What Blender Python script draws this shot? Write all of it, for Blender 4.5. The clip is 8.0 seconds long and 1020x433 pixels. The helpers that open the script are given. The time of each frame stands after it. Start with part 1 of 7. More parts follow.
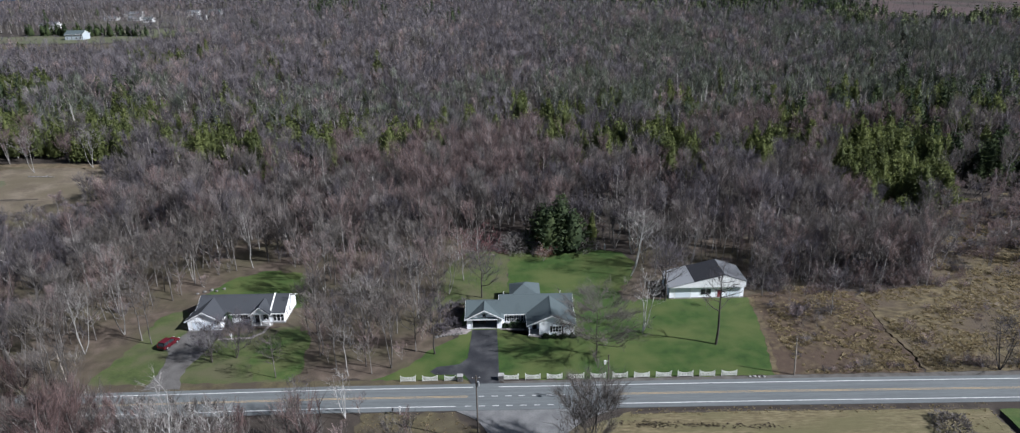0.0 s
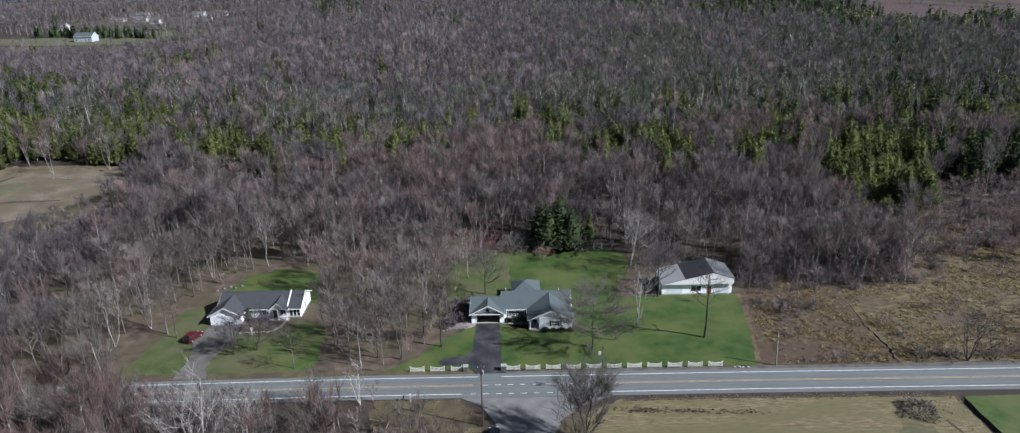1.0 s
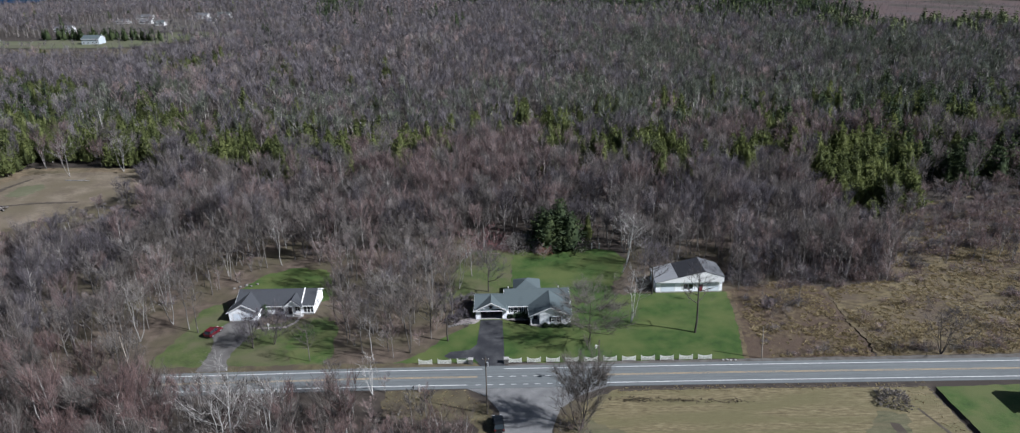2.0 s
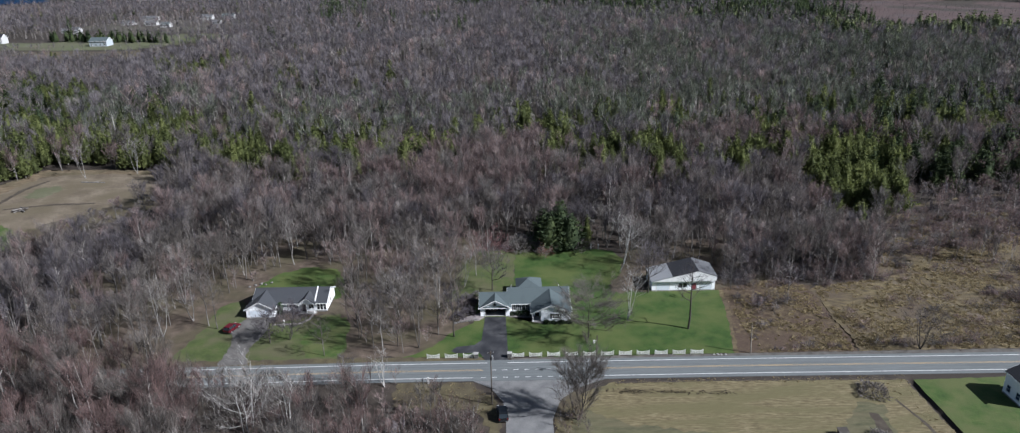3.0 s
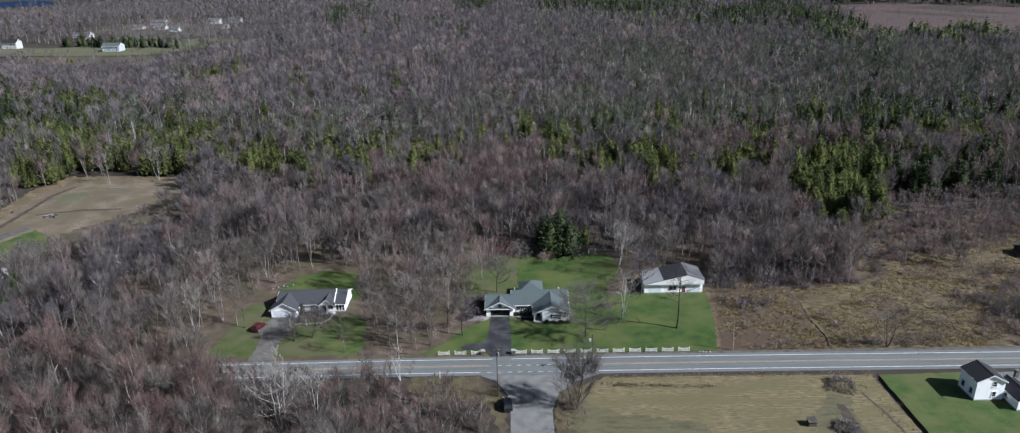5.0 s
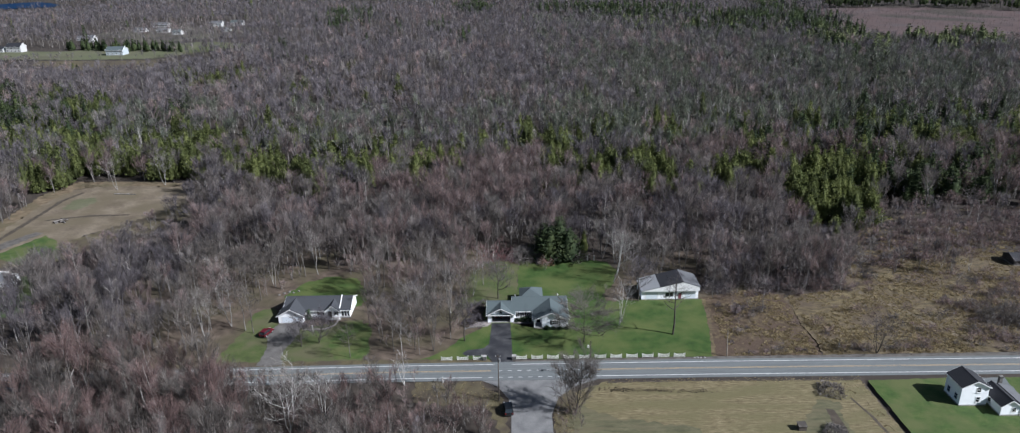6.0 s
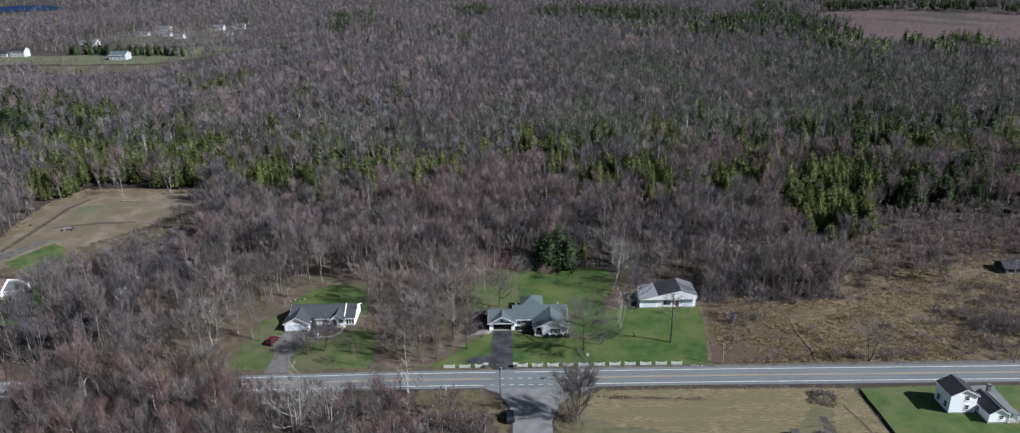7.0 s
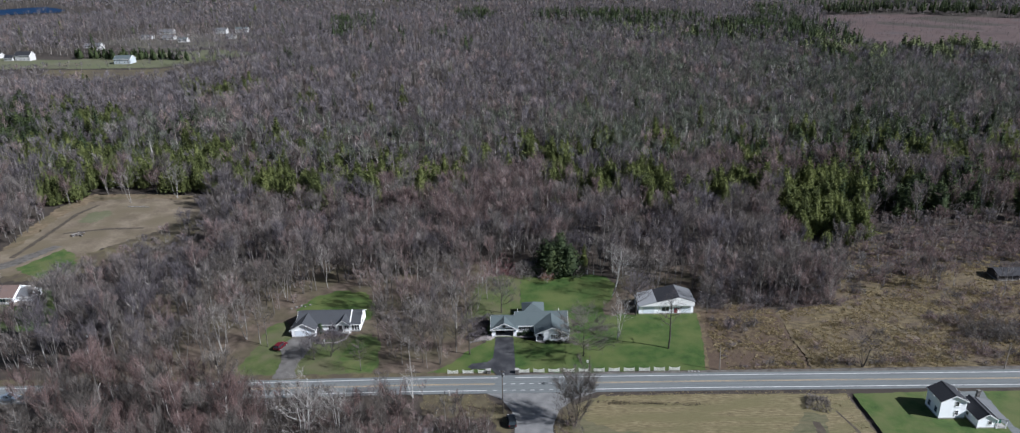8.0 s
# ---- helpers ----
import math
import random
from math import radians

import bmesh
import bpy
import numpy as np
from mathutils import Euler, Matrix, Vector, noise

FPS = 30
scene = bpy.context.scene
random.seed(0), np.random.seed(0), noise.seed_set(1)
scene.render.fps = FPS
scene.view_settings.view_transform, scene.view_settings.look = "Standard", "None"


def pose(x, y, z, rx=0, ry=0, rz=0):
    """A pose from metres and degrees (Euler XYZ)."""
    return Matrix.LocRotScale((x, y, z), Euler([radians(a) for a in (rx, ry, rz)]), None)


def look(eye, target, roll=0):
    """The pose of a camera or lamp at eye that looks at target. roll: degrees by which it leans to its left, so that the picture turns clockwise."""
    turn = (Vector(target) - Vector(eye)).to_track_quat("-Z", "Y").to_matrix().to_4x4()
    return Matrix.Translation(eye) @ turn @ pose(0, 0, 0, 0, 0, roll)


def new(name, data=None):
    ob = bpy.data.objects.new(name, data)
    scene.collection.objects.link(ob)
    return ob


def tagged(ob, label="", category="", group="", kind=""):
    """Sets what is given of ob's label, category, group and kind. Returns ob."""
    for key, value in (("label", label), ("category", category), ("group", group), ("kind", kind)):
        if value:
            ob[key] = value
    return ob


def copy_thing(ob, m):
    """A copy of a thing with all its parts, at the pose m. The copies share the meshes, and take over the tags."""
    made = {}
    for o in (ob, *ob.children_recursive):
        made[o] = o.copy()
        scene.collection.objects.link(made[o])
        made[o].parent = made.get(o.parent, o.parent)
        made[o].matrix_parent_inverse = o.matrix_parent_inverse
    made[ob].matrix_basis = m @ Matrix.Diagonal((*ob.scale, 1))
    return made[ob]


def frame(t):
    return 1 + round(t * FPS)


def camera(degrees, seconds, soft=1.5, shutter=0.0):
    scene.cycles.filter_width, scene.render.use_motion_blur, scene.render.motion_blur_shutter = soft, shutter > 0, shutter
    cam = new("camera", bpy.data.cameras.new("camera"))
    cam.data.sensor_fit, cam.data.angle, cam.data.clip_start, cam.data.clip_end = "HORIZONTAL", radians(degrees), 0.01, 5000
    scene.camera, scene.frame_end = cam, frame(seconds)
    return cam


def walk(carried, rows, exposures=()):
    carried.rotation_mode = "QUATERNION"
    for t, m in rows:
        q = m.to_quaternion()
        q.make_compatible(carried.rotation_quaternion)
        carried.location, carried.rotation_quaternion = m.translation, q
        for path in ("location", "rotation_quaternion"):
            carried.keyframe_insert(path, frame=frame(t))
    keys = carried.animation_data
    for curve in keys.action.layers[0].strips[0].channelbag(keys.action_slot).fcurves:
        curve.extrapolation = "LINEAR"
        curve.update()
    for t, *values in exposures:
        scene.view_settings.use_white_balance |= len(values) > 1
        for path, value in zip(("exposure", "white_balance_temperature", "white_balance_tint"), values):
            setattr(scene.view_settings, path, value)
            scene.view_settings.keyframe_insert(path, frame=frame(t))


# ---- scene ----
cam = camera(71.0, 8.0, soft=1.15)
PATH = [
    (0, (2.178, -18.613, 73.628), (2.176, -16.734, 72.941), -1.1),
    (0.5, (2.303, -23.164, 75.792), (2.298, -21.288, 75.1), -1.2),
    (1, (2.194, -27.782, 77.907), (2.187, -25.906, 77.214), -1.2),
    (1.5, (2.006, -32.135, 79.856), (1.999, -30.259, 79.162), -1.2),
    (3, (1.318, -44.567, 85.821), (1.308, -42.693, 85.122), -1.2),
    (3.5, (1.071, -48.475, 87.735), (1.06, -46.602, 87.035), -1.2),
    (4, (0.842, -52.372, 89.74), (0.83, -50.5, 89.038), -1.2),
    (4.5, (0.815, -55.682, 91.808), (0.802, -53.81, 91.105), -1.2),
    (6, (0.584, -62.728, 98.158), (0.571, -60.856, 97.455), -1.1),
    (6.5, (0.457, -64.384, 100.205), (0.445, -62.511, 99.502), -1.1),
    (7, (0.351, -65.913, 102.357), (0.338, -64.04, 101.655), -1.1),
    (7.5, (0.3, -67.373, 104.303), (0.286, -65.5, 103.602), -1.1),
    (8, (0.164, -69.533, 106.29), (0.148, -67.66, 105.589), -1.1),
]
walk(cam, [(t, look(eye, target, roll)) for t, eye, target, roll in PATH], exposures=((0.0, 0.74, 5900, 9), (8.0, 0.77, 5900, 9)))
# exposure and white balance ride with the walk above

# ------------------------------------------------------------------ light
SUN_ELEV, SUN_AZ = radians(38.0), radians(110.0)   # azimuth clockwise from +y
world = bpy.data.worlds.new("sky")
scene.world = world
world.use_nodes = True
wn = world.node_tree.nodes
sky = wn.new("ShaderNodeTexSky")
sky.sky_type = "NISHITA"
sky.sun_disc = False
sky.sun_elevation, sky.sun_rotation = SUN_ELEV, SUN_AZ
sky.air_density, sky.dust_density = 1.0, 1.5
wn["Background"].inputs["Strength"].default_value = 0.036
world.node_tree.links.new(sky.outputs[0], wn["Background"].inputs["Color"])
sun_data = bpy.data.lights.new("sun", "SUN")
sun_data.energy, sun_data.angle, sun_data.color = 5.2, radians(0.55), (1.0, 0.968, 0.945)
sun = new("sun", sun_data)
to_sun = Vector((math.sin(SUN_AZ) * math.cos(SUN_ELEV), math.cos(SUN_AZ) * math.cos(SUN_ELEV), math.sin(SUN_ELEV)))
sun.matrix_world = look(to_sun * 300, (0, 0, 0))

# ------------------------------------------------------------------ materials


def material(name, colors, scale=1.0, rough=0.9, island=0.0, obj=0.0, fine=None, bump=0.0, metal=0.0, big=None, spec=0.3, stops=None, big_scale=30.0, thin=0.0, stretch=(1, 1, 1)):
    """Colour from noise through a ramp, shifted per island or per object; fine: a second noise in the value; big: a slow tint."""
    m = bpy.data.materials.new(name)
    m.use_nodes = True
    nt = m.node_tree
    N, L = nt.nodes, nt.links
    bsdf = N["Principled BSDF"]
    bsdf.inputs["Roughness"].default_value = rough
    bsdf.inputs["Metallic"].default_value = metal
    bsdf.inputs["Specular IOR Level"].default_value = spec
    geo = N.new("ShaderNodeNewGeometry")
    nz = N.new("ShaderNodeTexNoise")
    nz.inputs["Scale"].default_value = scale
    nz.inputs["Detail"].default_value = 4.0
    place = N.new("ShaderNodeVectorMath")
    place.operation = "MULTIPLY"
    place.inputs[1].default_value = stretch
    L.new(geo.outputs["Position"], place.inputs[0])
    L.new(place.outputs[0], nz.inputs["Vector"])
    fac = nz.outputs["Fac"]
    for amount, out in ((island, geo.outputs["Random Per Island"]), (obj, None)):
        if amount:
            if out is None:
                out = N.new("ShaderNodeObjectInfo").outputs["Random"]
            mm = N.new("ShaderNodeMath")
            mm.operation = "MULTIPLY_ADD"
            L.new(out, mm.inputs[0])
            mm.inputs[1].default_value = amount
            sub = N.new("ShaderNodeMath")
            sub.operation = "SUBTRACT"
            L.new(fac, sub.inputs[0])
            sub.inputs[1].default_value = amount / 2
            L.new(sub.outputs[0], mm.inputs[2])
            fac = mm.outputs[0]
    ramp = N.new("ShaderNodeValToRGB")
    el = ramp.color_ramp.elements
    while len(el) < len(colors):
        el.new(0.5)
    stops = stops or [0.3 + 0.4 * i / max(1, len(colors) - 1) for i in range(len(colors))]
    for e, c, s in zip(el, colors, stops):
        e.position, e.color = s, (*c, 1)
    L.new(fac, ramp.inputs["Fac"])
    col = ramp.outputs["Color"]
    for sc, tint, lo, hi in ([(fine, (0.0, 0.0, 0.0), 0.35, 0.8)] if fine else []) + ([(1.0 / big_scale, big, 0.42, 0.62)] if big else []):
        n2 = N.new("ShaderNodeTexNoise")
        n2.inputs["Scale"].default_value = sc
        n2.inputs["Detail"].default_value = 3.0
        L.new(place.outputs[0], n2.inputs["Vector"])
        mr = N.new("ShaderNodeMapRange")
        mr.inputs["From Min"].default_value, mr.inputs["From Max"].default_value = lo, hi
        mr.inputs["To Max"].default_value = 0.34 if tint == (0.0, 0.0, 0.0) else 0.85
        L.new(n2.outputs["Fac"], mr.inputs["Value"])
        mx = N.new("ShaderNodeMix")
        mx.data_type = "RGBA"
        L.new(mr.outputs[0], mx.inputs[0])
        L.new(col, mx.inputs[6])
        mx.inputs[7].default_value = (*tint, 1)
        col = mx.outputs[2]
    L.new(col, bsdf.inputs["Base Color"])
    if bump:
        bp = N.new("ShaderNodeBump")
        bp.inputs["Strength"].default_value = 0.6
        bp.inputs["Distance"].default_value = bump
        n3 = N.new("ShaderNodeTexNoise")
        n3.inputs["Scale"].default_value = (fine or scale) * 1.7
        L.new(geo.outputs["Position"], n3.inputs["Vector"])
        L.new(n3.outputs["Fac"], bp.inputs["Height"])
        L.new(bp.outputs[0], bsdf.inputs["Normal"])
    if thin:
        # thin growth: light also comes through from behind
        tl = N.new("ShaderNodeBsdfTranslucent")
        L.new(col, tl.inputs["Color"])
        both_ways = N.new("ShaderNodeMixShader")
        both_ways.inputs[0].default_value = thin
        outp = N["Material Output"]
        L.new(bsdf.outputs[0], both_ways.inputs[1])
        L.new(tl.outputs[0], both_ways.inputs[2])
        L.new(both_ways.outputs[0], outp.inputs["Surface"])
    return m


def twiggy(m, across, along, lo, hi, most):
    """Breaks a sheet of growth up into fine upright twigs with gaps between them. across, along: twigs to a metre."""
    N, L = m.node_tree.nodes, m.node_tree.links
    geo = N.new("ShaderNodeNewGeometry")
    place = N.new("ShaderNodeVectorMath")
    place.operation = "MULTIPLY"
    place.inputs[1].default_value = (across, across, along)
    L.new(geo.outputs["Position"], place.inputs[0])
    nz = N.new("ShaderNodeTexNoise")
    nz.inputs["Scale"].default_value, nz.inputs["Detail"].default_value, nz.inputs["Roughness"].default_value = 1.0, 2.0, 0.6
    L.new(place.outputs[0], nz.inputs["Vector"])
    mr = N.new("ShaderNodeMapRange")
    mr.inputs["From Min"].default_value, mr.inputs["From Max"].default_value, mr.inputs["To Max"].default_value = lo, hi, most
    L.new(nz.outputs["Fac"], mr.inputs["Value"])
    gap = N.new("ShaderNodeBsdfTransparent")
    mix = N.new("ShaderNodeMixShader")
    outp = N["Material Output"]
    L.new(mr.outputs[0], mix.inputs[0])
    L.new(gap.outputs[0], mix.inputs[1])
    L.new(outp.inputs["Surface"].links[0].from_socket, mix.inputs[2])
    L.new(mix.outputs[0], outp.inputs["Surface"])
    return m


def siding(name, base, step, axis_z=True, depth=0.01, dirt=(0.5, 0.5, 0.48), rough=0.55):
    """Lapped boards or courses: a saw-tooth relief with a little dirt."""
    m = material(name, [dirt, base, base], scale=0.5, rough=rough, stops=[0.2, 0.42, 0.7])
    N, L = m.node_tree.nodes, m.node_tree.links
    w = N.new("ShaderNodeTexWave")
    w.wave_type, w.wave_profile = "BANDS", "SAW"
    w.bands_direction = "Z" if axis_z else "X"
    w.inputs["Scale"].default_value = 0.314 / step
    geo = N.new("ShaderNodeNewGeometry")
    L.new(geo.outputs["Position"], w.inputs["Vector"])
    b = N.new("ShaderNodeBump")
    b.inputs["Distance"].default_value = depth
    b.invert = True
    L.new(w.outputs["Fac"], b.inputs["Height"])
    L.new(b.outputs[0], N["Principled BSDF"].inputs["Normal"])
    return m


M = {}
M["litter"] = material("leaf_litter", [(0.0250, 0.0200, 0.0170), (0.0420, 0.0335, 0.0270), (0.0680, 0.0545, 0.0430)], 0.35, fine=2.2, bump=0.08, big=(0.0330, 0.0260, 0.0215), big_scale=25)
M["litter_light"] = material("dry_pale_leaf_litter", [(0.048, 0.036, 0.027), (0.082, 0.062, 0.047), (0.125, 0.097, 0.075)], 0.4, fine=4.0, bump=0.08, big=(0.060, 0.052, 0.030), big_scale=12)
M["lawn"] = material("lawn_grass", [(0.0215, 0.0480, 0.0078), (0.0335, 0.0670, 0.0115), (0.0560, 0.0810, 0.0200)], 0.4, fine=3.2, bump=0.12, big=(0.0700, 0.0860, 0.0250), big_scale=12, stops=[0.3, 0.5, 0.72])
M["lawn_thin"] = material("thin_olive_grass", [(0.042, 0.056, 0.019), (0.058, 0.078, 0.023), (0.082, 0.088, 0.038)], 0.3, fine=2.2, bump=0.06, big=(0.080, 0.076, 0.042), big_scale=8)
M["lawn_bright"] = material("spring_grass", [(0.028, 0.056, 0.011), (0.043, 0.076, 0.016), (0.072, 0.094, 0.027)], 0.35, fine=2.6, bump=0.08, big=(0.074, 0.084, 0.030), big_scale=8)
M["hay"] = material("mown_dry_field", [(0.084, 0.068, 0.036), (0.142, 0.117, 0.064), (0.208, 0.174, 0.104)], 1.6, fine=4.5, bump=0.15, big=(0.100, 0.090, 0.044), big_scale=5, stretch=(0.3, 1.3, 1))
M["rough"] = material("rough_dry_field", [(0.0370, 0.0245, 0.0160), (0.0780, 0.0560, 0.0330), (0.1300, 0.1010, 0.0590)], 0.8, fine=3.2, bump=0.3, big=(0.0640, 0.0430, 0.0310), big_scale=8, stops=[0.34, 0.5, 0.66])
M["rough_straw"] = material("straw_coloured_rough_grass", [(0.0480, 0.0355, 0.0200), (0.1060, 0.0830, 0.0440), (0.1720, 0.1390, 0.0760)], 0.8, fine=3.2, bump=0.3, big=(0.0750, 0.0560, 0.0400), big_scale=8, stops=[0.34, 0.5, 0.68], stretch=(0.6, 1.2, 1))
M["soil_tan"] = material("tan_bank_of_earth", [(0.0850, 0.0620, 0.0390), (0.1350, 0.1020, 0.0650), (0.1800, 0.1420, 0.0960)], 0.4, fine=1.6, bump=0.2, big=(0.0800, 0.0680, 0.0400), big_scale=7)
# dark soil of ruts; on the hay field it also paints a shaded hollow
M["soil_and_shade"] = material("dark_soil_and_shade", [(0.0330, 0.0260, 0.0200), (0.0600, 0.0490, 0.0380), (0.0900, 0.0750, 0.0580)], 0.6, fine=2.4, bump=0.15, big=(0.0480, 0.0380, 0.0290), big_scale=4)
M["hay_olive"] = material("greenish_mown_grass", [(0.058, 0.056, 0.030), (0.086, 0.083, 0.046), (0.120, 0.112, 0.066)], 0.9, fine=3.4, bump=0.15, big=(0.100, 0.088, 0.052), big_scale=4, stretch=(0.3, 1.3, 1))
M["dirt"] = material("bare_dirt", [(0.0880, 0.0700, 0.0500), (0.1340, 0.1080, 0.0780), (0.1820, 0.1510, 0.1120)], 0.12, fine=1.0, bump=0.12, big=(0.0960, 0.0790, 0.0510), big_scale=14)
M["bank"] = material("grassy_bank", [(0.0544, 0.0433, 0.0263), (0.0867, 0.0731, 0.0399), (0.1088, 0.0935, 0.0527)], 0.4, fine=2.4, bump=0.08, big=(0.0527, 0.0416, 0.0314), big_scale=9)
M["meadow"] = material("pale_green_meadow", [(0.070, 0.066, 0.042), (0.094, 0.094, 0.056), (0.120, 0.114, 0.074)], 0.03, fine=0.4, big=(0.078, 0.086, 0.044), big_scale=60)
M["village_ground"] = material("dull_grass_and_soil", [(0.046, 0.040, 0.034), (0.068, 0.062, 0.048), (0.094, 0.092, 0.060)], 0.04, fine=0.3, big=(0.060, 0.050, 0.046), big_scale=30)
M["asphalt"] = material("worn_asphalt", [(0.1040, 0.1130, 0.1170), (0.1210, 0.1310, 0.1350), (0.1380, 0.1480, 0.1510)], 0.9, rough=0.85, fine=9.0, bump=0.01, stretch=(0.06, 1.6, 1))
M["asphalt_side"] = material("pale_asphalt", [(0.1144, 0.1144, 0.1179), (0.1514, 0.1505, 0.1514), (0.1804, 0.1786, 0.1778)], 0.4, rough=0.88, fine=8.0, bump=0.01)
M["driveway"] = material("sealed_asphalt", [(0.0204, 0.0213, 0.0255), (0.0323, 0.0331, 0.0374), (0.0638, 0.0638, 0.0672)], 0.3, rough=0.7, fine=6.0, bump=0.01)
M["gravel"] = material("gravel_drive", [(0.0700, 0.0650, 0.0610), (0.1050, 0.0990, 0.0940), (0.1350, 0.1290, 0.1240)], 0.35, fine=6.0, bump=0.02)
M["shoulder"] = material("gravel_shoulder", [(0.0578, 0.0519, 0.0459), (0.0935, 0.0859, 0.0782), (0.1190, 0.1114, 0.1020)], 0.5, fine=5.0, bump=0.03)
M["line_white"] = material("white_road_paint", [(0.3610, 0.3610, 0.3610), (0.5890, 0.5890, 0.5795)], 1.2, rough=0.7)
M["line_yellow"] = material("yellow_road_paint", [(0.30, 0.22, 0.12), (0.42, 0.31, 0.17)], 1.2, rough=0.7)
M["bark"] = material("grey_bark", [(0.0900, 0.0820, 0.0770), (0.1700, 0.1580, 0.1500), (0.2800, 0.2650, 0.2530)], 0.8, island=0.5, obj=0.3)
M["bark_dark"] = material("dark_bark", [(0.0298, 0.0255, 0.0229), (0.0510, 0.0442, 0.0391), (0.0723, 0.0638, 0.0570)], 0.8, island=0.4)
M["bark_pale"] = material("birch_bark", [(0.0900, 0.0840, 0.0790), (0.1850, 0.1760, 0.1660), (0.2850, 0.2740, 0.2590)], 1.6, island=0.3)
M["bark_white"] = material("white_birch_bark", [(0.1950, 0.1875, 0.1800), (0.3750, 0.3675, 0.3525), (0.4500, 0.4425, 0.4275)], 1.6, island=0.3)
M["twig_grey"] = material("grey_brown_twigs", [(0.1150, 0.1040, 0.0980), (0.1750, 0.1600, 0.1510), (0.2450, 0.2270, 0.2150)], 0.06, island=0.12, obj=0.3, big=(0.1419, 0.1192, 0.1139), big_scale=45, thin=0.2)
M["twig_red"] = material("reddish_budding_twigs", [(0.1300, 0.0940, 0.0890), (0.1850, 0.1370, 0.1290), (0.2350, 0.1800, 0.1680)], 0.08, island=0.12, obj=0.3, thin=0.2)
M["twig_maroon"] = material("maroon_budding_twigs", [(0.0820, 0.0540, 0.0500), (0.1260, 0.0850, 0.0790), (0.1700, 0.1200, 0.1110)], 0.08, island=0.12, obj=0.3, thin=0.2)
# dark twigs; in the far woods this tone also carries haze and shade
M["twig_dark"] = material("dark_twigs_with_haze", [(0.0739, 0.0653, 0.0734), (0.0884, 0.0784, 0.0883), (0.1056, 0.0947, 0.1060)], 0.05, island=0.1, obj=0.3, thin=0.2)
# fine outer twigs, too thin to model one by one: sprays broken up into upright strands
TWIGS = {
    "grey": ([(0.0980, 0.0885, 0.0840), (0.1660, 0.1510, 0.1430), (0.2500, 0.2310, 0.2190)], (0.1620, 0.1360, 0.1310)),
    "red": ([(0.1320, 0.0970, 0.0950), (0.2000, 0.1490, 0.1460), (0.2700, 0.2060, 0.2000)], (0.1950, 0.1560, 0.1520)),
    "maroon": ([(0.0960, 0.0630, 0.0600), (0.1500, 0.1010, 0.0960), (0.2100, 0.1480, 0.1390)], (0.1480, 0.1060, 0.1020)),
    # mauve-blue cast carries the distance haze, darkness stands in for shaded gaps
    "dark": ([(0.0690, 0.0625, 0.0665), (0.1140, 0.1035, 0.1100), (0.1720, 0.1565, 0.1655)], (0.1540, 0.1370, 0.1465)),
    "brown": ([(0.0720, 0.0640, 0.0590), (0.1150, 0.1020, 0.0940), (0.1700, 0.1530, 0.1420)], None),
    "green": ([(0.0540, 0.0600, 0.0460), (0.0900, 0.0990, 0.0770), (0.1350, 0.1460, 0.1180)], None),
}
TREE_STOPS = [0.38, 0.5, 0.62]
for hue, (tones, slow) in TWIGS.items():
    M["veil_" + hue] = twiggy(material("sprays_of_%s_twigs" % hue, tones, 0.16, island=0.2, obj=0.3, big=slow, big_scale=45, thin=0.3, stops=TREE_STOPS), 8.0, 0.45, 0.43, 0.58, 0.5)
    M["haze_" + hue] = twiggy(material("distant_sprays_of_%s_twigs" % hue, tones, 0.13, island=0.2, big=slow, big_scale=60, thin=0.3, stops=TREE_STOPS), 2.6, 0.25, 0.44, 0.58, 0.55)
M["bark_brown"] = material("grey_brown_bark", [(0.0480, 0.0420, 0.0380), (0.0950, 0.0850, 0.0780), (0.1600, 0.1470, 0.1370)], 0.8, island=0.5, obj=0.3)
M["twig_brown"] = material("brown_twigs", [(0.0680, 0.0590, 0.0530), (0.1020, 0.0900, 0.0820), (0.1450, 0.1300, 0.1200)], 0.16, island=0.2, obj=0.3, thin=0.2)
M["twig_rust"] = material("rust_coloured_twigs", [(0.110, 0.048, 0.036), (0.165, 0.078, 0.054)], 0.3, island=0.4)
M["twig_crimson"] = material("crimson_budding_twigs", [(0.0900, 0.0370, 0.0400), (0.1250, 0.0560, 0.0580)], 0.3, island=0.5)
M["twig_green"] = material("olive_budding_twigs", [(0.0393, 0.0459, 0.0309), (0.0682, 0.0798, 0.0515), (0.0980, 0.1137, 0.0730)], 0.08, island=0.28)
M["cedar"] = material("yellow_green_cedar", [(0.0660, 0.0800, 0.0290), (0.1060, 0.1240, 0.0420), (0.1560, 0.1750, 0.0600)], 0.14, island=0.28, rough=0.85, thin=0.5)
M["pine"] = material("dark_green_pine", [(0.0230, 0.0360, 0.0170), (0.0420, 0.0610, 0.0250), (0.0700, 0.0910, 0.0340)], 0.14, island=0.28, rough=0.85, thin=0.4)
M["larch"] = material("pale_green_pine", [(0.0520, 0.0680, 0.0270), (0.0900, 0.1080, 0.0430), (0.1250, 0.1430, 0.0600)], 0.09, island=0.5, rough=0.85)
M["shrub"] = material("evergreen_shrub", [(0.014, 0.026, 0.012), (0.030, 0.050, 0.020)], 0.8, island=0.5)
M["straw"] = material("dry_tussock_grass", [(0.1400, 0.1080, 0.0600), (0.2450, 0.1970, 0.1130), (0.3500, 0.2900, 0.1740)], 0.4, island=0.5, thin=0.45)
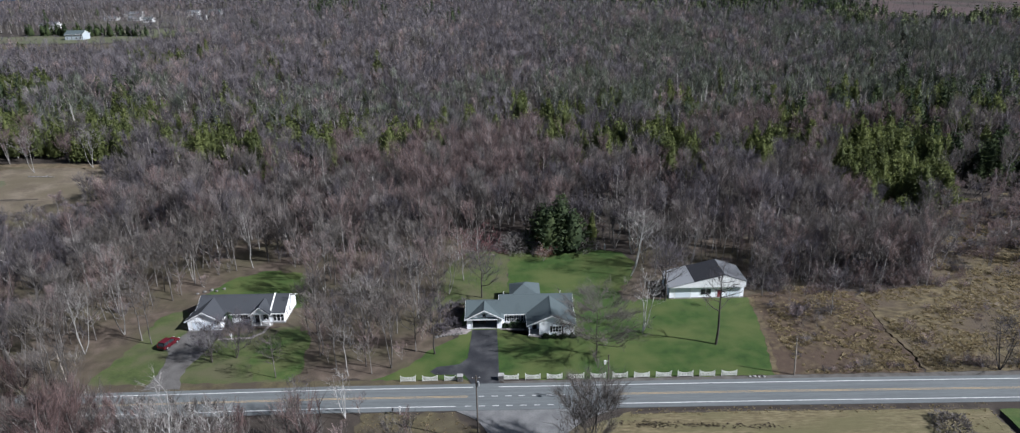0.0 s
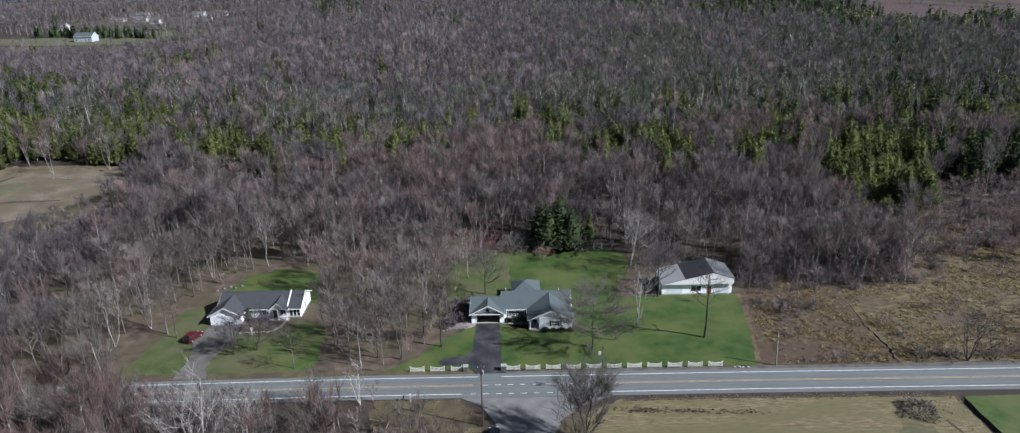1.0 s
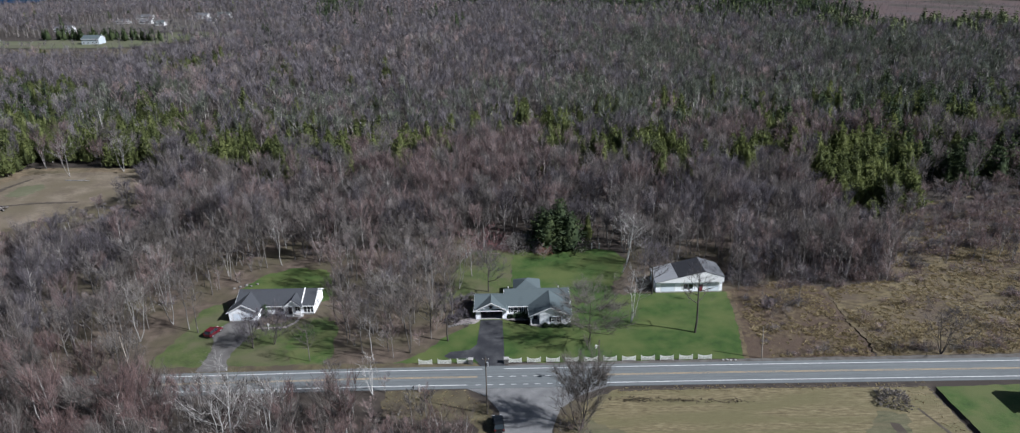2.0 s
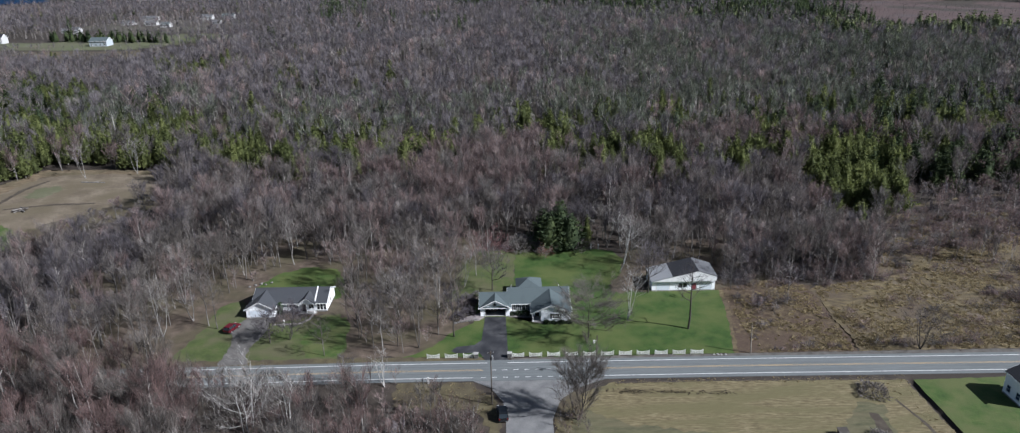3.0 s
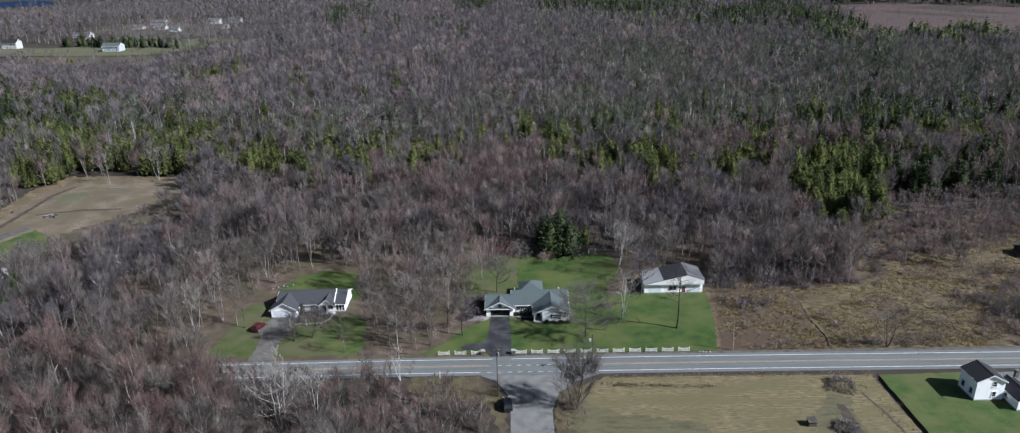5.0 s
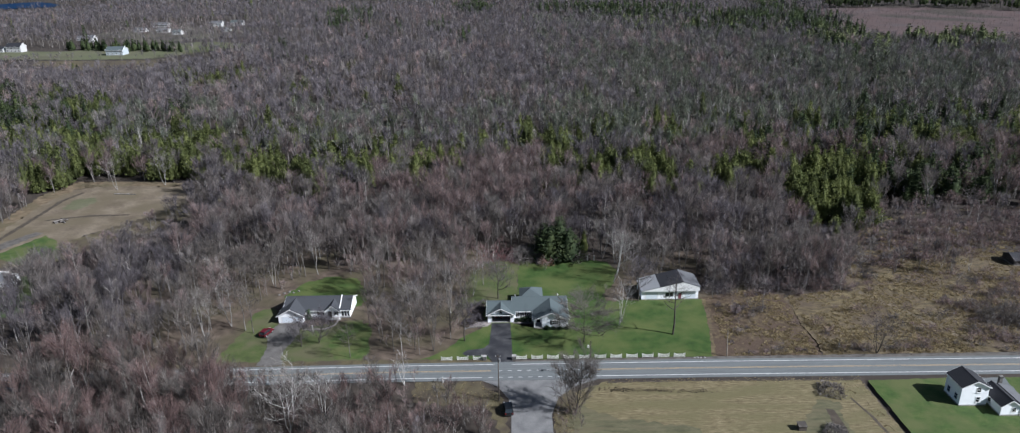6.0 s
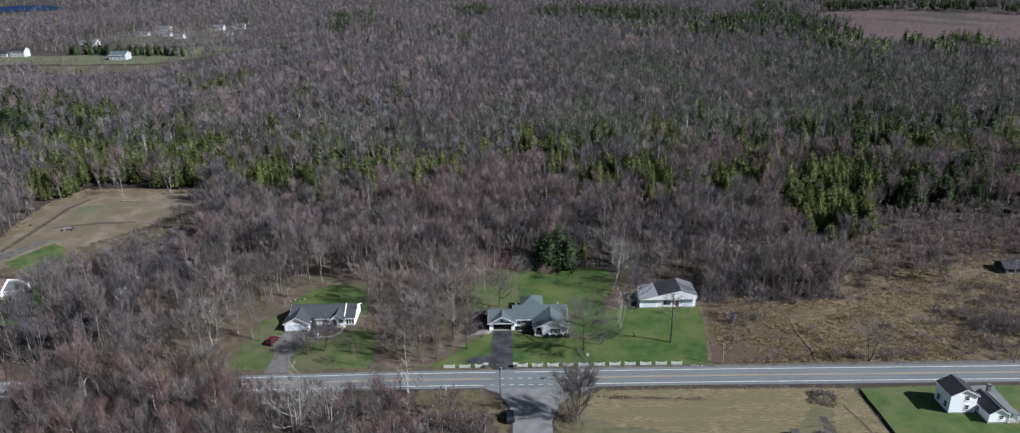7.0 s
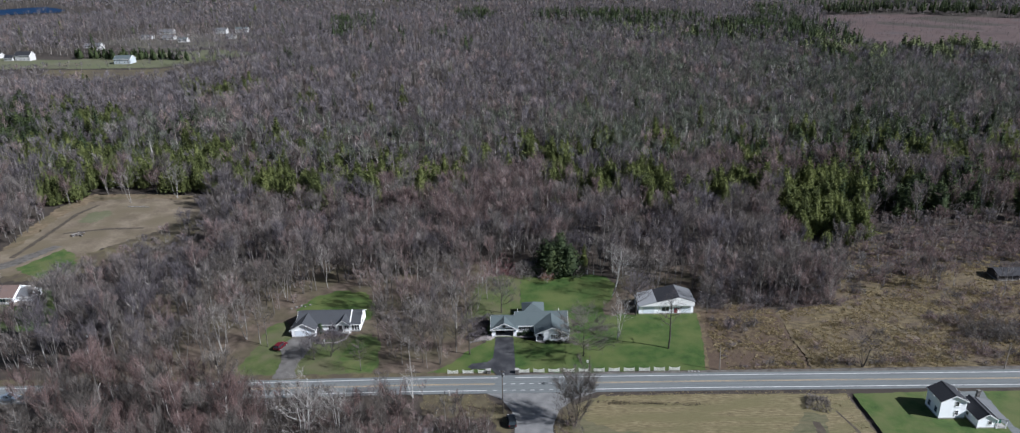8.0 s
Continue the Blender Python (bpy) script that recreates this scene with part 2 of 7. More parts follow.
M["white_siding"] = siding("white_lap_siding", (0.87, 0.89, 0.92), 0.14, dirt=(0.80, 0.82, 0.84))
# distant walls stand in shade, which is put into these duller colours
M["far_siding_blue"] = siding("pale_blue_grey_siding", (0.36, 0.40, 0.43), 0.2, dirt=(0.32, 0.35, 0.37))
M["far_siding"] = siding("shaded_pale_siding", (0.42, 0.42, 0.42), 0.2, dirt=(0.27, 0.265, 0.26))
M["white_trim"] = material("white_painted_trim", [(0.66, 0.66, 0.66), (0.80, 0.80, 0.80)], 0.9, rough=0.5)
M["fence_white"] = material("white_fence_paint", [(0.50, 0.50, 0.46), (0.76, 0.76, 0.72)], 1.1, rough=0.55)
M["roof_green"] = siding("grey_green_shingles", (0.0660, 0.0840, 0.0890), 0.13, dirt=(0.0544, 0.0680, 0.0731), rough=0.85)
M["roof_brown"] = siding("dark_grey_shingles", (0.0440, 0.0470, 0.0535), 0.13, dirt=(0.0374, 0.0365, 0.0399), rough=0.85)
M["roof_barn"] = siding("weathered_grey_shingles", (0.0960, 0.0992, 0.1072), 0.13, dirt=(0.0680, 0.0696, 0.0752), rough=0.85)
M["roof_pale"] = siding("bleached_grey_shingles", (0.215, 0.222, 0.235), 0.13, dirt=(0.16, 0.165, 0.172), rough=0.85)
M["roof_black"] = siding("black_shingles", (0.0187, 0.0195, 0.0238), 0.13, dirt=(0.0289, 0.0289, 0.0331), rough=0.8)
M["roof_rust"] = siding("brown_shingles", (0.125, 0.088, 0.078), 0.13, dirt=(0.09, 0.066, 0.06), rough=0.85)
M["garage_door"] = siding("pale_panel_door", (0.68, 0.73, 0.79), 0.53, depth=0.006, dirt=(0.62, 0.67, 0.73), rough=0.5)
M["barn_door"] = siding("pale_barn_door", (0.64, 0.69, 0.74), 0.53, depth=0.006, dirt=(0.58, 0.63, 0.68), rough=0.5)
M["black"] = material("black_paint", [(0.012, 0.012, 0.014), (0.025, 0.025, 0.028)], 1.0, rough=0.5)
# near-black base holds the gloom of the unlit garage; shed walls use it too
M["dark_inside"] = material("dark_interior", [(0.03, 0.028, 0.027), (0.06, 0.056, 0.052)], 0.8)
M["green_paint"] = material("dark_green_paint", [(0.02, 0.09, 0.065), (0.03, 0.12, 0.085)], 0.8, rough=0.6)
M["red_paint"] = material("dull_red_door", [(0.16, 0.03, 0.04), (0.22, 0.05, 0.06)], 0.8, rough=0.6)
M["stone"] = material("grey_stone", [(0.0600, 0.0570, 0.0540), (0.1150, 0.1090, 0.1030), (0.1650, 0.1580, 0.1490)], 2.2, bump=0.05)
M["paver"] = material("pinkish_paving", [(0.1870, 0.1615, 0.1573), (0.2805, 0.2550, 0.2465)], 1.0, fine=5.0)
M["concrete"] = material("pale_concrete", [(0.2550, 0.2465, 0.2380), (0.3570, 0.3485, 0.3400)], 0.8, fine=6.0)
M["pole_wood"] = material("weathered_pole_wood", [(0.16, 0.135, 0.11), (0.30, 0.265, 0.23)], 0.7, island=0.2)
M["pole_dark"] = material("dark_treated_wood", [(0.05, 0.042, 0.036), (0.10, 0.085, 0.072)], 0.7)
M["metal"] = material("galvanised_metal", [(0.32, 0.33, 0.34), (0.48, 0.49, 0.50)], 2.0, rough=0.4, metal=0.6)
M["car_red"] = material("dark_red_car_paint", [(0.0680, 0.0050, 0.0100), (0.0920, 0.0068, 0.0130)], 0.6, rough=0.3, spec=0.4)
M["car_black"] = material("black_car_paint", [(0.008, 0.009, 0.010), (0.014, 0.015, 0.016)], 0.6, rough=0.22, spec=0.5)
M["car_grey"] = material("silver_blue_car_paint", [(0.17, 0.21, 0.26), (0.24, 0.28, 0.33)], 0.6, rough=0.3, metal=0.4)
M["tyre"] = material("rubber", [(0.012, 0.012, 0.012), (0.022, 0.022, 0.022)], 2.0, rough=0.9)
M["glass"] = material("dark_window_glass", [(0.012, 0.016, 0.020), (0.022, 0.028, 0.034)], 0.4, rough=0.06, spec=0.7)
# blue of the reflected sky is set into this pane colour
M["glass_blue"] = material("sky_lit_window_glass", [(0.020, 0.034, 0.060), (0.035, 0.055, 0.095)], 0.4, rough=0.05, spec=0.8)
M["water"] = material("blue_lake_water", [(0.006, 0.020, 0.052), (0.008, 0.026, 0.066)], 0.02, rough=0.7, spec=0.05)
M["heath"] = material("reddish_clearing", [(0.0480, 0.0330, 0.0320), (0.0760, 0.0500, 0.0470), (0.0660, 0.0520, 0.0530)], 0.04, fine=0.2)
M["lamp_red"] = material("red_lamp_lens", [(0.10, 0.008, 0.008), (0.12, 0.01, 0.01)], 2.0, rough=0.3)
M["lamp_clear"] = material("clear_lamp_lens", [(0.5, 0.5, 0.5), (0.6, 0.6, 0.6)], 2.0, rough=0.2)

# ------------------------------------------------------------------ helpers of this scene


def mesh_of(name, bm, mat):
    me = bpy.data.meshes.new(name)
    bm.to_mesh(me)
    bm.free()
    me.materials.append(M[mat])
    return me


def part(name, bm, mat, parent, label=""):
    ob = new(name, mesh_of(name, bm, mat))
    ob.parent = parent
    return tagged(ob, label)


def thing(name, label, category, at=(0, 0, 0), turn=0.0, group="", kind=""):
    ob = new(name)
    ob.empty_display_size = 0.3
    ob.matrix_world = pose(*at, 0, 0, turn)
    return tagged(ob, label, category, group, kind)


def box(bm, x0, x1, y0, y1, z0, z1):
    v = [bm.verts.new(c) for c in ((x0, y0, z0), (x1, y0, z0), (x1, y1, z0), (x0, y1, z0), (x0, y0, z1), (x1, y0, z1), (x1, y1, z1), (x0, y1, z1))]
    for f in ((3, 2, 1, 0), (4, 5, 6, 7), (0, 1, 5, 4), (1, 2, 6, 5), (2, 3, 7, 6), (3, 0, 4, 7)):
        bm.faces.new([v[i] for i in f])
    return v


def boxes(*list_of):
    bm = bmesh.new()
    for b in list_of:
        box(bm, *b)
    return bm


def slab(bm, quad, t):
    """A sheet of thickness t hung under the four corners given."""
    top = [bm.verts.new(c) for c in quad]
    low = [bm.verts.new((c[0], c[1], c[2] - t)) for c in quad]
    bm.faces.new(top)
    bm.faces.new(low[::-1])
    n = len(quad)
    for i in range(n):
        j = (i + 1) % n
        bm.faces.new((top[j], top[i], low[i], low[j]))


def prism(bm, outline, lift):
    """outline: 3D points of one planar face; lift: the vector to its twin."""
    a = [bm.verts.new(c) for c in outline]
    b = [bm.verts.new(Vector(c) + Vector(lift)) for c in outline]
    bm.faces.new(a)
    bm.faces.new(b[::-1])
    n = len(a)
    for i in range(n):
        j = (i + 1) % n
        bm.faces.new((a[j], a[i], b[i], b[j]))


def cone(bm, p, q, r0, r1, sides=8):
    p, q = Vector(p), Vector(q)
    d = (q - p).normalized()
    u = d.orthogonal().normalized()
    w = d.cross(u)
    rings = []
    for c, r in ((p, r0), (q, r1)):
        rings.append([bm.verts.new(c + r * (math.cos(2 * math.pi * k / sides) * u + math.sin(2 * math.pi * k / sides) * w)) for k in range(sides)])
    for k in range(sides):
        j = (k + 1) % sides
        bm.faces.new((rings[0][k], rings[0][j], rings[1][j], rings[1][k]))
    bm.faces.new(rings[0][::-1])
    bm.faces.new(rings[1])


def smooth01(a, b, v):
    t = np.clip((v - a) / (b - a), 0, 1)
    return t * t * (3 - 2 * t)


DITCHES = ((83.4, 40.0, 83.5, 0.55, 0.6),)


def terrain(x, y):
    x, y = np.asarray(x, float), np.asarray(y, float)
    z = 14.0 * smooth01(255, 560, y) + 10.0 * smooth01(900, 1900, y)
    z = z + smooth01(280, 420, y) * (1.8 * np.sin(x / 83.0 + 0.7) * np.sin(y / 71.0) + 1.2 * np.sin((x + y) / 47.0))
    for dx, y0, y1, w, deep in DITCHES:
        z = z - deep * np.exp(-((x - dx) / w) ** 2) * smooth01(y0 - 3, y0, y) * (1 - smooth01(y1 - 1, y1, y))
    wander = 78.5 + 0.03 * (y - 95) + (0.35 * np.sin(y / 2.6) + 0.25 * np.sin(y * 2.9) + 0.15 * np.sin(y * 5.3))
    return z - 0.5 * np.exp(-((x - wander) / 0.6) ** 2) * smooth01(95.5, 98, y) * (1 - smooth01(118, 126, y))


def inside(poly, x, y):
    x, y = np.asarray(x, float), np.asarray(y, float)
    hit = np.zeros(x.shape, bool)
    n = len(poly)
    for i in range(n):
        (x0, y0), (x1, y1) = poly[i], poly[(i + 1) % n]
        if y0 == y1:
            continue
        hit ^= ((y0 > y) != (y1 > y)) & (x < (x1 - x0) * (y - y0) / (y1 - y0) + x0)
    return hit


def raw_mesh(name, verts, tris, mats, index=None):
    """One mesh from numpy arrays of triangles."""
    me = bpy.data.meshes.new(name)
    me.vertices.add(len(verts))
    me.vertices.foreach_set("co", np.ascontiguousarray(verts, np.float32).ravel())
    me.loops.add(len(tris) * 3)
    me.loops.foreach_set("vertex_index", np.ascontiguousarray(tris, np.int32).ravel())
    me.polygons.add(len(tris))
    me.polygons.foreach_set("loop_start", np.arange(0, len(tris) * 3, 3, dtype=np.int32))
    for m in mats:
        me.materials.append(M[m])
    if index is not None:
        me.polygons.foreach_set("material_index", np.ascontiguousarray(index, np.int32))
    me.update()
    return me


# ------------------------------------------------------------------ the ground, the road and the yards
def axis_lines(edges):
    out = []
    for a, b, step in edges:
        out += list(np.arange(a, b, step))
    return np.array(sorted(set(np.round(out, 3))))


gx = axis_lines(((-2600, -400, 100), (-400, -100, 20), (-100, 70, 5), (70, 90, 0.3), (90, 200, 5), (200, 500, 20), (500, 2601, 100)))
gy = axis_lines(((-600, 0, 60), (0, 50, 10), (50, 130, 1), (130, 260, 10), (260, 1100, 15), (1100, 3601, 100)))
GX, GY = np.meshgrid(gx, gy)
gv = np.stack([GX, GY, terrain(GX, GY)], -1).reshape(-1, 3)
k = np.arange(len(gx) - 1)[None, :] + len(gx) * np.arange(len(gy) - 1)[:, None]
k = k.ravel()
gt = np.concatenate([np.stack([k, k + 1, k + 1 + len(gx)], 1), np.stack([k, k + 1 + len(gx), k + len(gx)], 1)])
ground = new("ground", raw_mesh("ground", gv, gt, ["litter"]))
tagged(ground, "brown leaf litter and rough soil under bare woods", "ground", kind="structure")


def patch(name, poly, z, mat, label, category, wob=0.0, kind="structure", follow=False, step=1.2):
    """A thin sheet of ground cover with an uneven edge."""
    rnd = random.Random(name + str(poly[0]))
    pts = []
    n = len(poly)
    for i in range(n):
        a, b = Vector(poly[i]), Vector(poly[(i + 1) % n])
        d = b - a
        m = max(1, int(d.length / step)) if wob else 1
        side = Vector((-d.y, d.x)).normalized()
        for j in range(m):
            s = 0 if j == 0 else wob * (rnd.random() - 0.5) * 2
            pts.append(a + d * (j / m) + side * s)
    bm = bmesh.new()
    f = bm.faces.new([bm.verts.new((p.x, p.y, z)) for p in pts])
    if f.normal.z < 0 or sum(pts[i].x * pts[(i + 1) % len(pts)].y - pts[(i + 1) % len(pts)].x * pts[i].y for i in range(len(pts))) < 0:
        bmesh.ops.reverse_faces(bm, faces=[f])
    bmesh.ops.triangulate(bm, faces=bm.faces[:])
    if follow:
        bmesh.ops.subdivide_edges(bm, edges=bm.edges[:], cuts=3, use_grid_fill=True)
        for v in bm.verts:
            v.co.z = float(terrain(v.co.x, v.co.y)) + z
    else:
        g = bmesh.ops.extrude_face_region(bm, geom=bm.faces[:])
        for v in g["geom"]:
            if isinstance(v, bmesh.types.BMVert):
                v.co.z -= z + 0.3
        bmesh.ops.recalc_face_normals(bm, faces=bm.faces[:])
    ob = new(name, mesh_of(name, bm, mat))
    return tagged(ob, label, category, kind=kind)


YARD_MAIN = [(-25, 95.0), (-18, 100), (-14, 106.5), (-9, 111), (-8.5, 126), (1, 130), (1.5, 152), (6, 157), (16, 158), (31, 154), (35, 143), (36, 129), (55.5, 126.5), (54.6, 118), (50.5, 95.0)]
YARD_LEFT = [(-77.5, 94.6), (-76.2, 103), (-75.2, 110), (-75.4, 122), (-71, 126), (-67, 117), (-66, 112), (-58.5, 112.5), (-52, 116), (-43, 117), (-41, 110), (-38, 100), (-40, 94.6)]
YARD_LEFT_BACK = [(-70, 133), (-66, 142), (-59.5, 146), (-50, 144.5), (-45, 134), (-45, 126), (-47, 125), (-66, 127)]
FIELD_RIGHT = [(54.5, 95), (55.5, 126), (69, 132), (82, 128), (99, 131), (108, 148), (116, 160), (130, 186), (165, 198), (205, 200), (190, 130), (176, 95)]
FIELD_SOUTH = [(11, 30), (10, 70), (14, 80), (22, 84.6), (82.6, 83.6), (83.0, 30)]
LAWN_SOUTH = [(84.2, 30), (84.2, 83.3), (100, 83.8), (170, 83.2), (165, 30)]
FIELD_DIRT = [(-205, 165), (-198, 190), (-203, 215), (-201, 251), (-175, 252), (-153, 250), (-140, 238), (-136, 228), (-143, 210), (-160, 187), (-170, 172), (-185, 160)]
FIELD_FAR = [(-520, 560), (-525, 640), (-420, 650), (-300, 672), (-240, 640), (-290, 592), (-315, 570), (-400, 560), (-450, 550)]
FIELD_FAR2 = [(-490, 700), (-480, 800), (-440, 850), (-390, 862), (-330, 855), (-275, 800), (-290, 705), (-330, 680), (-400, 685)]
FIELD_TAN = [(-400, 552), (-392, 528), (-350, 508), (-300, 504), (-288, 530), (-300, 566)]
CLEARING = [(352, 606), (338, 680), (366, 800), (412, 968), (534, 928), (640, 850), (760, 740), (700, 600), (560, 575), (452, 585)]
LAKE = [(-775, 1192), (-800, 1260), (-880, 1350), (-935, 1300), (-1010, 1250), (-1350, 1220), (-1100, 1130), (-870, 1180)]
YARD_FL = [(-176, 120), (-178, 150), (-158, 150), (-146, 132), (-145, 122)]

patch("lawn", YARD_MAIN, 0.03, "lawn", "mown spring lawn, green with thin brownish patches", "lawn", wob=0.35)
patch("lawn", [(-17, 122), (-14, 146), (-9, 156), (5, 156.5), (1.8, 151.5), (1.2, 130.2), (-8.4, 126.2)], 0.025, "lawn_thin", "thin olive grass under trees beside the lawn", "lawn", wob=0.7)
patch("leaf_litter", [(27, 126), (26.5, 131), (30, 136), (33, 146), (36.5, 144), (37.2, 127)], 0.036, "litter_light", "bare brown soil strewn with leaves beside the outbuilding", "leaf litter", wob=0.9)
patch("lawn", YARD_LEFT, 0.03, "lawn_thin", "thin olive-green lawn in front of the ranch house", "lawn", wob=0.5)
patch("lawn", [(-46.5, 96.3), (-49.5, 104), (-48.5, 112), (-47, 115.4), (-41, 115.2), (-39, 108), (-38.6, 101), (-40, 96.3)], 0.04, "lawn_bright", "bright green part of a lawn", "lawn", wob=0.5)
patch("lawn", YARD_LEFT_BACK, 0.03, "lawn", "back lawn among bare trees", "lawn", wob=0.6)
for poly in ([(-118, 95.2), (-122, 150), (-100, 168), (-10, 168), (-9, 95.2)], [(35.8, 127), (34, 162), (72, 162), (78, 131), (58, 125.5)]):
    patch("leaf_litter", poly, 0.014, "litter_light", "dry brown leaf litter under thin trees", "leaf litter", wob=1.4)
patch("lawn", YARD_FL, 0.03, "lawn", "patchy lawn beside a brown-roofed house", "lawn", wob=0.6)
patch("lawn", [(-183, 168), (-176, 187), (-168, 180), (-158, 164), (-170, 160)], 0.05, "lawn_bright", "small green plot beside the dirt lot", "lawn", wob=0.7)
patch("lawn", LAWN_SOUTH, 0.03, "lawn_bright", "bright green lawn round the white cottage", "lawn", wob=0.15)
brook = [(78.5 + 0.03 * (y - 95) + 0.35 * math.sin(y / 2.6) + 0.25 * math.sin(y * 2.9) + 0.15 * math.sin(y * 5.3), y, (0.26 + 0.14 * math.sin(y * 2.1)) * max(0.02, 1 - max(0, y - 98) / 29.0)) for y in range(95, 127)]
patch("field", [(49.6, 95)] + [(x - w, y) for x, y, w in brook] + [(80.5, 128.4), (69, 132), (54.2, 127), (53.6, 118)], 0.02, "rough", "rough brown overgrown field", "field", wob=0.25)
patch("field", [(x + w, y) for x, y, w in brook[::-1]] + [(176, 95), (190, 130), (205, 200), (165, 198), (130, 186), (116, 160), (108, 148), (99, 131), (82, 128)][::1], 0.02, "rough_straw", "rough straw-coloured overgrown field", "field", wob=0.25)
patch("scrub_ground", [(112, 152), (120, 148), (146, 157), (176, 156), (196, 160), (203, 198), (165, 196), (132, 184), (118, 160)], 0.037, "litter", "dark brown leaf-strewn ground under saplings", "ground", wob=0.8)
patch("track", [(101, 134), (103.6, 125), (108, 119), (119, 99), (121, 99.4), (110.5, 119.5), (105.8, 126), (103, 135)], 0.04, "dirt", "faint pale track across the rough field", "track", wob=0.3)
patch("field", FIELD_SOUTH, 0.02, "hay", "mown tan hay field beside the road", "field", wob=0.3)
patch("field", [(44, 30), (40, 66), (22, 70.5), (12.5, 76), (11, 68), (10.5, 30)], 0.028, "hay_olive", "greenish mown strip in the hay field", "field", wob=0.8)
patch("field", [(58, 30), (62, 66), (69, 76), (74, 75), (72, 68), (72, 30)], 0.028, "hay_olive", "greenish mown hollow in the hay field", "field", wob=0.7)
# flat strip: the dark ditch line is colour, not cut into the ground
patch("ditch", [(22, 83.9), (40, 84.1), (60, 83.9), (81, 83.5), (81, 83.8), (60, 84.3), (40, 84.5), (22, 84.4)], 0.05, "soil_and_shade", "dark shallow ditch along the road verge", "ditch", wob=0.16, step=0.8)
patch("verge", [(50.3, 95.2), (52.6, 107), (54.5, 118), (55.4, 126.4), (56.2, 126.4), (55.5, 117.8), (53.5, 107), (51.3, 95.2)], 0.04, "rough_straw", "pale uncut grass along the edge of the lawn", "verge", wob=0.3)
# shade of the hollow, laid down as a flat dark patch
patch("field", [(68.6, 30), (68.8, 66), (69.8, 72.5), (71.4, 72), (71.2, 64), (72, 30)], 0.036, "soil_and_shade", "edge of a shallow hollow, its shade painted dark", "field", wob=0.3)
# flat strip too: the furrow is a dark colour without relief
patch("field", [(79.9, 30), (79.0, 63.4), (78.3, 70), (76.8, 76.4), (77.2, 76.6), (78.9, 70.2), (79.7, 63.6), (80.7, 30)], 0.036, "soil_and_shade", "narrow dark furrow beside a ditch", "field", wob=0.12)
patch("field", FIELD_DIRT, 0.03, "dirt", "bare tan dirt lot cleared in the woods", "field", wob=1.0)
patch("bank", [(-196, 190), (-198, 210), (-199, 226), (-196, 243), (-186, 246.5), (-165, 246), (-152, 243), (-150, 249), (-175, 253), (-203, 253), (-207, 236), (-204, 205), (-200, 186)], 0.05, "soil_tan", "raw tan bank of earth round the dirt lot", "bank", wob=0.9)
patch("track", [(-192, 178), (-193, 206), (-194.5, 226), (-191, 238), (-189.4, 237.5), (-192.4, 226), (-191, 206), (-190, 178)], 0.055, "soil_and_shade", "dark rut along the edge of the dirt lot", "track", wob=0.3)
patch("track", [(-186, 202), (-170, 206.5), (-155, 207), (-155, 208.4), (-170, 208.2), (-186, 203.4)], 0.05, "soil_and_shade", "dark rut across the dirt lot", "track", wob=0.3)
patch("bank", [(-141, 240), (-124, 224), (-132, 198), (-148, 176), (-160, 158), (-188, 157), (-170, 172), (-160, 187), (-143, 210), (-136, 228)], 0.022, "bank", "rough dry grass below the dirt lot", "bank", wob=1.2)
patch("field", [(-187, 215), (-189, 226), (-184, 230), (-178, 228), (-178, 219), (-181, 214)], 0.045, "meadow", "thin greyish grass on the dirt lot", "field", wob=1.2)
patch("field", FIELD_FAR, 0.2, "meadow", "pale distant meadow", "field", wob=2.0, follow=True, step=15)
patch("field", FIELD_TAN, 0.2, "bank", "tan strip of dry grass beside the meadow", "field", wob=2.0, follow=True, step=15)
patch("field", FIELD_FAR2, 0.2, "village_ground", "dull grass and bare soil among distant houses", "field", wob=2.0, follow=True, step=15)
patch("field", [(-300, 597), (-300, 668), (-245, 640), (-285, 597)], 0.4, "lawn_thin", "green strip of a distant meadow", "field", wob=2.0, follow=True, step=15)
patch("clearing", CLEARING, 0.2, "heath", "reddish brown logged clearing far in the woods", "clearing", wob=4.0, follow=True, step=25)
patch("lake", LAKE, 0.5, "water", "blue lake water seen far off", "lake", wob=3.0, follow=True, step=40)
patch("verge", [(-140, 91.7), (-140, 94.8), (-80, 95.6), (-25, 95.6), (-6.8, 95.3), (-5.6, 93.7), (-30, 93.7), (-80, 92.8)], 0.045, "bank", "thin dry grass verge along the road", "verge", wob=0.25)
patch("verge", [(0.4, 93.7), (0.2, 94.6), (50, 94.9), (176, 94.7), (176, 92.7), (48, 93.7)], 0.045, "shoulder", "gravelly verge along the road", "verge", wob=0.2)
patch("bank", [(-24, 77), (-24, 85.4), (-8, 85.4), (-3.4, 79), (-1.6, 70), (-1.6, 50), (-3.2, 50), (-4, 70), (-8, 75.5)], 0.035, "bank", "dry grassy bank beside the side road", "bank", wob=0.8)
patch("bank", [(8.4, 40), (8.6, 72), (9.2, 75), (9.5, 79), (14, 82.5), (14.5, 78), (11.5, 70), (11, 40)], 0.035, "bank", "dry grassy bank beside the side road", "bank", wob=0.4)
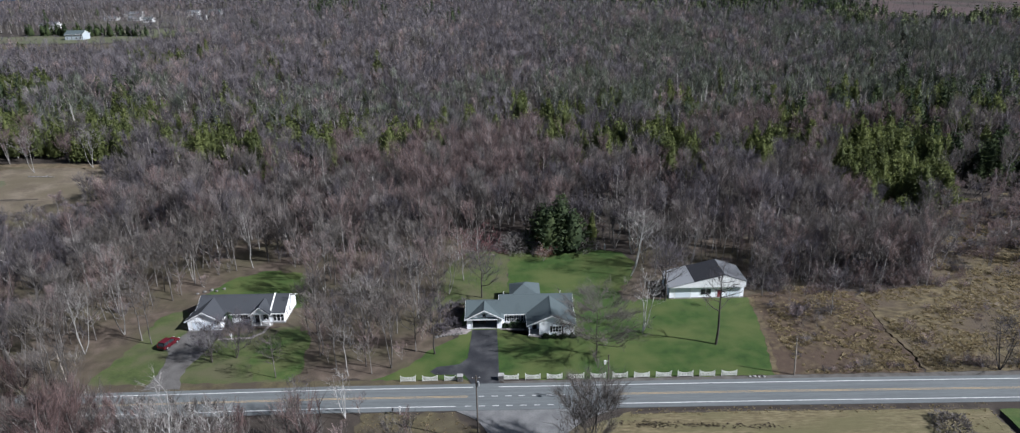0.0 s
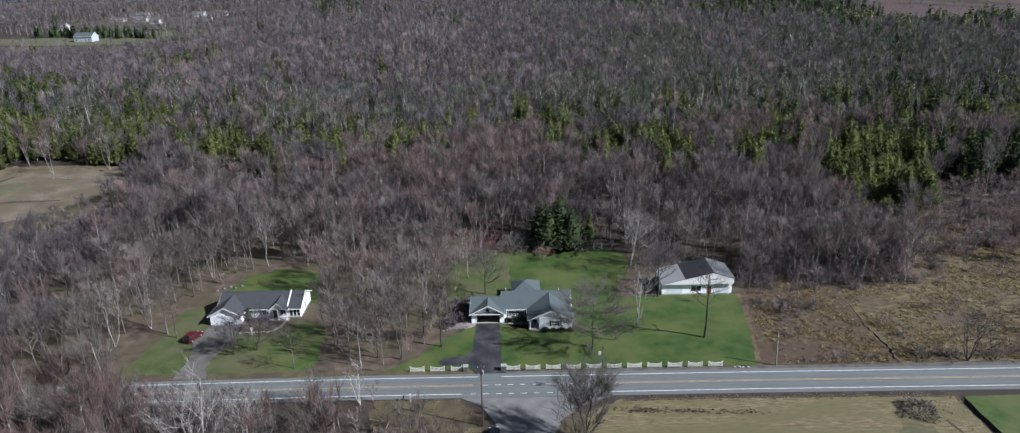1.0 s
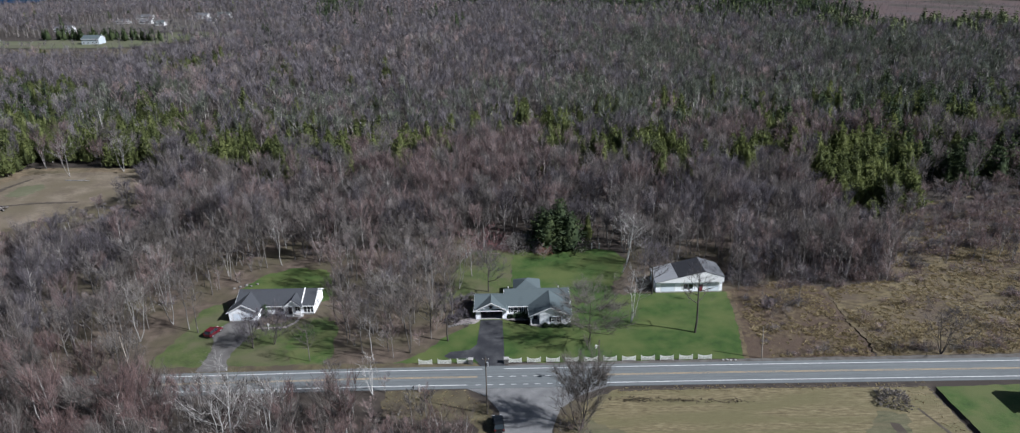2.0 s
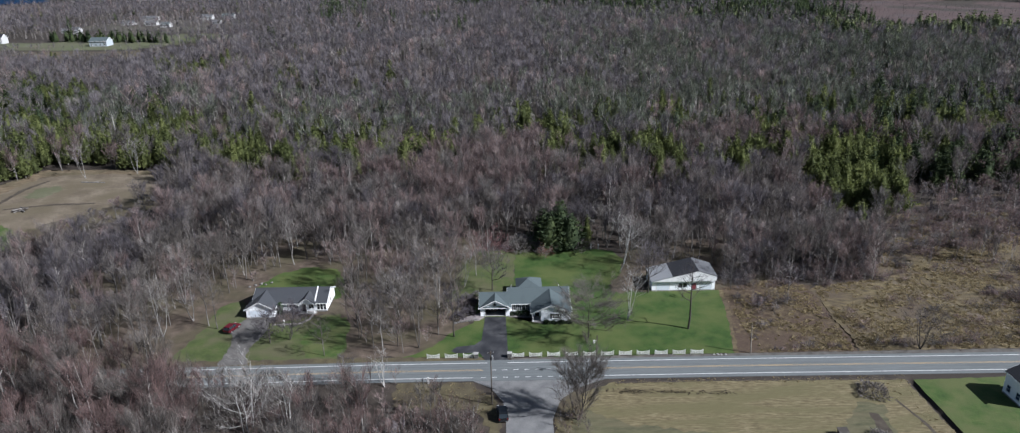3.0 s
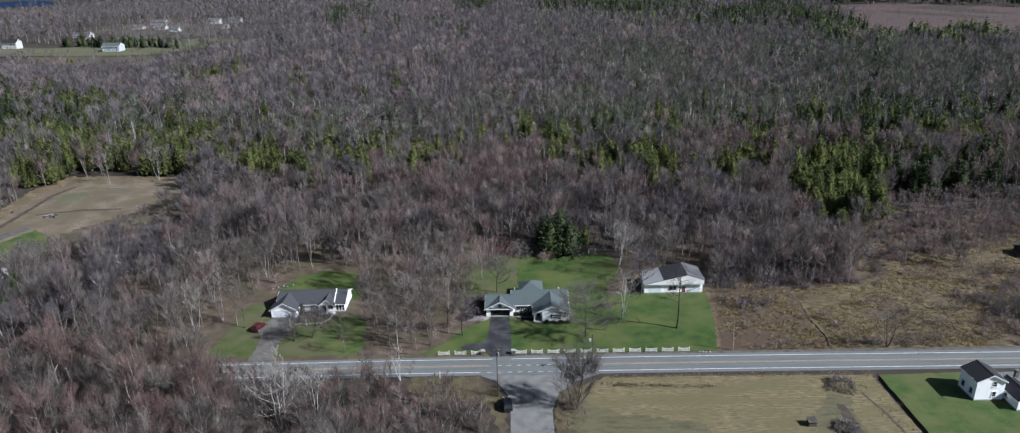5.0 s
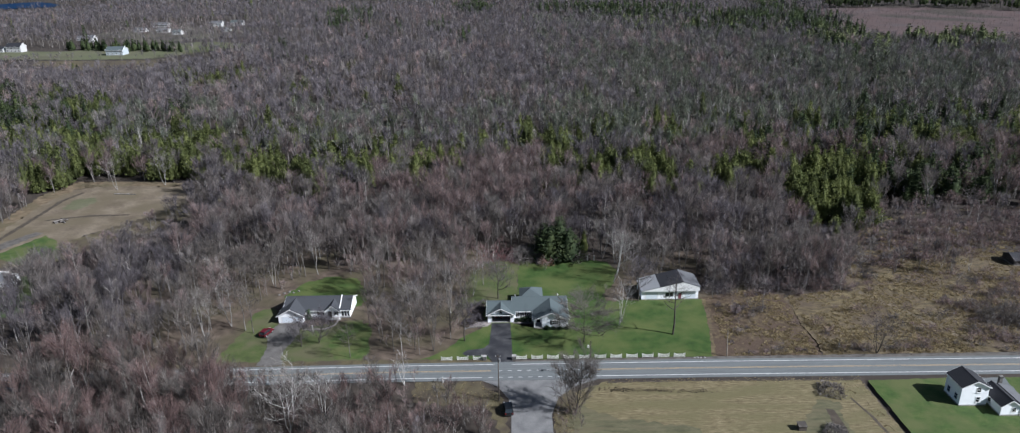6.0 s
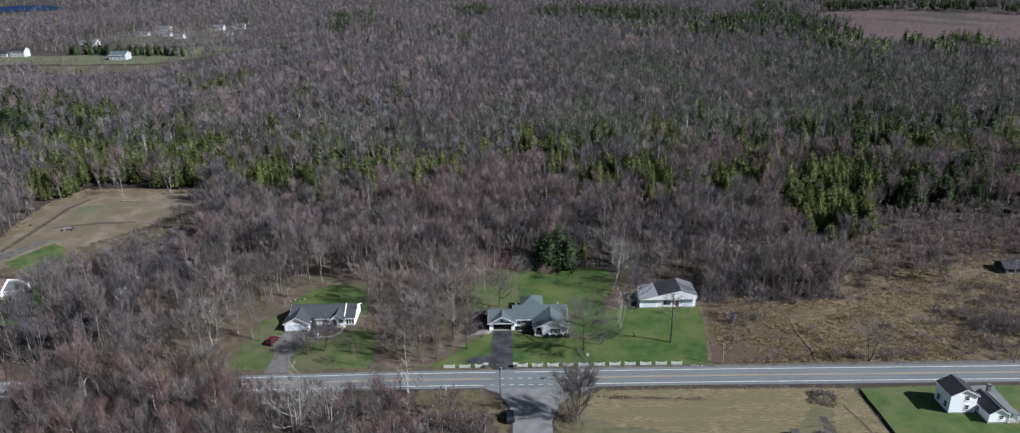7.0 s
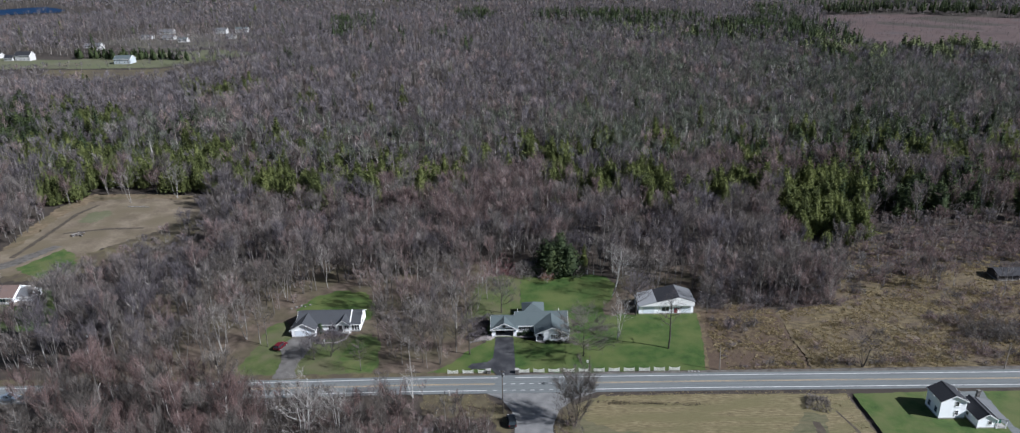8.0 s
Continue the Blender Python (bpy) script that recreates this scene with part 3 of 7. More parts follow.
patch("driveway", [(-6.3, 113.9), (-1.1, 113.9), (-0.7, 101), (-0.4, 93.7), (-5.4, 93.7), (-7.0, 96.9), (-12.6, 97.1), (-13.6, 98.2), (-12.4, 99.8), (-8.2, 100.6), (-6.7, 102.8)], 0.06, "driveway", "black sealed asphalt driveway with a turning spur", "driveway", wob=0.05)
patch("driveway", [(-66.3, 115.3), (-59.6, 115.3), (-59.5, 108), (-60.6, 102), (-60.4, 97), (-59, 93.7), (-65.6, 93.7), (-65.4, 99), (-66.5, 106), (-68.5, 108.5)], 0.06, "gravel", "pale gravel driveway leading to a garage", "driveway", wob=0.3)
patch("driveway", [(112.6, 60), (113.6, 68), (113.4, 78.2), (106, 79.3), (106, 83.6), (110, 83.9), (117, 83.9), (116, 78), (115.4, 60)], 0.05, "asphalt", "worn asphalt driveway beside the cottage", "driveway", wob=0.4)
patch("lane", [(-205, 160), (-190, 175), (-182, 190), (-178, 189), (-184, 172), (-198, 157)], 0.06, "shoulder", "dirt lane into the cleared lot", "lane", wob=0.3)
patch("footpath", [(-58.9, 112.2), (-52.5, 112.6), (-50.6, 114.6), (-50.2, 118), (-49.6, 118), (-50.0, 114.3), (-52.0, 111.9), (-58.9, 111.6)], 0.07, "paver", "narrow pale path to the porch", "path")
patch("terrace", [(-0.6, 113.8), (5.4, 113.2), (5.4, 110.9), (8.2, 110.0), (8.2, 111.0), (7.5, 116.2), (-0.1, 116.2)], 0.07, "paver", "pinkish paved walk in front of the house", "terrace")
patch("terrace", [(-12.5, 113.2), (-12.5, 111.6), (-7.6, 112.2), (-6.4, 113.8), (-7.6, 116)], 0.07, "paver", "pinkish paved patch beside the garage", "terrace")



def road_mid(x):
    """The road is straight past the yards and bends slightly away at both ends."""
    return 89.8 - 0.0075 * max(0, x - 48) - 0.018 * max(0, -x - 30)


stations = (-700, -400, -250, -160, -120, -80, -55, -30, 0, 30, 48, 80, 120, 180, 300, 420)
road = patch("road", [(x, road_mid(x) - 4.15) for x in stations] + [(x, road_mid(x) + 4.0) for x in stations[::-1]], 0.08, "asphalt", "worn grey two-lane asphalt road", "road")
patch("road", [(-0.9, -80), (-0.9, 72), (-1.5, 78), (-4.2, 83), (-8, 85.6), (20, 85.6), (14.5, 82.8), (10.2, 78.5), (8.2, 72), (8.0, -80)], 0.075, "asphalt_side", "pale asphalt side road meeting the main road", "road")


def stripe(x0, x1, off, width, mat, label):
    """Paint that follows the road."""
    xs = np.linspace(x0, x1, max(2, int((x1 - x0) / 6) + 2))
    bm = bmesh.new()
    prev = None
    for x in xs:
        c = road_mid(x) + off
        cur = [bm.verts.new((x, c - width / 2, 0.086)), bm.verts.new((x, c + width / 2, 0.086))]
        if prev:
            bm.faces.new((prev[0], cur[0], cur[1], prev[1]))
        prev = cur
    ob = new("road_marking", mesh_of("road_marking", bm, mat))
    tagged(ob, label, "road marking", kind="structure")


stripe(-160, -5.2, 2.86, 0.2, "line_white", "solid white edge line")
stripe(-0.6, 176, 2.86, 0.2, "line_white", "solid white edge line")
stripe(-160, -8, -2.9, 0.2, "line_white", "solid white edge line")
stripe(20, 176, -2.9, 0.2, "line_white", "solid white edge line")
for off in (-0.17, 0.17):
    stripe(-160, -6, off, 0.12, "line_yellow", "double yellow centre line")
    stripe(20, 176, off, 0.12, "line_yellow", "double yellow centre line")
for i in range(9):
    stripe(-4.2 + 2.4 * i, -3.1 + 2.4 * i, 0.0, 0.16, "line_white", "white dash across the junction")
    stripe(-6.4 + 2.4 * i, -5.3 + 2.4 * i, -2.9, 0.16, "line_white", "white dash across the junction")

# ------------------------------------------------------------------ trees


class Shape:
    """Gathers triangles: tubes for stems, slivers for twigs, sprays for needles."""

    def __init__(self):
        self.v, self.t, self.m, self.n = [], [], [], 0

    def add(self, verts, tris, mat):
        self.v.append(np.asarray(verts, float))
        self.t.append(np.asarray(tris, int) + self.n)
        self.m.append(np.full(len(tris), mat))
        self.n += len(verts)

    def tube(self, pts, radii, sides, mat):
        pts = np.asarray(pts, float)
        d = np.gradient(pts, axis=0)
        d /= np.linalg.norm(d, axis=1)[:, None] + 1e-9
        ref = np.where(np.abs(d[:, 2:3]) > 0.9, [[1.0, 0, 0]], [[0, 0, 1.0]])
        u = np.cross(d, ref)
        u /= np.linalg.norm(u, axis=1)[:, None] + 1e-9
        w = np.cross(d, u)
        a = np.arange(sides) * 2 * math.pi / sides
        ring = pts[:, None] + np.asarray(radii)[:, None, None] * (np.cos(a)[None, :, None] * u[:, None] + np.sin(a)[None, :, None] * w[:, None])
        tris = []
        for i in range(len(pts) - 1):
            for s in range(sides):
                p, q = i * sides + s, i * sides + (s + 1) % sides
                tris += [(p, q, q + sides), (p, q + sides, p + sides)]
        self.add(ring.reshape(-1, 3), tris, mat)

    def slivers(self, base, tip, width, mat, rng):
        """Thin tapering triangles from base to tip."""
        d = tip - base
        side = np.cross(d, rng.normal(size=d.shape))
        side /= np.linalg.norm(side, axis=1)[:, None] + 1e-9
        half = side * np.asarray(width).reshape(-1, 1) / 2
        v = np.stack([base - half, base + half, tip], 1).reshape(-1, 3)
        self.add(v, np.arange(len(v)).reshape(-1, 3), mat)

    def arrays(self):
        return np.concatenate(self.v), np.concatenate(self.t), np.concatenate(self.m)


def sprays(shape, rng, n, mid, radii, width, length, seed, mat=2):
    """Twig sprays that follow the surface of an uneven crown, with gaps between its lobes."""
    u = rng.normal(size=(n, 3))
    u /= np.linalg.norm(u, axis=1)[:, None]
    u[:, 2] = np.where(u[:, 2] < -0.35, -u[:, 2], u[:, 2])
    az = np.arctan2(u[:, 1], u[:, 0])
    lobe = 1 + 0.2 * np.sin(3 * az + seed + 2.5 * u[:, 2]) + 0.14 * np.sin(5 * az - 1.7 * seed + 4 * u[:, 2])
    r = (rng.uniform(0.3, 1, n) ** 0.35 * lobe)[:, None]
    p = mid + u * r * radii
    normal = u / radii
    normal /= np.linalg.norm(normal, axis=1)[:, None]
    normal = normal + rng.normal(size=(n, 3)) * 0.6
    normal /= np.linalg.norm(normal, axis=1)[:, None]
    up = np.array([0, 0, 1.0]) + rng.normal(size=(n, 3)) * 0.3 + u * 0.45
    d = up - normal * (up * normal).sum(1)[:, None]
    d = d / (np.linalg.norm(d, axis=1)[:, None] + 1e-6) + u * 0.3
    side = np.cross(d, normal)
    side /= np.linalg.norm(side, axis=1)[:, None] + 1e-9
    L = rng.uniform(0.6, 1.4, (n, 1)) * length
    half = side * (rng.uniform(0.5, 1.3, (n, 1)) * width / 2)
    v = np.stack([p - d * L * 0.6, p + half + d * L * 0.15 * rng.normal(size=(n, 1)), p + d * L * 0.4, p - half], 1)
    tri = np.arange(n)[:, None] * 4
    shape.add(v.reshape(-1, 3), np.concatenate([tri + [0, 1, 2], tri + [0, 2, 3]]), mat)


def bare_tree_shape(seed, height, spread, limbs, twigs, twig_w, stems=1, sides=4, low=0.3, up=0.9, lean=0.0, subs=3, twig_len=1.2, segs=5, thick=1.0, fan=0.1, fine=0.35, veil=2, veil_len=None):
    """Material 0: bark, 1: twigs, 2: veils of the finest twigs. Returns the stem shape and the crown shape."""
    rng = np.random.default_rng(seed)
    stem, crown = Shape(), Shape()
    nodes, dirs = [], []
    for s in range(stems):
        az = rng.uniform(0, 6.28)
        off = (0.0 if stems == 1 else 0.16) * height + lean * height
        hh = height * (1.0 if s == 0 else rng.uniform(0.75, 0.98))
        f = np.linspace(0, 1, segs + 1)
        wob = rng.normal(size=(segs + 1, 2)) * 0.012 * hh
        wob[0] = 0
        off = off + (0.25 if stems > 1 else 0)
        path = np.stack([np.cos(az) * off * f ** 0.6 + wob[:, 0], np.sin(az) * off * f ** 0.6 + wob[:, 1], hh * 0.95 * f - 0.15], 1)
        r0 = 0.0098 * thick * hh * (1 if stems == 1 else 0.72)
        rad = r0 * (1 - f) ** 0.8 + 0.022
        stem.tube(path, rad, max(3, sides + 1), 0)
        nl = max(2, limbs // stems)
        hs = low + (0.97 - low) * np.sort(rng.uniform(0, 1, nl)) ** 0.72
        for i, h in enumerate(hs):
            base = np.array([np.interp(h, f, path[:, c]) for c in range(3)])
            a = az + i * 2.4 + rng.normal() * 0.5
            reach = spread * (0.55 + 0.45 * math.sin(math.pi * min(1, (h - low) / (1 - low) * 0.8 + 0.25))) * rng.uniform(0.7, 1.15)
            rise = up * reach * rng.uniform(0.7, 1.4)
            out = np.array([math.cos(a), math.sin(a), 0])
            pts = np.array([base, base + out * reach * 0.5 + [0, 0, rise * 0.38], base + out * reach + [0, 0, rise]])
            pts[1:] += rng.normal(size=(2, 3)) * 0.07 * reach
            rl = max(0.03, np.interp(h, f, rad) * 0.55) * (0.5 + 0.5 * thick)
            crown.tube(pts, [rl, rl * 0.6, 0.018], sides if sides < 5 else 4, 0)
            for g in np.linspace(0.3, 1, 6):
                p = pts[0] + (pts[1] - pts[0]) * min(1, 2 * g) if g < 0.5 else pts[1] + (pts[2] - pts[1]) * (2 * g - 1)
                nodes.append(p)
                dirs.append(out * 0.6 + [0, 0, 0.8])
            for j in range(subs):
                g = rng.uniform(0.35, 0.95)
                p = pts[0] + (pts[1] - pts[0]) * (2 * g) if g < 0.5 else pts[1] + (pts[2] - pts[1]) * (2 * g - 1)
                b = a + rng.choice([-1, 1]) * rng.uniform(0.4, 1.1)
                o2 = np.array([math.cos(b), math.sin(b), rng.uniform(0.5, 1.5) * up])
                q = p + o2 * reach * rng.uniform(0.3, 0.55)
                crown.tube(np.array([p, q]), [rl * 0.45, 0.012], 3, 0)
                for g2 in (0.35, 0.6, 0.8, 1.0):
                    nodes.append(p + (q - p) * g2)
                    dirs.append(o2)
    nodes, dirs = np.array(nodes), np.array(dirs)
    n1 = int(twigs * fine)
    pick = rng.integers(0, len(nodes), n1)
    base = nodes[pick] + rng.normal(size=(n1, 3)) * 0.12
    d = dirs[pick] / np.linalg.norm(dirs[pick], axis=1)[:, None] + rng.normal(size=(n1, 3)) * 0.42
    d /= np.linalg.norm(d, axis=1)[:, None]
    tip = base + d * rng.uniform(0.5, 1.5, (n1, 1)) * twig_len
    crown.slivers(base, tip, rng.uniform(0.6, 1.4, n1) * twig_w, 1, rng)
    # the outer haze: sprays of fine twigs that lie along a rounded, lumpy crown
    mid = nodes.mean(0) * [1, 1, 0] + [0, 0, height * (0.47 + low * 0.5)]
    sprays(crown, rng, twigs - n1, mid, np.array([spread * 1.1, spread * 1.1, height * (0.53 - low * 0.46)]), fan, veil_len or twig_len, seed, veil)
    return stem, crown


def broom_tree(seed, height, spread, low, limbs, twigs, cards, twig_w=0.05, twig_len=2.0, card=(1.2, 2.4), stems=1, tube=True, thick=1.0):
    """A woodland tree drawn up by its neighbours: a straight stem, limbs that sweep upwards, upright twigs and a thin outer haze. Materials as above."""
    rng = np.random.default_rng(seed)
    stem, crown = Shape(), Shape()
    nodes, dirs = [], []
    up = np.array([0, 0, 1.0])
    for s in range(stems):
        az = rng.uniform(0, 6.28)
        hh = height * (1.0 if s == 0 else rng.uniform(0.78, 0.97))
        f = np.linspace(0, 1, 4)
        bend = (rng.uniform(0, 0.05) if stems == 1 else rng.uniform(0.1, 0.18)) * hh
        path = np.stack([np.cos(az) * bend * f ** 0.7, np.sin(az) * bend * f ** 0.7, hh * 0.97 * f - 0.15], 1)
        path[1:, :2] += rng.normal(size=(3, 2)) * 0.012 * hh
        r0 = 0.0105 * thick * hh * (1 if stems == 1 else 0.75)
        rad = np.array([r0, r0 * 0.82, r0 * 0.5, 0.02])
        if tube:
            stem.tube(path, rad, 3, 0)
        else:
            for i in range(3):
                stem.slivers(path[i:i + 1], path[min(3, i + 2):min(3, i + 2) + 1], [rad[i] * 2], 0, rng)
        n = max(3, limbs // stems)
        hs = low + (0.9 - low) * (np.arange(n) + rng.uniform(0, 1, n)) / n
        for i, h in enumerate(hs):
            base = np.array([np.interp(h, f, path[:, c]) for c in range(3)])
            a = az + i * 2.4 + rng.normal() * 0.5
            out = np.array([math.cos(a), math.sin(a), 0])
            reach = spread * (0.75 + 0.4 * math.sin(math.pi * min(1, (h - low) / (1 - low) + 0.2))) * rng.uniform(0.6, 1.1)
            top = min(hh * rng.uniform(0.88, 1.0), base[2] + reach * rng.uniform(1.3, 2.4))
            knee = base + out * reach * 0.6 + up * (top - base[2]) * 0.42
            tip = base + out * reach + up * (top - base[2])
            rl = 0.5 * np.interp(h, f, rad) + 0.02
            side = np.cross(tip - base, rng.normal(size=3))
            side /= np.linalg.norm(side) + 1e-9
            crown.add(np.array([base - side * rl, base + side * rl, knee + side * rl * 0.6, knee - side * rl * 0.6, tip]), [(0, 1, 2), (0, 2, 3), (3, 2, 4)], 0)
            for g in (0.35, 0.55, 0.75, 0.95):
                nodes.append(base + (knee - base) * g)
                dirs.append(out * 0.5 + up)
                nodes.append(knee + (tip - knee) * g)
                dirs.append(out * 0.35 + up)
        nodes.append(path[3] * 0.85 + path[2] * 0.15)
        dirs.append(up)
    nodes, dirs = np.array(nodes), np.array(dirs)
    if twigs:
        k = rng.integers(0, len(nodes), twigs)
        base = nodes[k] + rng.normal(size=(twigs, 3)) * 0.1
        d = dirs[k] + rng.normal(size=(twigs, 3)) * 0.27
        d /= np.linalg.norm(d, axis=1)[:, None]
        crown.slivers(base, base + d * rng.uniform(0.5, 1.4, (twigs, 1)) * twig_len, rng.uniform(0.6, 1.4, twigs) * twig_w, 1, rng)
    k = rng.integers(0, len(nodes), cards)
    mid = nodes[k] + rng.normal(size=(cards, 3)) * [0.4, 0.4, 0.5] + up * 0.5
    d = dirs[k] + rng.normal(size=(cards, 3)) * 0.3
    d /= np.linalg.norm(d, axis=1)[:, None]
    nor = (mid - mid.mean(0)) * [1, 1, 0.5] + rng.normal(size=(cards, 3)) * 0.8 + up * 0.3
    side = np.cross(d, nor)
    side /= np.linalg.norm(side, axis=1)[:, None] + 1e-9
    w, ln = rng.uniform(0.5, 1.1, (cards, 1)) * card[0], rng.uniform(0.6, 1.2, (cards, 1)) * card[1]
    v = np.stack([mid - d * ln * 0.5, mid + side * w * 0.5 + d * ln * rng.uniform(0, 0.35, (cards, 1)), mid + d * ln * 0.5, mid - side * w * 0.5 + d * ln * rng.uniform(0, 0.35, (cards, 1))], 1)
    t = np.arange(cards)[:, None] * 4
    crown.add(v.reshape(-1, 3), np.concatenate([t + [0, 1, 2], t + [0, 2, 3]]), 2)
    return stem, crown


def both(stem, crown):
    s = Shape()
    for part_ in (stem, crown):
        v, t, m = part_.arrays()
        s.v.append(v)
        s.t.append(t + s.n)
        s.m.append(m)
        s.n += len(v)
    return s.arrays()


def conifer_shape(seed, height, radius, whorls, per, blades, size, droop=0.15, round_top=0.0, bare=0.08):
    """Material 0: bark, 1: needles. Sprays of small blades along tiers of boughs, uneven and gappy."""
    rng = np.random.default_rng(seed)
    stem, crown = Shape(), Shape()
    stem.tube([[0, 0, -0.2], [0, 0, height * 0.5], [0, 0, height * 0.97]], [0.018 * height, 0.011 * height, 0.02], 4, 0)
    verts = []
    for i in range(whorls):
        f = bare + (1 - bare) * (i + rng.uniform(0, 0.8)) / whorls
        taper = (1 - f) ** (0.75 - 0.4 * round_top) * (0.35 + 0.65 * min(1, (f - bare) * 6 + 0.35))
        for j in range(per):
            a = rng.uniform(0, 6.28)
            L = radius * taper * rng.uniform(0.55, 1.2) + 0.25
            out = np.array([math.cos(a), math.sin(a), 0])
            tan = np.array([-math.sin(a), math.cos(a), 0])
            for b in range(blades):
                g = (b + rng.uniform(0.2, 1)) / blades if blades > 1 else rng.uniform(0.6, 1.0)
                p = np.array([0, 0, f * height]) + out * L * g + np.array([0, 0, -droop * L * g * g * 2 + 0.12 * L])
                s = size * (0.6 + 0.6 * rng.random()) * (0.55 + 0.45 * taper)
                tip = p + out * s * rng.uniform(0.4, 1.0) + tan * s * rng.normal() * 0.5 + np.array([0, 0, s * rng.uniform(-0.35, 0.55)])
                side = tan * s * 0.42 + np.array([0, 0, rng.normal() * s * 0.3])
                verts += [p - side, p + side + out * s * 0.15, tip]
    # the dim inner mass of dense boughs
    ring = 9
    levels = ((bare + 0.02, 0.55), (bare + 0.2, 0.8), (0.5, 0.58 + 0.15 * round_top), (0.75, 0.28 + 0.22 * round_top))
    cv = []
    for f, q in levels:
        for k_ in range(ring):
            a = k_ * 2 * math.pi / ring + f * 3
            rr = radius * q * rng.uniform(0.6, 1.15)
            cv.append((rr * math.cos(a), rr * math.sin(a), f * height + rng.normal() * 0.05 * height))
    cv.append((0, 0, height * 0.9))
    ct = []
    for i in range(len(levels) - 1):
        for k_ in range(ring):
            p, q = i * ring + k_, i * ring + (k_ + 1) % ring
            ct += [(p, q, q + ring), (p, q + ring, p + ring)]
    for k_ in range(ring):
        ct.append(((len(levels) - 1) * ring + k_, (len(levels) - 1) * ring + (k_ + 1) % ring, len(cv) - 1))
    crown.add(np.array(cv), ct, 1)
    v = np.array(verts)
    crown.add(v, np.arange(len(v)).reshape(-1, 3), 1)
    return stem, crown


def spire_shape(seed, height, radius, blades, size, leaders=3, bare=0.1, flat=0.0):
    """Material 0: bark, 1: needles. One or more pointed leaders clad in sprays that rise (flat 0) or lie in tiers (flat 1)."""
    rng = np.random.default_rng(seed)
    stem, crown = Shape(), Shape()
    stem.tube([[0, 0, -0.2], [0, 0, height * 0.4], [0, 0, height * 0.85]], [0.016 * height, 0.011 * height, 0.03], 3, 0)
    up = np.array([0, 0, 1.0])
    for k in range(leaders):
        a0 = k * 2.4 + rng.uniform(0, 1)
        foot = np.array([math.cos(a0), math.sin(a0), 0]) * radius * (0.0 if k == 0 else rng.uniform(0.4, 0.65))
        h, r = height * (1.0 if k == 0 else rng.uniform(0.66, 0.93)), radius * (1.0 if leaders == 1 else 0.72)
        cv, ct = [], []
        for f, q in ((bare + 0.04, 0.5), (0.32, 0.62), (0.68, 0.3)):
            for c in range(5):
                rr = r * q * rng.uniform(0.7, 1.1)
                cv.append(foot + [rr * math.cos(c * 1.257 + f), rr * math.sin(c * 1.257 + f), f * h])
        cv.append(foot + [0, 0, h * 0.9])
        for i in (0, 5):
            for c in range(5):
                p, q = i + c, i + (c + 1) % 5
                ct += [(p, q, q + 5), (p, q + 5, p + 5)]
        ct += [(10 + c, 10 + (c + 1) % 5, 15) for c in range(5)]
        crown.add(np.array(cv), ct, 1)
        n = blades // leaders
        f = bare + (0.99 - bare) * rng.uniform(0, 1, n) ** 1.15
        if flat > 0.5:
            f = (np.floor(f * 11) + rng.uniform(0, 0.3, n)) / 11
        a = rng.uniform(0, 6.28, n)
        out = np.stack([np.cos(a), np.sin(a), np.zeros(n)], 1)
        lobe = 1 + 0.22 * np.sin(3 * a + seed + 9 * f) + 0.15 * np.sin(5 * a - seed)
        w = r * np.clip(1 - f, 0, 1) ** 0.7 * np.clip((f - bare) / 0.15 + 0.45, 0, 1) * lobe * rng.uniform(0.7, 1.12, n)
        p = foot + out * w[:, None] + up * (f * h)[:, None]
        d = up * (0.7 - 0.6 * flat) + out * (0.5 + 0.5 * flat) + rng.normal(size=(n, 3)) * 0.5
        d /= np.linalg.norm(d, axis=1)[:, None]
        nor = out * (0.8 - 0.5 * flat) + up * (0.4 + 0.6 * flat) + rng.normal(size=(n, 3)) * 0.4
        side = np.cross(d, nor)
        side /= np.linalg.norm(side, axis=1)[:, None] + 1e-6
        e = (size * rng.uniform(0.6, 1.3, n) * (0.55 + 0.45 * (1 - f)))[:, None]
        v = np.stack([p - side * e * 0.32 - d * e * 0.4, p + side * e * 0.32 - d * e * 0.4, p + d * e * 0.75], 1).reshape(-1, 3)
        crown.add(v, np.arange(len(v)).reshape(-1, 3), 1)
    return stem, crown


def scatter(templates, which, x, y, scale, turn, widen, mats, pick_mat):
    """All the copies of the templates as one set of triangles. pick_mat: for each tree the offset of its pair of materials."""
    V, T, I, n = [], [], [], 0
    z = terrain(x, y)
    for i, (tv, tt, tm) in enumerate(templates):
        s = np.flatnonzero(which == i)
        if not len(s):
            continue
        c, d = np.cos(turn[s])[:, None], np.sin(turn[s])[:, None]
        w = (scale[s] * widen[s])[:, None]
        vx = (tv[None, :, 0] * c - tv[None, :, 1] * d) * w + x[s][:, None]
        vy = (tv[None, :, 0] * d + tv[None, :, 1] * c) * w + y[s][:, None]
        vz = tv[None, :, 2] * scale[s][:, None] + z[s][:, None]
        V.append(np.stack([vx, vy, vz], -1).reshape(-1, 3))
        T.append((tt[None] + (np.arange(len(s)) * len(tv))[:, None, None] + n).reshape(-1, 3))
        I.append((tm[None] + pick_mat[s][:, None]).ravel())
        n += len(s) * len(tv)
    return np.concatenate(V), np.concatenate(T), np.concatenate(I)


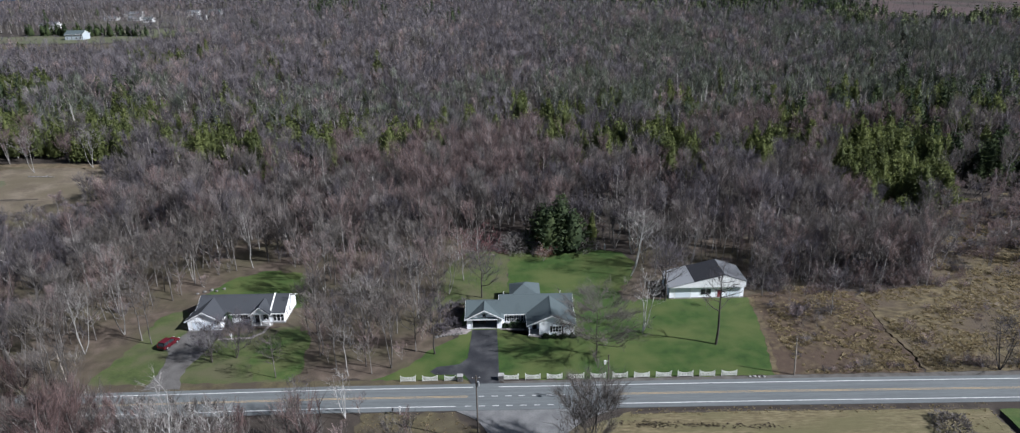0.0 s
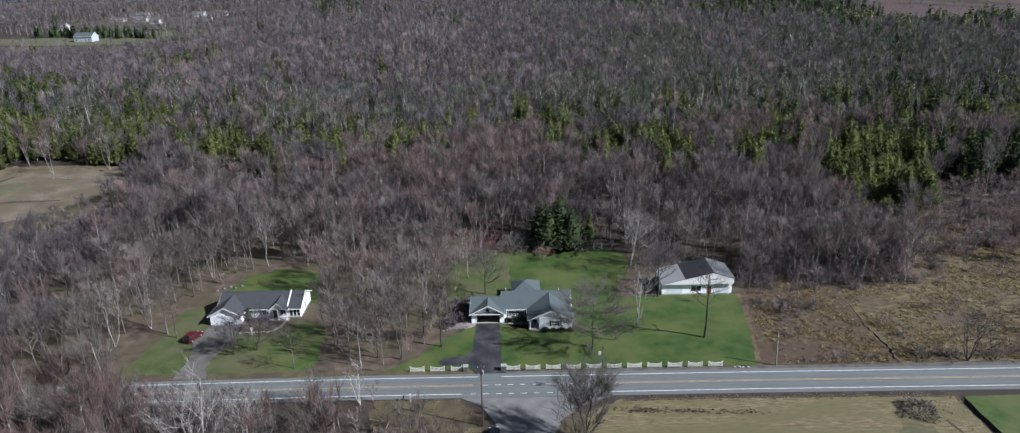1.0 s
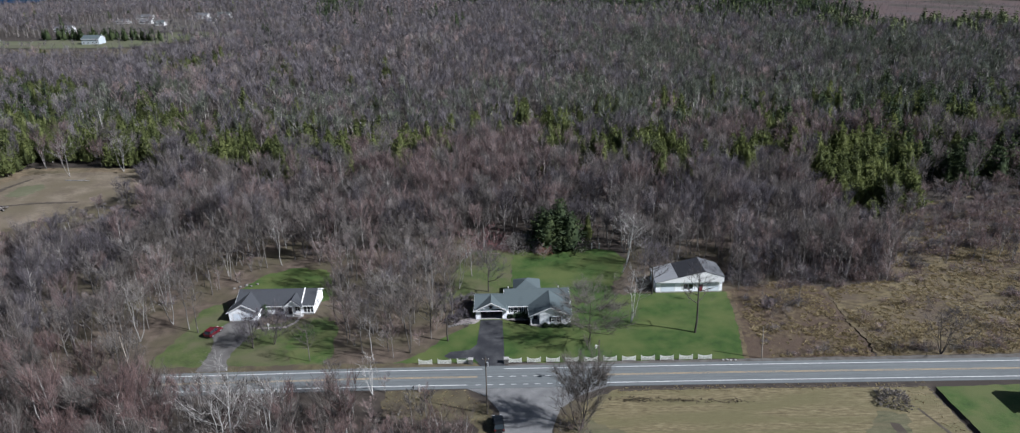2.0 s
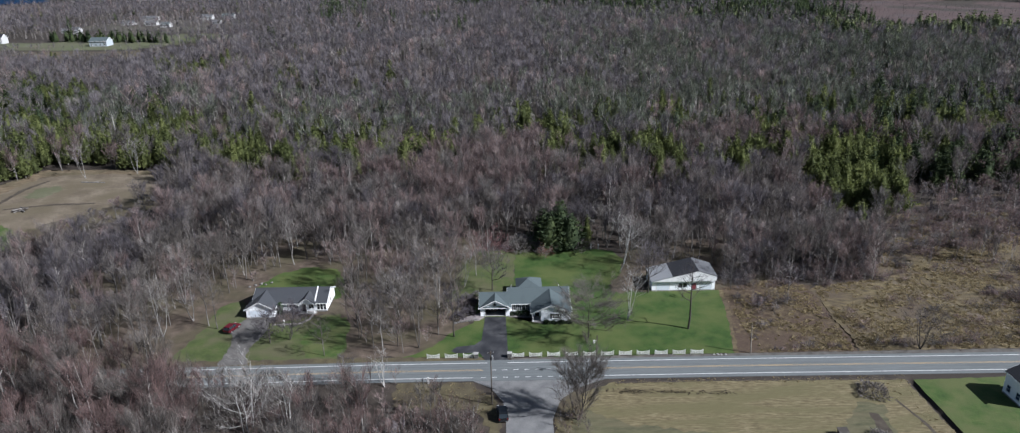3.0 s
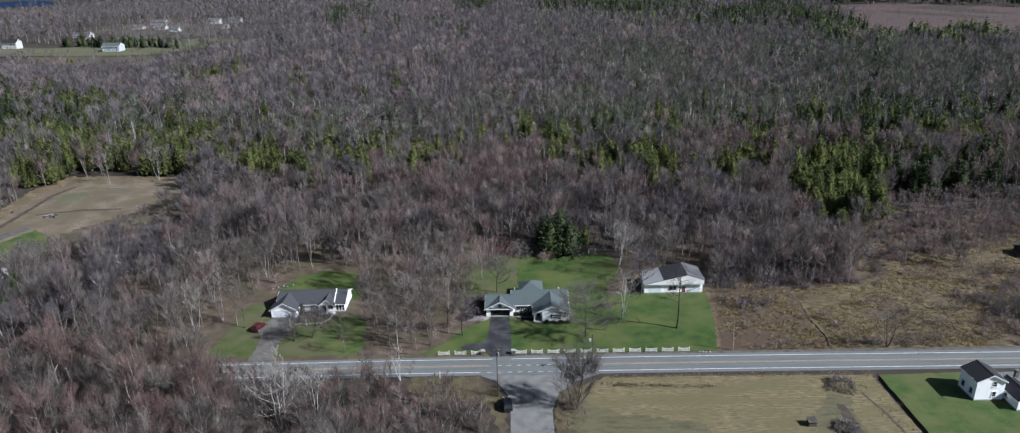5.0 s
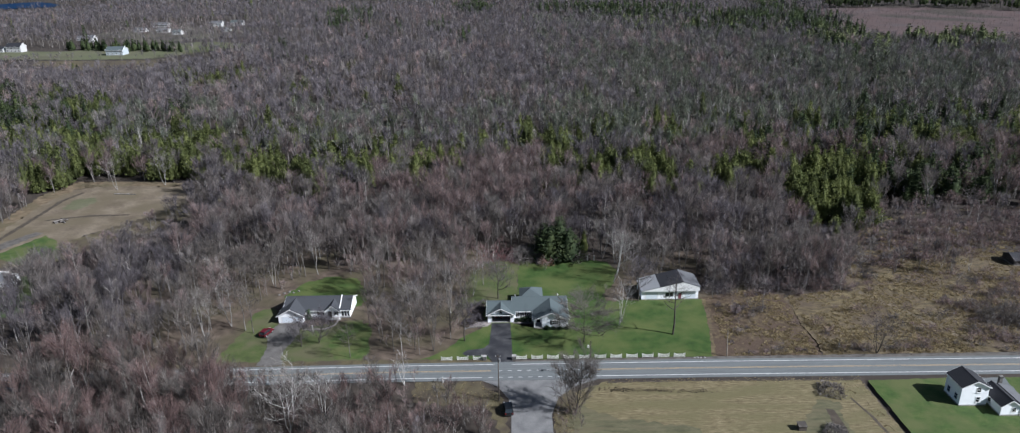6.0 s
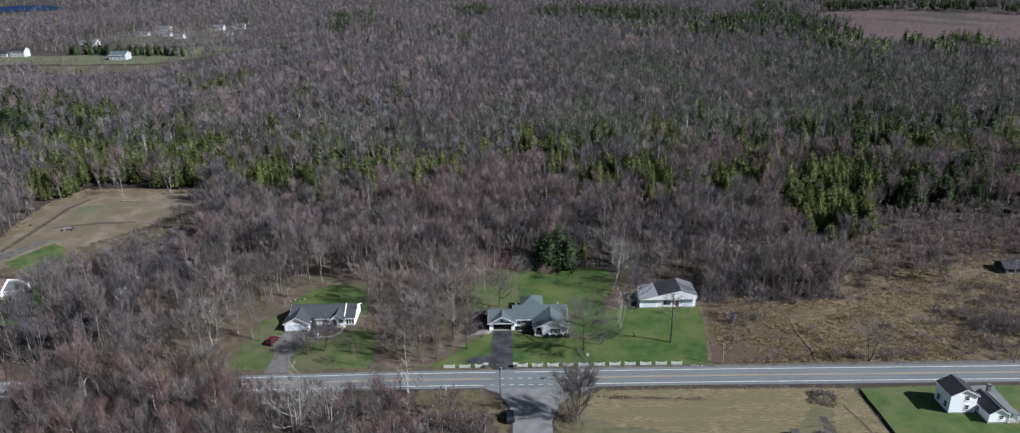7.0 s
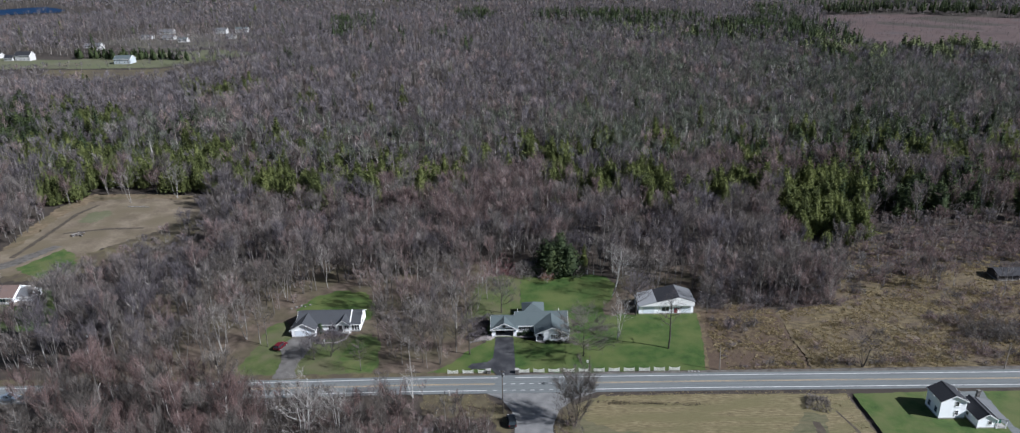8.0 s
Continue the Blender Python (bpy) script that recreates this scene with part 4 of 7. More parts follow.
LOW_GROWTH = ((-360, 520, 130, 60), (-470, 520, 90, 60), (-350, 672, 110, 16), (-145, 172, 36, 28), (-345, 500, 80, 26), (480, 560, 160, 52), (640, 540, 170, 80), (380, 610, 60, 60), (-900, 1080, 260, 120))


def stature(x, y):
    """Young growth stands low round the far meadows, the clearing and the lake."""
    f = np.ones(len(x))
    for cx, cy, rx, ry in LOW_GROWTH:
        q = ((x - cx) / rx) ** 2 + ((y - cy) / ry) ** 2
        f = np.minimum(f, 0.36 + 0.64 * np.clip((q - 0.7) / 0.6, 0, 1))
    return f


def wood(name, label, templates, x, y, rng, smin, smax, mats, weights, category="woodland"):
    k = len(x)
    low = stature(x, y) if len(mats) == 12 else np.ones(k)
    which = rng.integers(0, len(templates), k)
    stand = np.sin(x / 37 + 1.7 * np.sin(y / 53)) * np.sin(y / 41 + 1.3 * np.sin(x / 61)) + 0.5 * np.sin(x / 13 + y / 17) * np.sin(y / 11 - x / 19)
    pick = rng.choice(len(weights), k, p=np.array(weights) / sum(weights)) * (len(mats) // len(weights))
    if len(mats) == 12:
        # stands of one kind keep together
        u = rng.random(k)
        pick = np.where((stand > 0.25) & (u < (0.18 if mats is FAR_MATS else 0.6)), 3, np.where((stand < -0.3) & (u < 0.4), 6, pick))
        pick = np.where((y < 84) & (u < np.where(x < -62, 0.42, 0.1)), 3, np.where((y < 84) & (u > 0.6), 6, pick))
        if mats is FAR_MATS:
            olive = near_any(x, y, stands(OLIVE_STANDS, w=0.5, grow_x=1.6, grow_y=25)) + 0.3 * (x > 20) * (y < 760)
            pick = np.where(rng.random(k) < olive, 9, np.where(pick == 9, 0, pick))
        smin = smin * (1 + 0.12 * np.clip(stand, -1, 1))
    v, t, m = scatter(templates, which, x, y, rng.uniform(smin, smax, k) * low, rng.uniform(0, 6.28, k), rng.uniform(0.85, 1.2, k) / np.sqrt(low), mats, pick)
    ob = new(name, raw_mesh(name, v, t, mats, m))
    return tagged(ob, label, category, kind="stuff")


rng = np.random.default_rng(11)
CEDAR_HOLLOW = [(104, 158), (104, 196), (110, 216), (128, 218), (137, 206), (134, 178), (126, 160)]
CLEAR = [
    CEDAR_HOLLOW,
    [(-27, 85), (-19, 101), (-15, 108), (-10, 113), (-14, 123), (-13, 146), (-9, 156), (5, 158), (16, 160), (32, 155), (36, 145), (36, 139), (58, 139), (58, 125), (54, 85)],
    [(-82, 85), (-83, 112), (-80, 126), (-73, 133), (-67, 145), (-59, 148), (-47, 146), (-42.5, 128), (-40, 112), (-37, 96), (-37, 85)],
    [(-40, 85), (-40, 97.5), (-26, 97.5), (-26, 85)],
    [(-140, 240), (-126, 224), (-134, 200), (-150, 178), (-160, 160), (-190, 156), (-190, 200)],
    FIELD_RIGHT, FIELD_DIRT, FIELD_FAR, FIELD_FAR2, FIELD_TAN, CLEARING, LAKE,
    [(-178, 104), (-180, 150), (-157, 150), (-147, 133), (-146, 104)],
    [(-160, 50), (-160, 97), (-117, 97), (-113, 74), (-122, 50)],
    [(-205, 155), (-190, 175), (-160, 165), (-160, 150), (-190, 150)],
    [(-22, 20), (-18, 72), (-24, 78), (-24, 96), (200, 96), (200, 20)],
    [(-700, 58), (-400, 76), (-250, 83.5), (-60, 84.8), (60, 84.5), (60, 96), (-80, 96.3), (-250, 94), (-400, 88), (-700, 71)],
]


def open_land(x, y):
    hit = np.zeros(len(x), bool)
    for p in CLEAR:
        hit |= inside(p, x, y)
    return hit


def sown(y0, y1, spacing, jitter=0.48, margin=25):
    """Jittered grid over the wedge of land that the valley view takes in."""
    ys = np.arange(y0, y1, spacing)
    out = []
    for yy in ys:
        half = 0.735 * (yy + 72) + margin
        xs = np.arange(-half, half, spacing)
        out.append(np.stack([xs + rng.uniform(-jitter, jitter, len(xs)) * spacing, np.full(len(xs), yy) + rng.uniform(-jitter, jitter, len(xs)) * spacing], 1))
    p = np.concatenate(out)
    x, y = p[:, 0], p[:, 1]
    keep = ~open_land(x, y)
    return x[keep], y[keep]


def near_any(x, y, spots):
    """The largest of the soft discs (x, y, rx, ry, weight) at each place."""
    d = np.zeros(len(x))
    for cx, cy, rx, ry, w in spots:
        q = ((x - cx) / rx) ** 2 + ((y - cy) / ry) ** 2
        d = np.maximum(d, w * np.clip(1.3 - q, 0, 1))
    return d


# stands of evergreens: x, y, radius
CEDARS_WEST = (
    (-289, 396, 9), (-267, 371, 8), (-248, 363, 9), (-289, 388, 6), (-229, 303, 7), (-219, 296, 6), (-248, 304, 5), (-212, 248, 8), (-209, 264, 6),
    (-199, 263, 6), (-180, 267, 6), (-156, 256, 8), (-158, 277, 8), (-144, 250, 5), (-158, 299, 7), (-171, 299, 6), (-185, 300, 5), (-145, 281, 6),
)
CEDARS_MIDDLE = (
    (-137, 327, 5), (-140, 298, 3), (-116, 253, 6), (-103, 248, 5), (-91, 233, 7), (-87, 257, 7), (-70, 251, 8), (-64, 251, 7), (-54, 260, 4),
    (-42, 240, 4), (-55, 276, 3), (-235, 453, 9), (-208, 440, 8), (-193, 458, 9), (-140, 405, 7), (-38, 259, 4), (-29, 264, 4),
)
CEDARS_EAST = (
    (8, 307, 5), (16, 289, 3), (21, 256, 8), (26, 241, 4), (40, 245, 5), (55, 244, 7), (65, 254, 4), (79, 315, 6), (62, 221, 4),
    (50, 311, 3), (47, 388, 4), (85, 233, 5), (97, 237, 6), (113, 272, 5), (156, 311, 6), (175, 297, 7), (184, 303, 5), (194, 296, 6),
    (201, 289, 6), (211, 277, 6), (211, 261, 6), (186, 247, 4), (171, 248, 5), (240, 311, 4), (239, 276, 7), (266, 309, 6),
)
CEDAR_GROVE = (
    (127, 231, 7), (135, 230, 11), (134, 213, 9), (145, 221, 6), (147, 239, 6), (115, 214, 5),
)
PINES_NEAR = (
    (-336, 393, 13), (-289, 335, 15), (-311, 349, 12), (-270, 316, 9), (-273, 340, 8), (201, 350, 4), (220, 351, 5), (242, 323, 7), (266, 326, 4),
    (215, 319, 7), (225, 318, 5), (141, 253, 5), (169, 262, 6), (154, 223, 6), (163, 214, 7), (176, 214, 8), (127, 287, 7), (-75, 697, 8),
    (-195, 549, 5),
)
PINES_FAR = (
    (51, 898, 18), (126, 890, 53), (159, 839, 50), (198, 832, 33), (324, 883, 17), (245, 725, 29), (289, 660, 13), (308, 614, 9), (-54, 939, 28),
    (-197, 858, 30), (-184, 726, 11), (-42, 600, 5),
    (137, 824, 22), (152, 668, 12), (182, 632, 12), (251, 717, 22), (310, 786, 24), (252, 545, 8), (263, 508, 8), (344, 932, 26), (316, 743, 20), (291, 614, 14),
)
PALE_PINES = (
    (285, 600, 9), (268, 546, 8), (292, 562, 12), (297, 526, 10), (348, 565, 10), (350, 547, 8), (363, 542, 8), (385, 553, 11), (385, 535, 6),
    (130, 747, 11), (140, 681, 14), (182, 694, 10), (224, 702, 8), (246, 567, 9), (275, 482, 5), (338, 506, 7), (377, 511, 7), (262, 520, 6), (305, 545, 6),
)
CEDAR_CLUMPS = (
    (-171, 286, 7.0), (-151, 268, 8.8), (-140, 267, 6.6), (-178, 314, 7.5), (-161, 303, 6.1), (-130, 251, 4.2), (-96, 238, 6.0), (-86, 224, 3.8), (-81, 241, 5.1), (-67, 247, 8.3),
    (-57, 239, 6.1), (-47, 242, 5.1), (-35, 245, 6.2), (-26, 241, 4.1), (-129, 311, 5.0), (-106, 309, 5.0), (-16, 284, 4.6), (8, 292, 4.7), (15, 232, 4.9), (24, 242, 5.1),
    (36, 234, 5.0), (57, 233, 7.9), (66, 239, 4.0), (83, 306, 4.9), (91, 227, 5.8), (103, 240, 6.1), (74, 222, 3.8), (115, 263, 5.4), (112, 230, 4.9), (42, 244, 5.1),
    (21, 282, 3.4),
)
OLIVE_STANDS = (
    (36, 307, 28), (76, 299, 24), (117, 336, 23), (180, 318, 29), (200, 257, 28), (239, 411, 49), (-199, 314, 32), (92, 434, 28), (1, 329, 22), (-70, 300, 26), (-125, 305, 20), (-20, 285, 22),
)


def stands(*lists, w=1.0, grow_x=1.1, grow_y=4.0):
    return [(x, y, r * grow_x + 1.0, r + grow_y, w) for part_ in lists for x, y, r in part_]


CEDARS = stands(CEDARS_WEST) + stands(CEDARS_MIDDLE, CEDARS_EAST, w=1.1, grow_x=1.15, grow_y=5.0) + stands(CEDAR_GROVE, w=1.25, grow_x=1.35, grow_y=6.0) + [(-235, 305, 70, 44, 0.34), (-185, 285, 40, 30, 0.3), (195, 265, 75, 50, 0.2), (130, 300, 40, 40, 0.25), (60, 290, 90, 40, 0.12), (-100, 285, 70, 40, 0.12)]
PINES = stands(PINES_NEAR) + stands(PINES_FAR, w=1.0, grow_x=1.2, grow_y=20) + [(425, 1000, 60, 26, 0.95), (500, 970, 70, 26, 0.95), (590, 925, 60, 30, 0.95), (680, 860, 70, 40, 0.95), (780, 790, 70, 50, 0.95), (900, 1080, 300, 80, 0.5), (170, 290, 50, 26, 0.42), (215, 300, 40, 30, 0.35), (120, 285, 16, 30, 0.5), (190, 245, 46, 26, 0.5), (-300, 345, 40, 34, 0.7), (-230, 330, 50, 40, 0.2), (185, 215, 46, 24, 0.55), (225, 640, 60, 60, 0.3), (300, 700, 60, 70, 0.4), (-186, 790, 30, 40, 0.4)]
LARCHES = stands(PALE_PINES, w=1.2, grow_x=1.15, grow_y=6)

# near woods: full stems and twigs
near_shapes = [both(*broom_tree(100 + i, h, sp, lo, 9, int(tw * 1.35), 22, 0.07, 3.2, (2.4, 4.2), st, thick=1.25))
               for i, (h, sp, st, lo, tw) in enumerate(((14.5, 2.8, 1, 0.40, 150), (16, 2.5, 1, 0.45, 140), (13, 3.1, 1, 0.32, 160), (15.5, 2.4, 2, 0.42, 150), (12.5, 2.5, 2, 0.34, 140), (17, 2.2, 1, 0.5, 120), (14, 2.3, 3, 0.38, 150), (11, 2.6, 1, 0.3, 130)))]
mid_shapes = [both(*broom_tree(200 + i, h, sp, lo, 5, 34, 13, 0.13, 3.6, (2.8, 4.2), 1, tube=False, thick=1.5))
              for i, (h, sp, lo) in enumerate(((14, 3.0, 0.40), (15.5, 2.7, 0.44), (12.5, 3.2, 0.34), (16.5, 2.4, 0.48), (13, 2.8, 0.38)))]
far_shapes = [both(*broom_tree(300 + i, h, 3.3, 0.4, 3, 11, 8, 0.24, 4.0, (3.2, 4.6), 1, tube=False, thick=1.6)) for i, h in enumerate((13, 15, 17.5, 13.5, 16))]
farther_shapes = [both(*broom_tree(330 + i, h, 5.6, 0.35, 3, 6, 9, 0.4, 4.0, (5.0, 4.6), 1, tube=False, thick=2.0)) for i, h in enumerate((13, 15, 17.5, 13.5, 16))]
conifer_near = [both(*spire_shape(400 + i, h, r, 300, 1.3, ld)) for i, (h, r, ld) in enumerate(((12.5, 3.7, 1), (13.5, 3.4, 1), (10, 4.4, 2), (11.5, 4.0, 1), (13.5, 4.4, 2)))]
pine_near = [both(*spire_shape(450 + i, h, r, 240, 1.6, ld, 0.15, 0.6)) for i, (h, r, ld) in enumerate(((16, 3.8, 1), (14, 3.8, 2), (17, 3.4, 1), (12, 3.6, 1)))]
conifer_far = [both(*spire_shape(470 + i, h, r, 66, 2.3, ld, 0.25, 0.5)) for i, (h, r, ld) in enumerate(((17, 3.3, 1), (19, 3.0, 1), (16, 3.5, 2)))]
tiered_pine = [both(*spire_shape(490 + i, h, r, 220, 1.9, 1, 0.3, 1.0)) for i, (h, r) in enumerate(((17, 4.4), (15, 4.0), (18.5, 4.2)))]

WOOD_MATS = ["bark", "twig_grey", "veil_grey", "bark", "twig_red", "veil_red", "bark", "twig_dark", "veil_dark", "bark_pale", "twig_grey", "veil_grey"]
ROADSIDE_MATS = ["bark", "twig_brown", "veil_brown", "bark", "twig_maroon", "veil_maroon", "bark", "twig_brown", "veil_brown", "bark_pale", "twig_grey", "veil_grey"]
# the dark far set brings distance haze and missing shade in as colour
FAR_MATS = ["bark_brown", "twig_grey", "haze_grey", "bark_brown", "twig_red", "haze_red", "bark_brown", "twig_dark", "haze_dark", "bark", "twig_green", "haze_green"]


EDGE_TREES = []


def grow(y0, y1, spacing, shapes, name, label, weights, con_shapes, pine_shapes, con_spacing):
    x, y = sown(y0, y1, spacing)
    pin, ced, lar = near_any(x, y, PINES), near_any(x, y, CEDARS), near_any(x, y, LARCHES)
    fore = np.maximum.reduce((near_any(x, y + 8, CEDARS), near_any(x, y + 8, PINES), near_any(x, y + 15, CEDARS) * 0.95, near_any(x, y + 23, CEDARS[:-6]) * 0.8))
    keep = rng.random(len(x)) > np.maximum(np.maximum(pin, ced), np.maximum(lar, 0.9 * fore)) * 0.9
    keep &= near_any(x, y + 5, stands(CEDAR_CLUMPS, grow_x=0.8, grow_y=6)) < 0.55
    lull = np.sin(x / 5.3 + 2.1 * np.sin(y / 8.7)) * np.sin(y / 6.1 + 1.7 * np.sin(x / 9.3))
    keep &= rng.random(len(x)) > np.clip(lull - 0.25, 0, 0.6)
    if shapes is near_shapes:
        keep &= ~((x > -24) & (y < 84)) & ~((x > -66) & (y > 64) & (y < 95)) & ~((np.abs(x + 46) < 8) & (y < 73))
        front = keep & (x > -95) & (x < 112) & (y > 84) & (y < 150)
        single = np.flatnonzero(front)
        single = single[np.argsort(y[single] + 0.1 * np.abs(x[single]))][:215]
        EDGE_TREES.extend(zip(x[single], y[single]))
        keep[single] = False
    south = keep & (y < 84)
    if south.any():
        wood("roadside_woods", "dense maroon-brown bare woods south of the road", shapes, x[south], y[south], rng, 0.68, 1.25, ROADSIDE_MATS, [2, 5, 2, 0.3])
    keep &= y >= 84
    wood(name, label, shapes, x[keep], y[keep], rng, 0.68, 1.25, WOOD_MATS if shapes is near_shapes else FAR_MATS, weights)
    x, y = sown(y0, y1, con_spacing)
    for spots, shp, mat, nm, lb in ((PINES, pine_shapes, "pine", "pine_wood", "dark green pines and hemlocks among bare woods"), (CEDARS, con_shapes, "cedar", "cedar_wood", "yellow-green cedars among bare woods"), (LARCHES, tiered_pine, "larch", "pale_pine_wood", "pale green pines on a far ridge")):
        patchy = np.clip(0.9 + 0.7 * np.sin(x / 7.3 + 1.9 * np.sin(y / 9.1)) * np.sin(y / 8.2 + 1.4 * np.sin(x / 11.7)), 0, 1)
        hit = rng.random(len(x)) < near_any(x, y, spots) * patchy + (0.004 if spots is not LARCHES and y0 > 250 else 0)
        if hit.sum() > 3:
            wood(nm, lb, shp, x[hit], y[hit], rng, 0.6, 1.3 if mat == "cedar" else 1.15, ["bark", mat], [1], "conifer wood")


grow(30, 262, 4.7, near_shapes, "bare_woods", "dense bare grey-brown deciduous woods", [4.6, 2.4, 1.6, 1.0], conifer_near, pine_near, 4.3)
# far rows favour the dark set, so shade and haze come from colour
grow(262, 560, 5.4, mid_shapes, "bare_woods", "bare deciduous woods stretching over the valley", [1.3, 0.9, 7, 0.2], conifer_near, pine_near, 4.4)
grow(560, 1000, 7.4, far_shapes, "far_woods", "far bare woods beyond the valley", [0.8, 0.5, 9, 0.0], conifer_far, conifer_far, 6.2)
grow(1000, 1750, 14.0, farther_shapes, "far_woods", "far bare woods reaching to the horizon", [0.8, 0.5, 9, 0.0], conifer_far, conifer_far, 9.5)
cx, cy = rng.uniform(102, 138, 110), rng.uniform(166, 218, 110)
sel = (((cx - 121) / 13.5) ** 2 + ((cy - 194) / 23) ** 2 < 1)
wood("cedar_wood", "bright yellow-green cedar grove beside the rough field", conifer_near, cx[sel], cy[sel], rng, 0.62, 1.2, ["bark", "cedar"], [1], "conifer wood")
vx, vy = rng.uniform(-490, -275, 420), rng.uniform(684, 860, 420)
sel = inside(FIELD_FAR2, vx, vy)
wood("village_trees", "scattered bare trees among distant houses", far_shapes, vx[sel], vy[sel], rng, 0.4, 0.8, FAR_MATS, [3, 1, 4, 0], "woodland")
vx, vy = rng.uniform(340, 760, 3000), rng.uniform(575, 960, 3000)
sel = inside(CLEARING, vx, vy)
wood("clearing_brush", "low reddish brush over a logged clearing", far_shapes, vx[sel], vy[sel], rng, 0.1, 0.24, FAR_MATS, [1, 7, 2, 0], "brush")
# understory of thin brush in the near woods
brush_shapes = [both(*broom_tree(500 + i, h, 1.6, 0.12, 9, 60, 8, 0.05, 1.5, (1.3, 1.8), 3, tube=False)) for i, h in enumerate((3.2, 4.2, 5.5, 2.6))]
bx, by = sown(34, 225, 7.0)
sel = rng.random(len(bx)) < 0.9
wood("underbrush", "thin bare underbrush between the trees", brush_shapes, bx[sel], by[sel], rng, 0.6, 1.3, WOOD_MATS, [2, 5, 3, 0], "brush")

roadside_shapes = [both(*broom_tree(540 + i, h, sp, lo, 15, int(tw * 1.6), 12, 0.045, 2.4, (1.8, 3.0), st))
                   for i, (h, sp, st, lo, tw) in enumerate(((13, 2.8, 3, 0.2, 190), (12, 2.8, 4, 0.15, 200), (14, 2.8, 2, 0.25, 180), (11, 2.6, 5, 0.12, 200)))]
bx, by = rng.uniform(-140, -4.5, 320), rng.uniform(50, 84.0, 320)
sel = ~((bx > -66) & (by > 71 + 0.09 * np.clip(-40 - bx, 0, 26))) & ~((bx > -24) & (by > 76.5 + (bx + 24) * -0.12)) & ~((bx > -9) & (by > 70)) & ~((bx < -113) & (by > 49)) & ~((np.abs(bx + 46) < 9) & (by < 74))
wood("roadside_brush", "dense reddish bare saplings along the road", roadside_shapes, bx[sel], by[sel], rng, 0.38, 0.68, ROADSIDE_MATS, [3, 4, 3, 0.2], "brush")
bx, by = rng.uniform(-114, -68, 115), rng.uniform(73, 84.2, 115)
wood("roadside_trees", "dense bare trees that screen the road", roadside_shapes, bx, by, rng, 0.5, 0.85, ROADSIDE_MATS, [2, 6, 2, 0.2], "woodland")
bx, by = rng.uniform(-68, -12, 46), rng.uniform(69, 84.3, 46)
sel = ~((bx > -25) & (by > 77)) & ~((np.abs(bx + 46) < 7) & (by < 75))
wood("roadside_saplings", "slim bare saplings scattered along the verge", near_shapes, bx[sel], by[sel], rng, 0.3, 0.58, ROADSIDE_MATS, [3, 4, 1, 1.0], "saplings")
bx, by = rng.uniform(-112, -5, 620), rng.uniform(46, 80, 620)
sel = ~((bx > -66) & (by > 73.5)) & ~((bx > -24) & (by > 71)) & ~((bx > -9) & (by > 66)) & (rng.random(620) < 0.85)
wood("roadside_brush", "low grey-brown bare brush south of the road", brush_shapes, bx[sel], by[sel], rng, 0.55, 1.1, ROADSIDE_MATS, [3, 4, 5, 0], "brush")
# scrub of a hollow; dark bark and brown twigs also carry its shade
bx, by = rng.normal(135, 5.5, 170), rng.normal(112, 4.2, 170)
sel = by > 97
wood("thicket_brush", "dense brush in a field hollow, coloured dark for its shade", brush_shapes, bx[sel], by[sel], rng, 0.35, 0.8, ["bark_dark", "twig_brown", "veil_brown"], [1], "brush")
bx, by = rng.uniform(-172, -124, 150), rng.uniform(158, 232, 150)
sel = inside([(-139, 238), (-124, 224), (-130, 198), (-146, 176), (-158, 160), (-172, 160), (-166, 172), (-156, 187), (-141, 210), (-134, 228)], bx, by)
wood("lot_brush", "low bare brush along the edge of the dirt lot", brush_shapes, bx[sel], by[sel], rng, 0.6, 1.25, WOOD_MATS, [5, 2, 3, 0], "brush")
bx, by = rng.uniform(9.2, 15, 22), rng.uniform(63, 75, 22)
wood("verge_brush", "dark tangled brush round the foot of a maple", brush_shapes, bx, by, rng, 0.3, 0.62, WOOD_MATS, [2, 1, 6, 0], "brush")
bx = rng.uniform(57, 116, 300)
by = np.interp(bx, (57, 69, 82, 99, 108, 116), (127.5, 132, 129, 131.5, 148, 160)) + rng.uniform(0, 6, 300)
wood("thicket_brush", "low purple-grey brush along the field edge", brush_shapes, bx, by, rng, 0.45, 1.05, WOOD_MATS, [4, 1, 5, 0], "brush")
tx, ty = rng.uniform(61, 112, 150), rng.uniform(127, 152, 150)
sel = ~inside(FIELD_RIGHT, tx, ty - 2) & ~((tx < 66) & (ty < 131))
wood("thicket", "dense grey thicket at the edge of the rough field", near_shapes, tx[sel], ty[sel], rng, 0.45, 0.8, WOOD_MATS, [2, 1, 5, 0.2], "brush")

g = np.random.default_rng(91)
bx, by = g.uniform(-84, -46, 34), g.uniform(71, 84.2, 34)
wood("roadside_saplings", "slim reddish bare saplings that half hide the road", roadside_shapes, bx, by, g, 0.36, 0.6, ROADSIDE_MATS, [1, 5, 3, 0], "saplings")
bx, by = g.normal(-290, 24, 80), g.normal(342, 20, 80)
wood("pine_wood", "dark green pines in a dense stand", pine_near, bx, by, g, 0.6, 1.1, ["bark", "pine"], [1], "conifer wood")
bx, by = g.normal(-212, 15, 60), g.normal(283, 17, 60)
sel = by > 257
wood("cedar_wood", "yellow-green cedars beyond the dirt lot", conifer_near, bx[sel], by[sel], g, 0.6, 1.15, ["bark", "cedar"], [1], "conifer wood")
